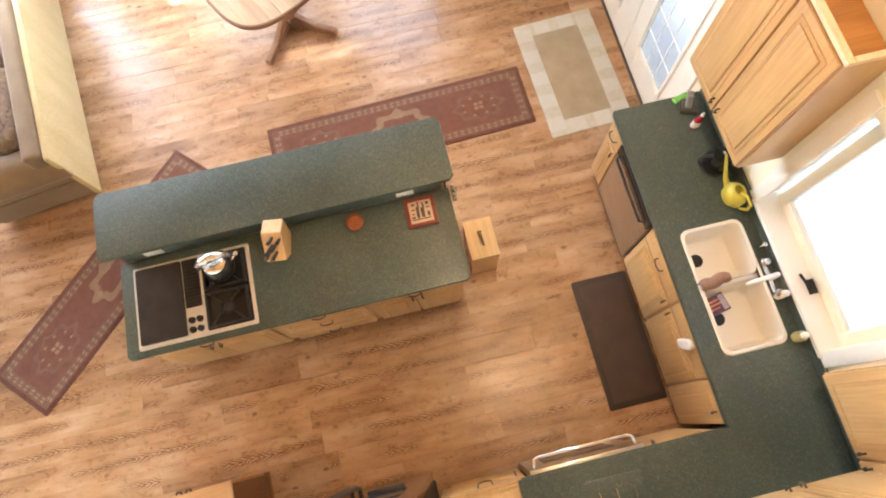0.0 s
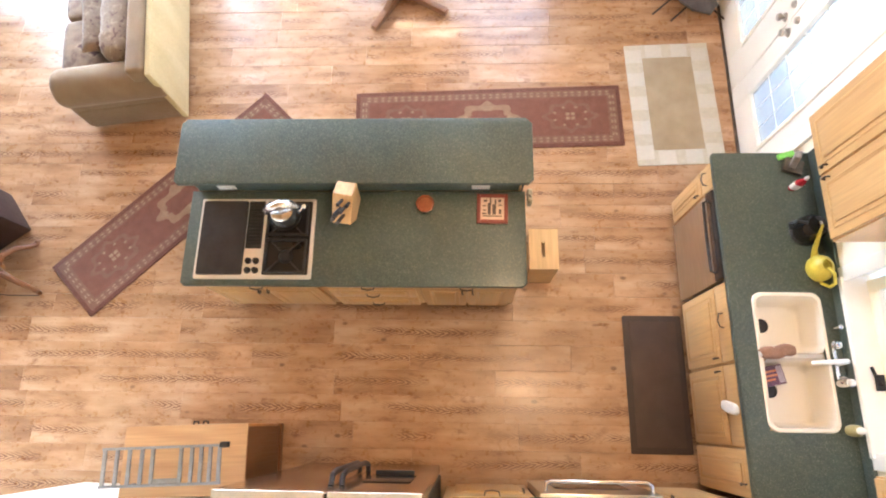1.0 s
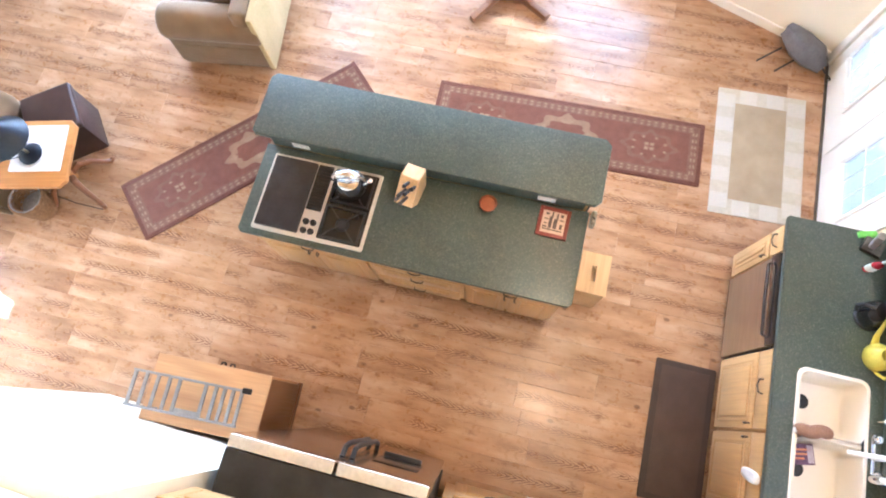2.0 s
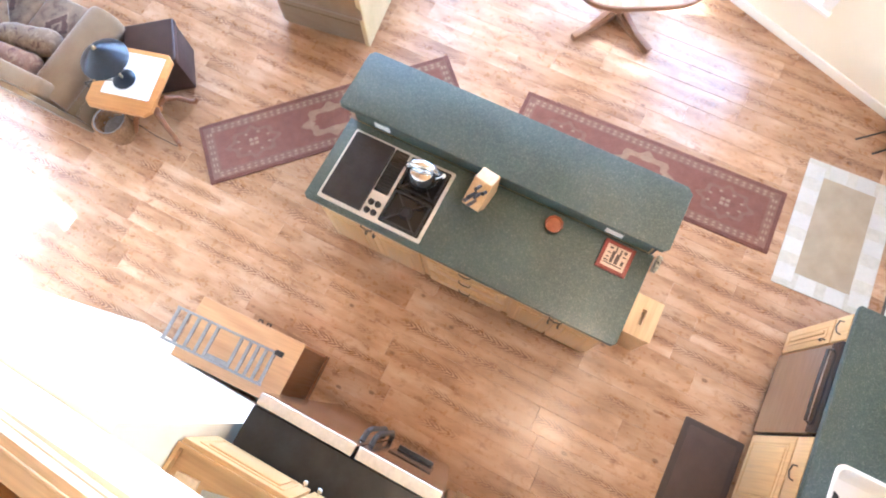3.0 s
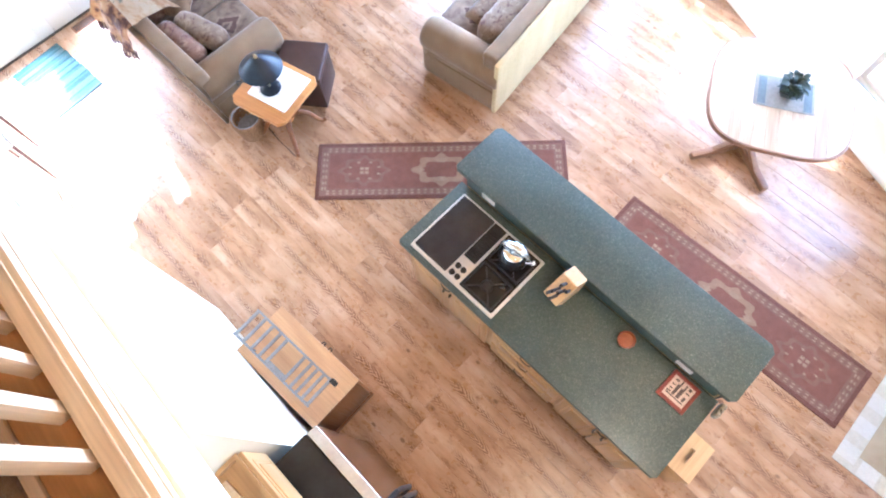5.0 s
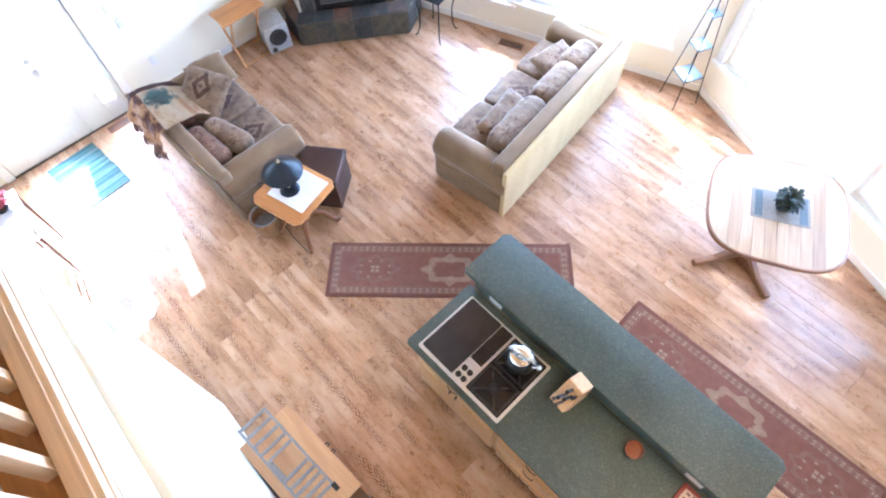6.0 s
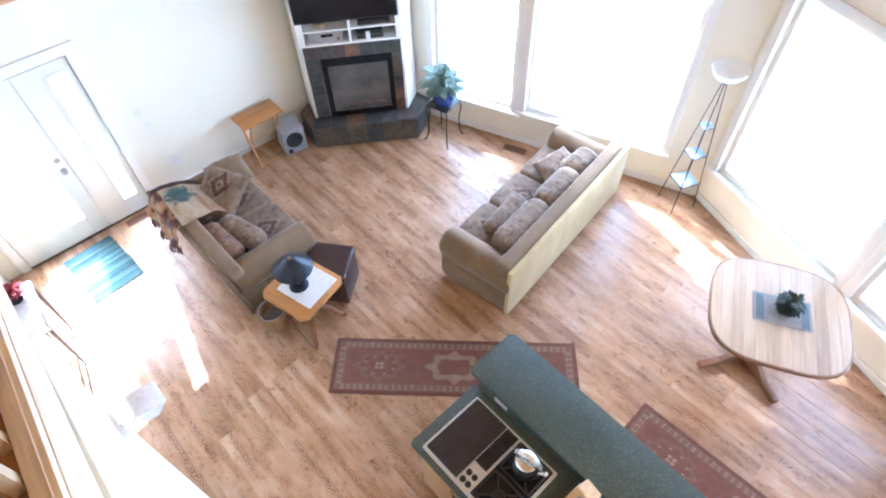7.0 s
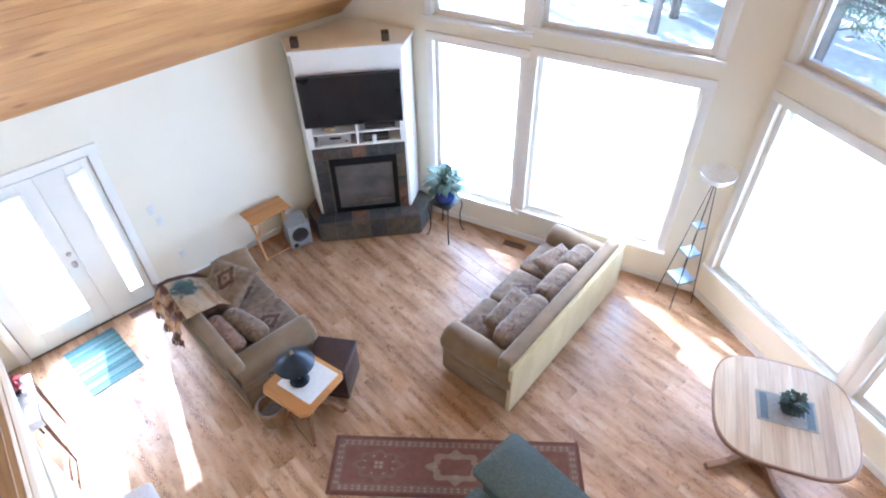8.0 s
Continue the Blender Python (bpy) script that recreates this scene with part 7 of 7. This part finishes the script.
# ---- on the sink counter ----
YEL = surface("yellow_plastic", (0.52, 0.44, 0.045), (0.60, 0.52, 0.07), 6, 0.35, 0, 0.03)
wc = thing("watering_can", "yellow plastic watering can with long spout", "watering can", (2.215, 1.975, 0.9125), 100)
part("body", lathe([(0, 0.0), (0.065, 0.0), (0.078, 0.02), (0.08, 0.08), (0.06, 0.125), (0.035, 0.14), (0.032, 0.138), (0.05, 0.12), (0.05, 0.10), (0, 0.10)], seg=26, sy=0.8), YEL, wc)
part("spout", tube([(0.06, 0, 0.04), (0.12, 0, 0.075), (0.19, 0, 0.17), (0.225, 0, 0.22)], [0.024, 0.016, 0.010, 0.008], 10), YEL, wc)
part("handle", tube([(-0.02, 0, 0.138), (-0.06, 0, 0.17), (-0.115, 0, 0.15), (-0.125, 0, 0.09), (-0.09, 0, 0.03), (-0.07, 0, 0.02)], 0.010, 8), YEL, wc)
cm = thing("electric_kettle", "glossy black electric kettle under the wall cabinet", "kettle", (2.185, 2.22, 0.9125), 80)
part("base", lathe([(0, 0), (0.085, 0), (0.088, 0.012), (0.08, 0.02), (0, 0.02)], seg=28), BLACK, cm)
part("body", lathe([(0, 0.021), (0.078, 0.021), (0.088, 0.05), (0.08, 0.12), (0.055, 0.165), (0.02, 0.175), (0, 0.176)], seg=30), BLACK_GLOSS, cm)
part("handle", tube([(0.0, 0.06, 0.165), (0.0, 0.12, 0.165), (0.0, 0.135, 0.12), (0.0, 0.10, 0.05), (0.0, 0.085, 0.045)], 0.011, 8), BLACK, cm)
part("lid_knob", lathe([(0, 0.195), (0.012, 0.193), (0.012, 0.18), (0, 0.176)], seg=14), CHROME, cm)
bt = thing("dish_soap_bottle", "clear bottle of red soap with white label", "bottle", (2.165, 2.52, 0.9125), 0)
REDP = surface("red_liquid", (0.32, 0.015, 0.03), (0.42, 0.03, 0.045), 6, 0.15)
part("bottle", lathe([(0, 0), (0.028, 0), (0.032, 0.01), (0.032, 0.10), (0.02, 0.13), (0.012, 0.14), (0.012, 0.155), (0, 0.155)], seg=20, sy=0.7), REDP, bt)
part("label", lathe([(0.0326, 0.025), (0.0326, 0.09)], seg=20, sy=0.72), WHITE_PLASTIC, bt, "white label")
part("cap", lathe([(0, 0.185), (0.009, 0.184), (0.012, 0.156), (0, 0.1555)], seg=14), WHITE_PLASTIC, bt)
chg = thing("cordless_phone", "grey cordless phone on its charging base", "phone", (2.18, 2.665, 0.9125), 70)
part("base", box(-0.05, 0.05, -0.06, 0.06, 0, 0.035, 0.01), PEWTER, chg)
part("handset", box(-0.025, 0.025, -0.02, 0.02, 0.03, 0.18, 0.010, m=Matrix.Rotation(radians(-14), 4, "X")), surface("grey_handset", (0.22, 0.20, 0.19), (0.30, 0.28, 0.27), 12, 0.4, 0, 0.05), chg)
part("keypad", box(-0.017, 0.017, -0.0235, -0.0205, 0.06, 0.12, 0.002, m=Matrix.Rotation(radians(-14), 4, "X")), BLACK, chg)
sp = thing("scrub_pad", "bright green scrubbing sponge on the counter edge", "sponge", (2.15, 2.745, 0.9125), 15)
part("sponge", box(-0.055, 0.055, -0.02, 0.02, 0, 0.028, 0.008), surface("lime_foam", (0.20, 0.62, 0.10), (0.28, 0.72, 0.16), 30, 0.9, 0, 0.5, 90), sp)

# in the sink
cl = thing("rolled_cloth", "rolled brown dish cloth lying over the divider", "cloth", (1.915, 1.475, 0.9025), 8)
rb = bmesh.new()
tube([(-0.105 + 0.018 * k, 0.006 * math.sin(k), 0.036 + 0.003 * math.sin(k * 1.7)) for k in range(12)], [0.028, 0.034, 0.037, 0.038, 0.037, 0.038, 0.039, 0.038, 0.037, 0.036, 0.034, 0.026], 12, rb)
part("roll", rb, surface("brown_cloth", (0.26, 0.15, 0.10), (0.34, 0.21, 0.15), 20, 0.95, 0, 0.5, 120), cl)
part("core", rod((-0.112, 0.0, 0.036), (-0.104, 0.0, 0.036), 0.016, seg=14), WHITE_PLASTIC, cl, "white paper core")
pk = thing("snack_wrapper", "colourful printed wrapper box in the sink", "packaging", (1.925, 1.345, 0.7225), 12)
part("carton", box(-0.09, 0.09, -0.06, 0.06, 0, 0.05, 0.003, m=Matrix.Rotation(radians(0), 4, "Y")), surface("purple_print", (0.06, 0.03, 0.07), (0.16, 0.08, 0.13), 18, 0.35), pk)
b = box(-0.088, -0.055, -0.058, 0.058, 0.0502, 0.0510)
part("yellow_band", b, surface("yellow_print", (0.55, 0.50, 0.06), (0.62, 0.58, 0.12), 18, 0.35), pk)
b = bmesh.new()
for k in range(3):
    box(-0.045 + 0.012 * k, 0.03 + 0.02 * k, -0.03 + 0.025 * k, -0.018 + 0.025 * k, 0.0502, 0.0510, 0, b)
part("orange_print", b, surface("orange_print", (0.55, 0.18, 0.08), (0.65, 0.30, 0.15), 18, 0.35), pk)
part("pale_print", box(0.05, 0.085, -0.05, 0.05, 0.0502, 0.0510), surface("lilac_print", (0.40, 0.36, 0.45), (0.52, 0.48, 0.56), 18, 0.35), pk)
OLIVE = surface("olive_glaze", (0.36, 0.32, 0.13), (0.50, 0.45, 0.24), 20, 0.3)
for loc, lab, mt in (((2.262, 1.035, 0.9125), "small cream and olive soap dispenser", OLIVE), ((2.255, 1.295, 0.9125), "clear drinking glass by the faucet", CHROME)):
    o = thing("soap_dispenser" if mt is OLIVE else "drinking_cup", lab, "dispenser" if mt is OLIVE else "cup", loc)
    part("body", lathe([(0, 0), (0.03, 0), (0.034, 0.03), (0.03, 0.08), (0.022, 0.10), (0, 0.102)], seg=18), mt, o)
    part("top", cushion(0.05, 0.04, 0.035, 2.5, None, Matrix.Translation((-0.01, 0, 0.115))), WHITE_PLASTIC, o)
tw = thing("dish_towel", "white towel tucked into the sink cabinet drawer", "towel", (1.668, 1.16, 0.66), 90)
b = cushion(0.07, 0.04, 0.20, 3.2, None, Matrix.Translation((0, 0, 0.10)) @ Matrix.Rotation(radians(-12), 4, "Y"), 0.22, 4.0)
part("cloth", b, surface("white_terry", (0.74, 0.74, 0.74), (0.82, 0.82, 0.82), 30, 0.95, 0, 0.6, 160), tw)

# bag and folded tripod by the patio doors
bg = thing("folded_umbrella", "grey folded patio umbrella lying by the door", "umbrella", (2.06, 4.62, 0), 30)
b = bmesh.new()
tube([(0.10, -0.16, 0.10), (0.06, -0.04, 0.13), (0.0, 0.10, 0.14), (-0.02, 0.26, 0.12)], [0.05, 0.11, 0.12, 0.07], 10, b)
for v in b.verts:
    v.co += Vector((noise.noise(v.co * 14), noise.noise(v.co * 14 + Vector((5, 0, 0))), 0)) * 0.03
part("canopy", b, surface("grey_nylon", (0.10, 0.10, 0.11), (0.16, 0.16, 0.18), 9, 0.6, 0, 0.2), bg)
for p, q in (((0.10, -0.16, 0.10), (0.20, -0.34, 0.012)), ((0.0, 0.02, 0.06), (-0.22, -0.02, 0.012)), ((-0.1, 0.15, 0.06), (-0.32, 0.12, 0.012))):
    part("rib", rod(p, q, 0.008, seg=6), BLACK, bg)

# switch plates on the cream wall
for y, z in ((2.02, 1.12), (2.06, 0.94)):
    o = thing("light_switch", "white wall switch plate", "switch", (WEST + 0.001, y, z), 90)
    part("plate", box(-0.035, 0.035, -0.008, 0, -0.057, 0.057, 0.003), WHITE_PLASTIC, o)
    part("toggle", box(-0.006, 0.006, -0.018, -0.0085, -0.01, 0.012, 0.002), WHITE_PLASTIC, o)
outlet((WEST + 0.001, 2.15, 0.40), 90, "white wall outlet behind the loveseat", False)

# ---- outdoors ----
gd = bmesh.new()
def ground_z(x, y):
    d = math.hypot(x + 2, y - 2)
    return -0.55 + (0.35 * noise.noise(Vector((x * 0.08, y * 0.08, 0.3))) if d > 9 else 0.0)


rad = [0, 5, 9, 12, 16, 21, 28, 38, 52, 80, 140, 300, 900, 2500]
rings = []
for r in rad:
    if r == 0:
        rings.append([gd.verts.new((-2, 2, -0.55))])
    else:
        rings.append([gd.verts.new((-2 + r * math.cos(a), 2 + r * math.sin(a), ground_z(-2 + r * math.cos(a), 2 + r * math.sin(a)))) for a in (2 * math.pi * k / 48 for k in range(48))])
for a, c in zip(rings, rings[1:]):
    for k in range(48):
        j = (k + 1) % 48
        gd.faces.new([a[0], c[k], c[j]] if len(a) == 1 else [a[k], c[k], c[j], a[j]])
tagged(part("ground", gd, SNOW), "snow covered ground around the house", "ground", kind="structure")

BARK = surface("pine_bark", (0.15, 0.125, 0.11), (0.27, 0.235, 0.21), 9, 0.95, 0, 0.8, 40, (1, 1, 0.3))
NEEDLE = surface("snowy_needles", (0.10, 0.15, 0.085), (0.30, 0.34, 0.25), 3, 0.8, 0, 0.3)


def pine_tree(seed, height, spread, low=0.10, tufts=44):
    rng = random.Random(seed)
    t = thing("pine_tree", "tall pine with sparse snowy branches outside the windows, western ones unseen sun blockers", "tree", (0, 0, -100), 0, "pines outside")
    lean = rng.uniform(-0.15, 0.15)
    part("trunk", tube([(lean * f, 0.1 * math.sin(f * 3), height * f) for f in (0, 0.2, 0.4, 0.6, 0.8, 1.0)], [0.12, 0.105, 0.09, 0.07, 0.04, 0.012], 8), BARK, t)
    limb, crown = bmesh.new(), bmesh.new()
    for k in range(44):
        f = rng.uniform(low, 0.97)
        z, a = height * f, rng.uniform(0, 2 * math.pi)
        ln = spread * (1.05 - f) * rng.uniform(0.6, 1.1) + 0.25
        d = Vector((math.cos(a), math.sin(a), rng.uniform(-0.25, 0.15)))
        p0 = Vector((lean * f, 0, z))
        tube([p0, p0 + d * ln * 0.5, p0 + d * ln + Vector((0, 0, -0.1 * ln))], [0.022, 0.014, 0.005], 5, limb)
        for _ in range(tufts):
            q = p0 + d * ln * rng.uniform(0.25, 1.05) + Vector((rng.gauss(0, 0.13), rng.gauss(0, 0.13), rng.gauss(-0.04, 0.08)))
            e = Vector((rng.gauss(0, 1), rng.gauss(0, 1), rng.gauss(0, 0.6))).normalized() * rng.uniform(0.10, 0.22)
            s = e.orthogonal().normalized() * rng.uniform(0.015, 0.035)
            v = [crown.verts.new(c) for c in (q - e, q + s, q + e, q - s)]
            crown.faces.new(v)
    part("limbs", limb, BARK, t)
    tagged(part("crown", crown, NEEDLE, t, smooth=False), kind="stuff")
    return t


rng = random.Random(12)
kinds = [pine_tree(31 + k, h, s) for k, (h, s) in enumerate(((9.0, 1.7), (11.5, 1.5), (7.0, 1.9)))]
# unseen tall pines, added to keep sun out of the upper windows
for k, (x, y) in enumerate(((-10.2, 7.6), (-11.2, 6.9), (-9.6, 7.1))):
    pine_tree(51 + k, 14.5, 2.6, 0.60, 170).matrix_basis = pose(x, y, -0.65, 0, 0, 70 * k)
# unseen pines, added to cut stray sun patches near the dining table
for k, (x, y, s) in enumerate(((-12.0, 5.95, 1.5), (-13.2, 5.9, 1.3), (-10.9, 6.1, 0.8))):
    pine_tree(61 + k, 13.0, s, 0.42, 170).matrix_basis = pose(x, y, -0.65, 0, 0, 110 * k)
# first seven stand unseen to the west, added to break up sunlight
spots = [(-12.5, 4.75), (-16.0, 0.2), (-11.6, -0.9), (-14.5, 5.4), (-13.2, 4.0), (-16.8, 5.6), (-10.8, 4.3)]
while len(spots) < 96:
    x, y = rng.uniform(-17, 9), rng.uniform(13.0, 30)
    if all((x - a) ** 2 + (y - b) ** 2 > 1.3 for a, b in spots):
        spots.append((x, y))
for i, (x, y) in enumerate(spots):
    m = pose(x, y, ground_z(x, y) - 0.1, 0, 0, rng.uniform(0, 360))
    if i < 3:
        kinds[i].matrix_basis = m
    else:
        copy_thing(kinds[i % 3], m)

# ---- floor planks, each its own board ----
def plank_mesh(length, width):
    return mesh_of("plank", box(0.0006, length - 0.0006, 0.0006, width - 0.0006, -0.011, 0.0, 0.0012, seg=1), FLOOR, False)


PW, PL = 0.19, 1.22
whole = plank_mesh(PL, PW)
rng = random.Random(77)
y, row = -0.10, 0
while y < 6.36:
    ym = y + PW
    if y < END_A[1] - 0.1:
        xa, xb = WEST, EAST
    else:
        f = (y - END_A[1]) / (APEX[1] - END_A[1])
        xa, xb = WEST + f * (APEX[0] - WEST) - 0.02, EAST - f * (EAST - APEX[0]) + 0.02
        xa, xb = max(xa, WEST), min(xb, EAST)
    x = xa - rng.uniform(0, PL)
    while x < xb:
        s, e = max(x, xa), min(x + PL, xb)
        if e - s > 0.03:
            me = whole if e - s > PL - 0.001 else plank_mesh(e - s, PW)
            shared("plank", me, floor, pose(s, y, 0))
        x += PL
    y, row = y + PW, row + 1
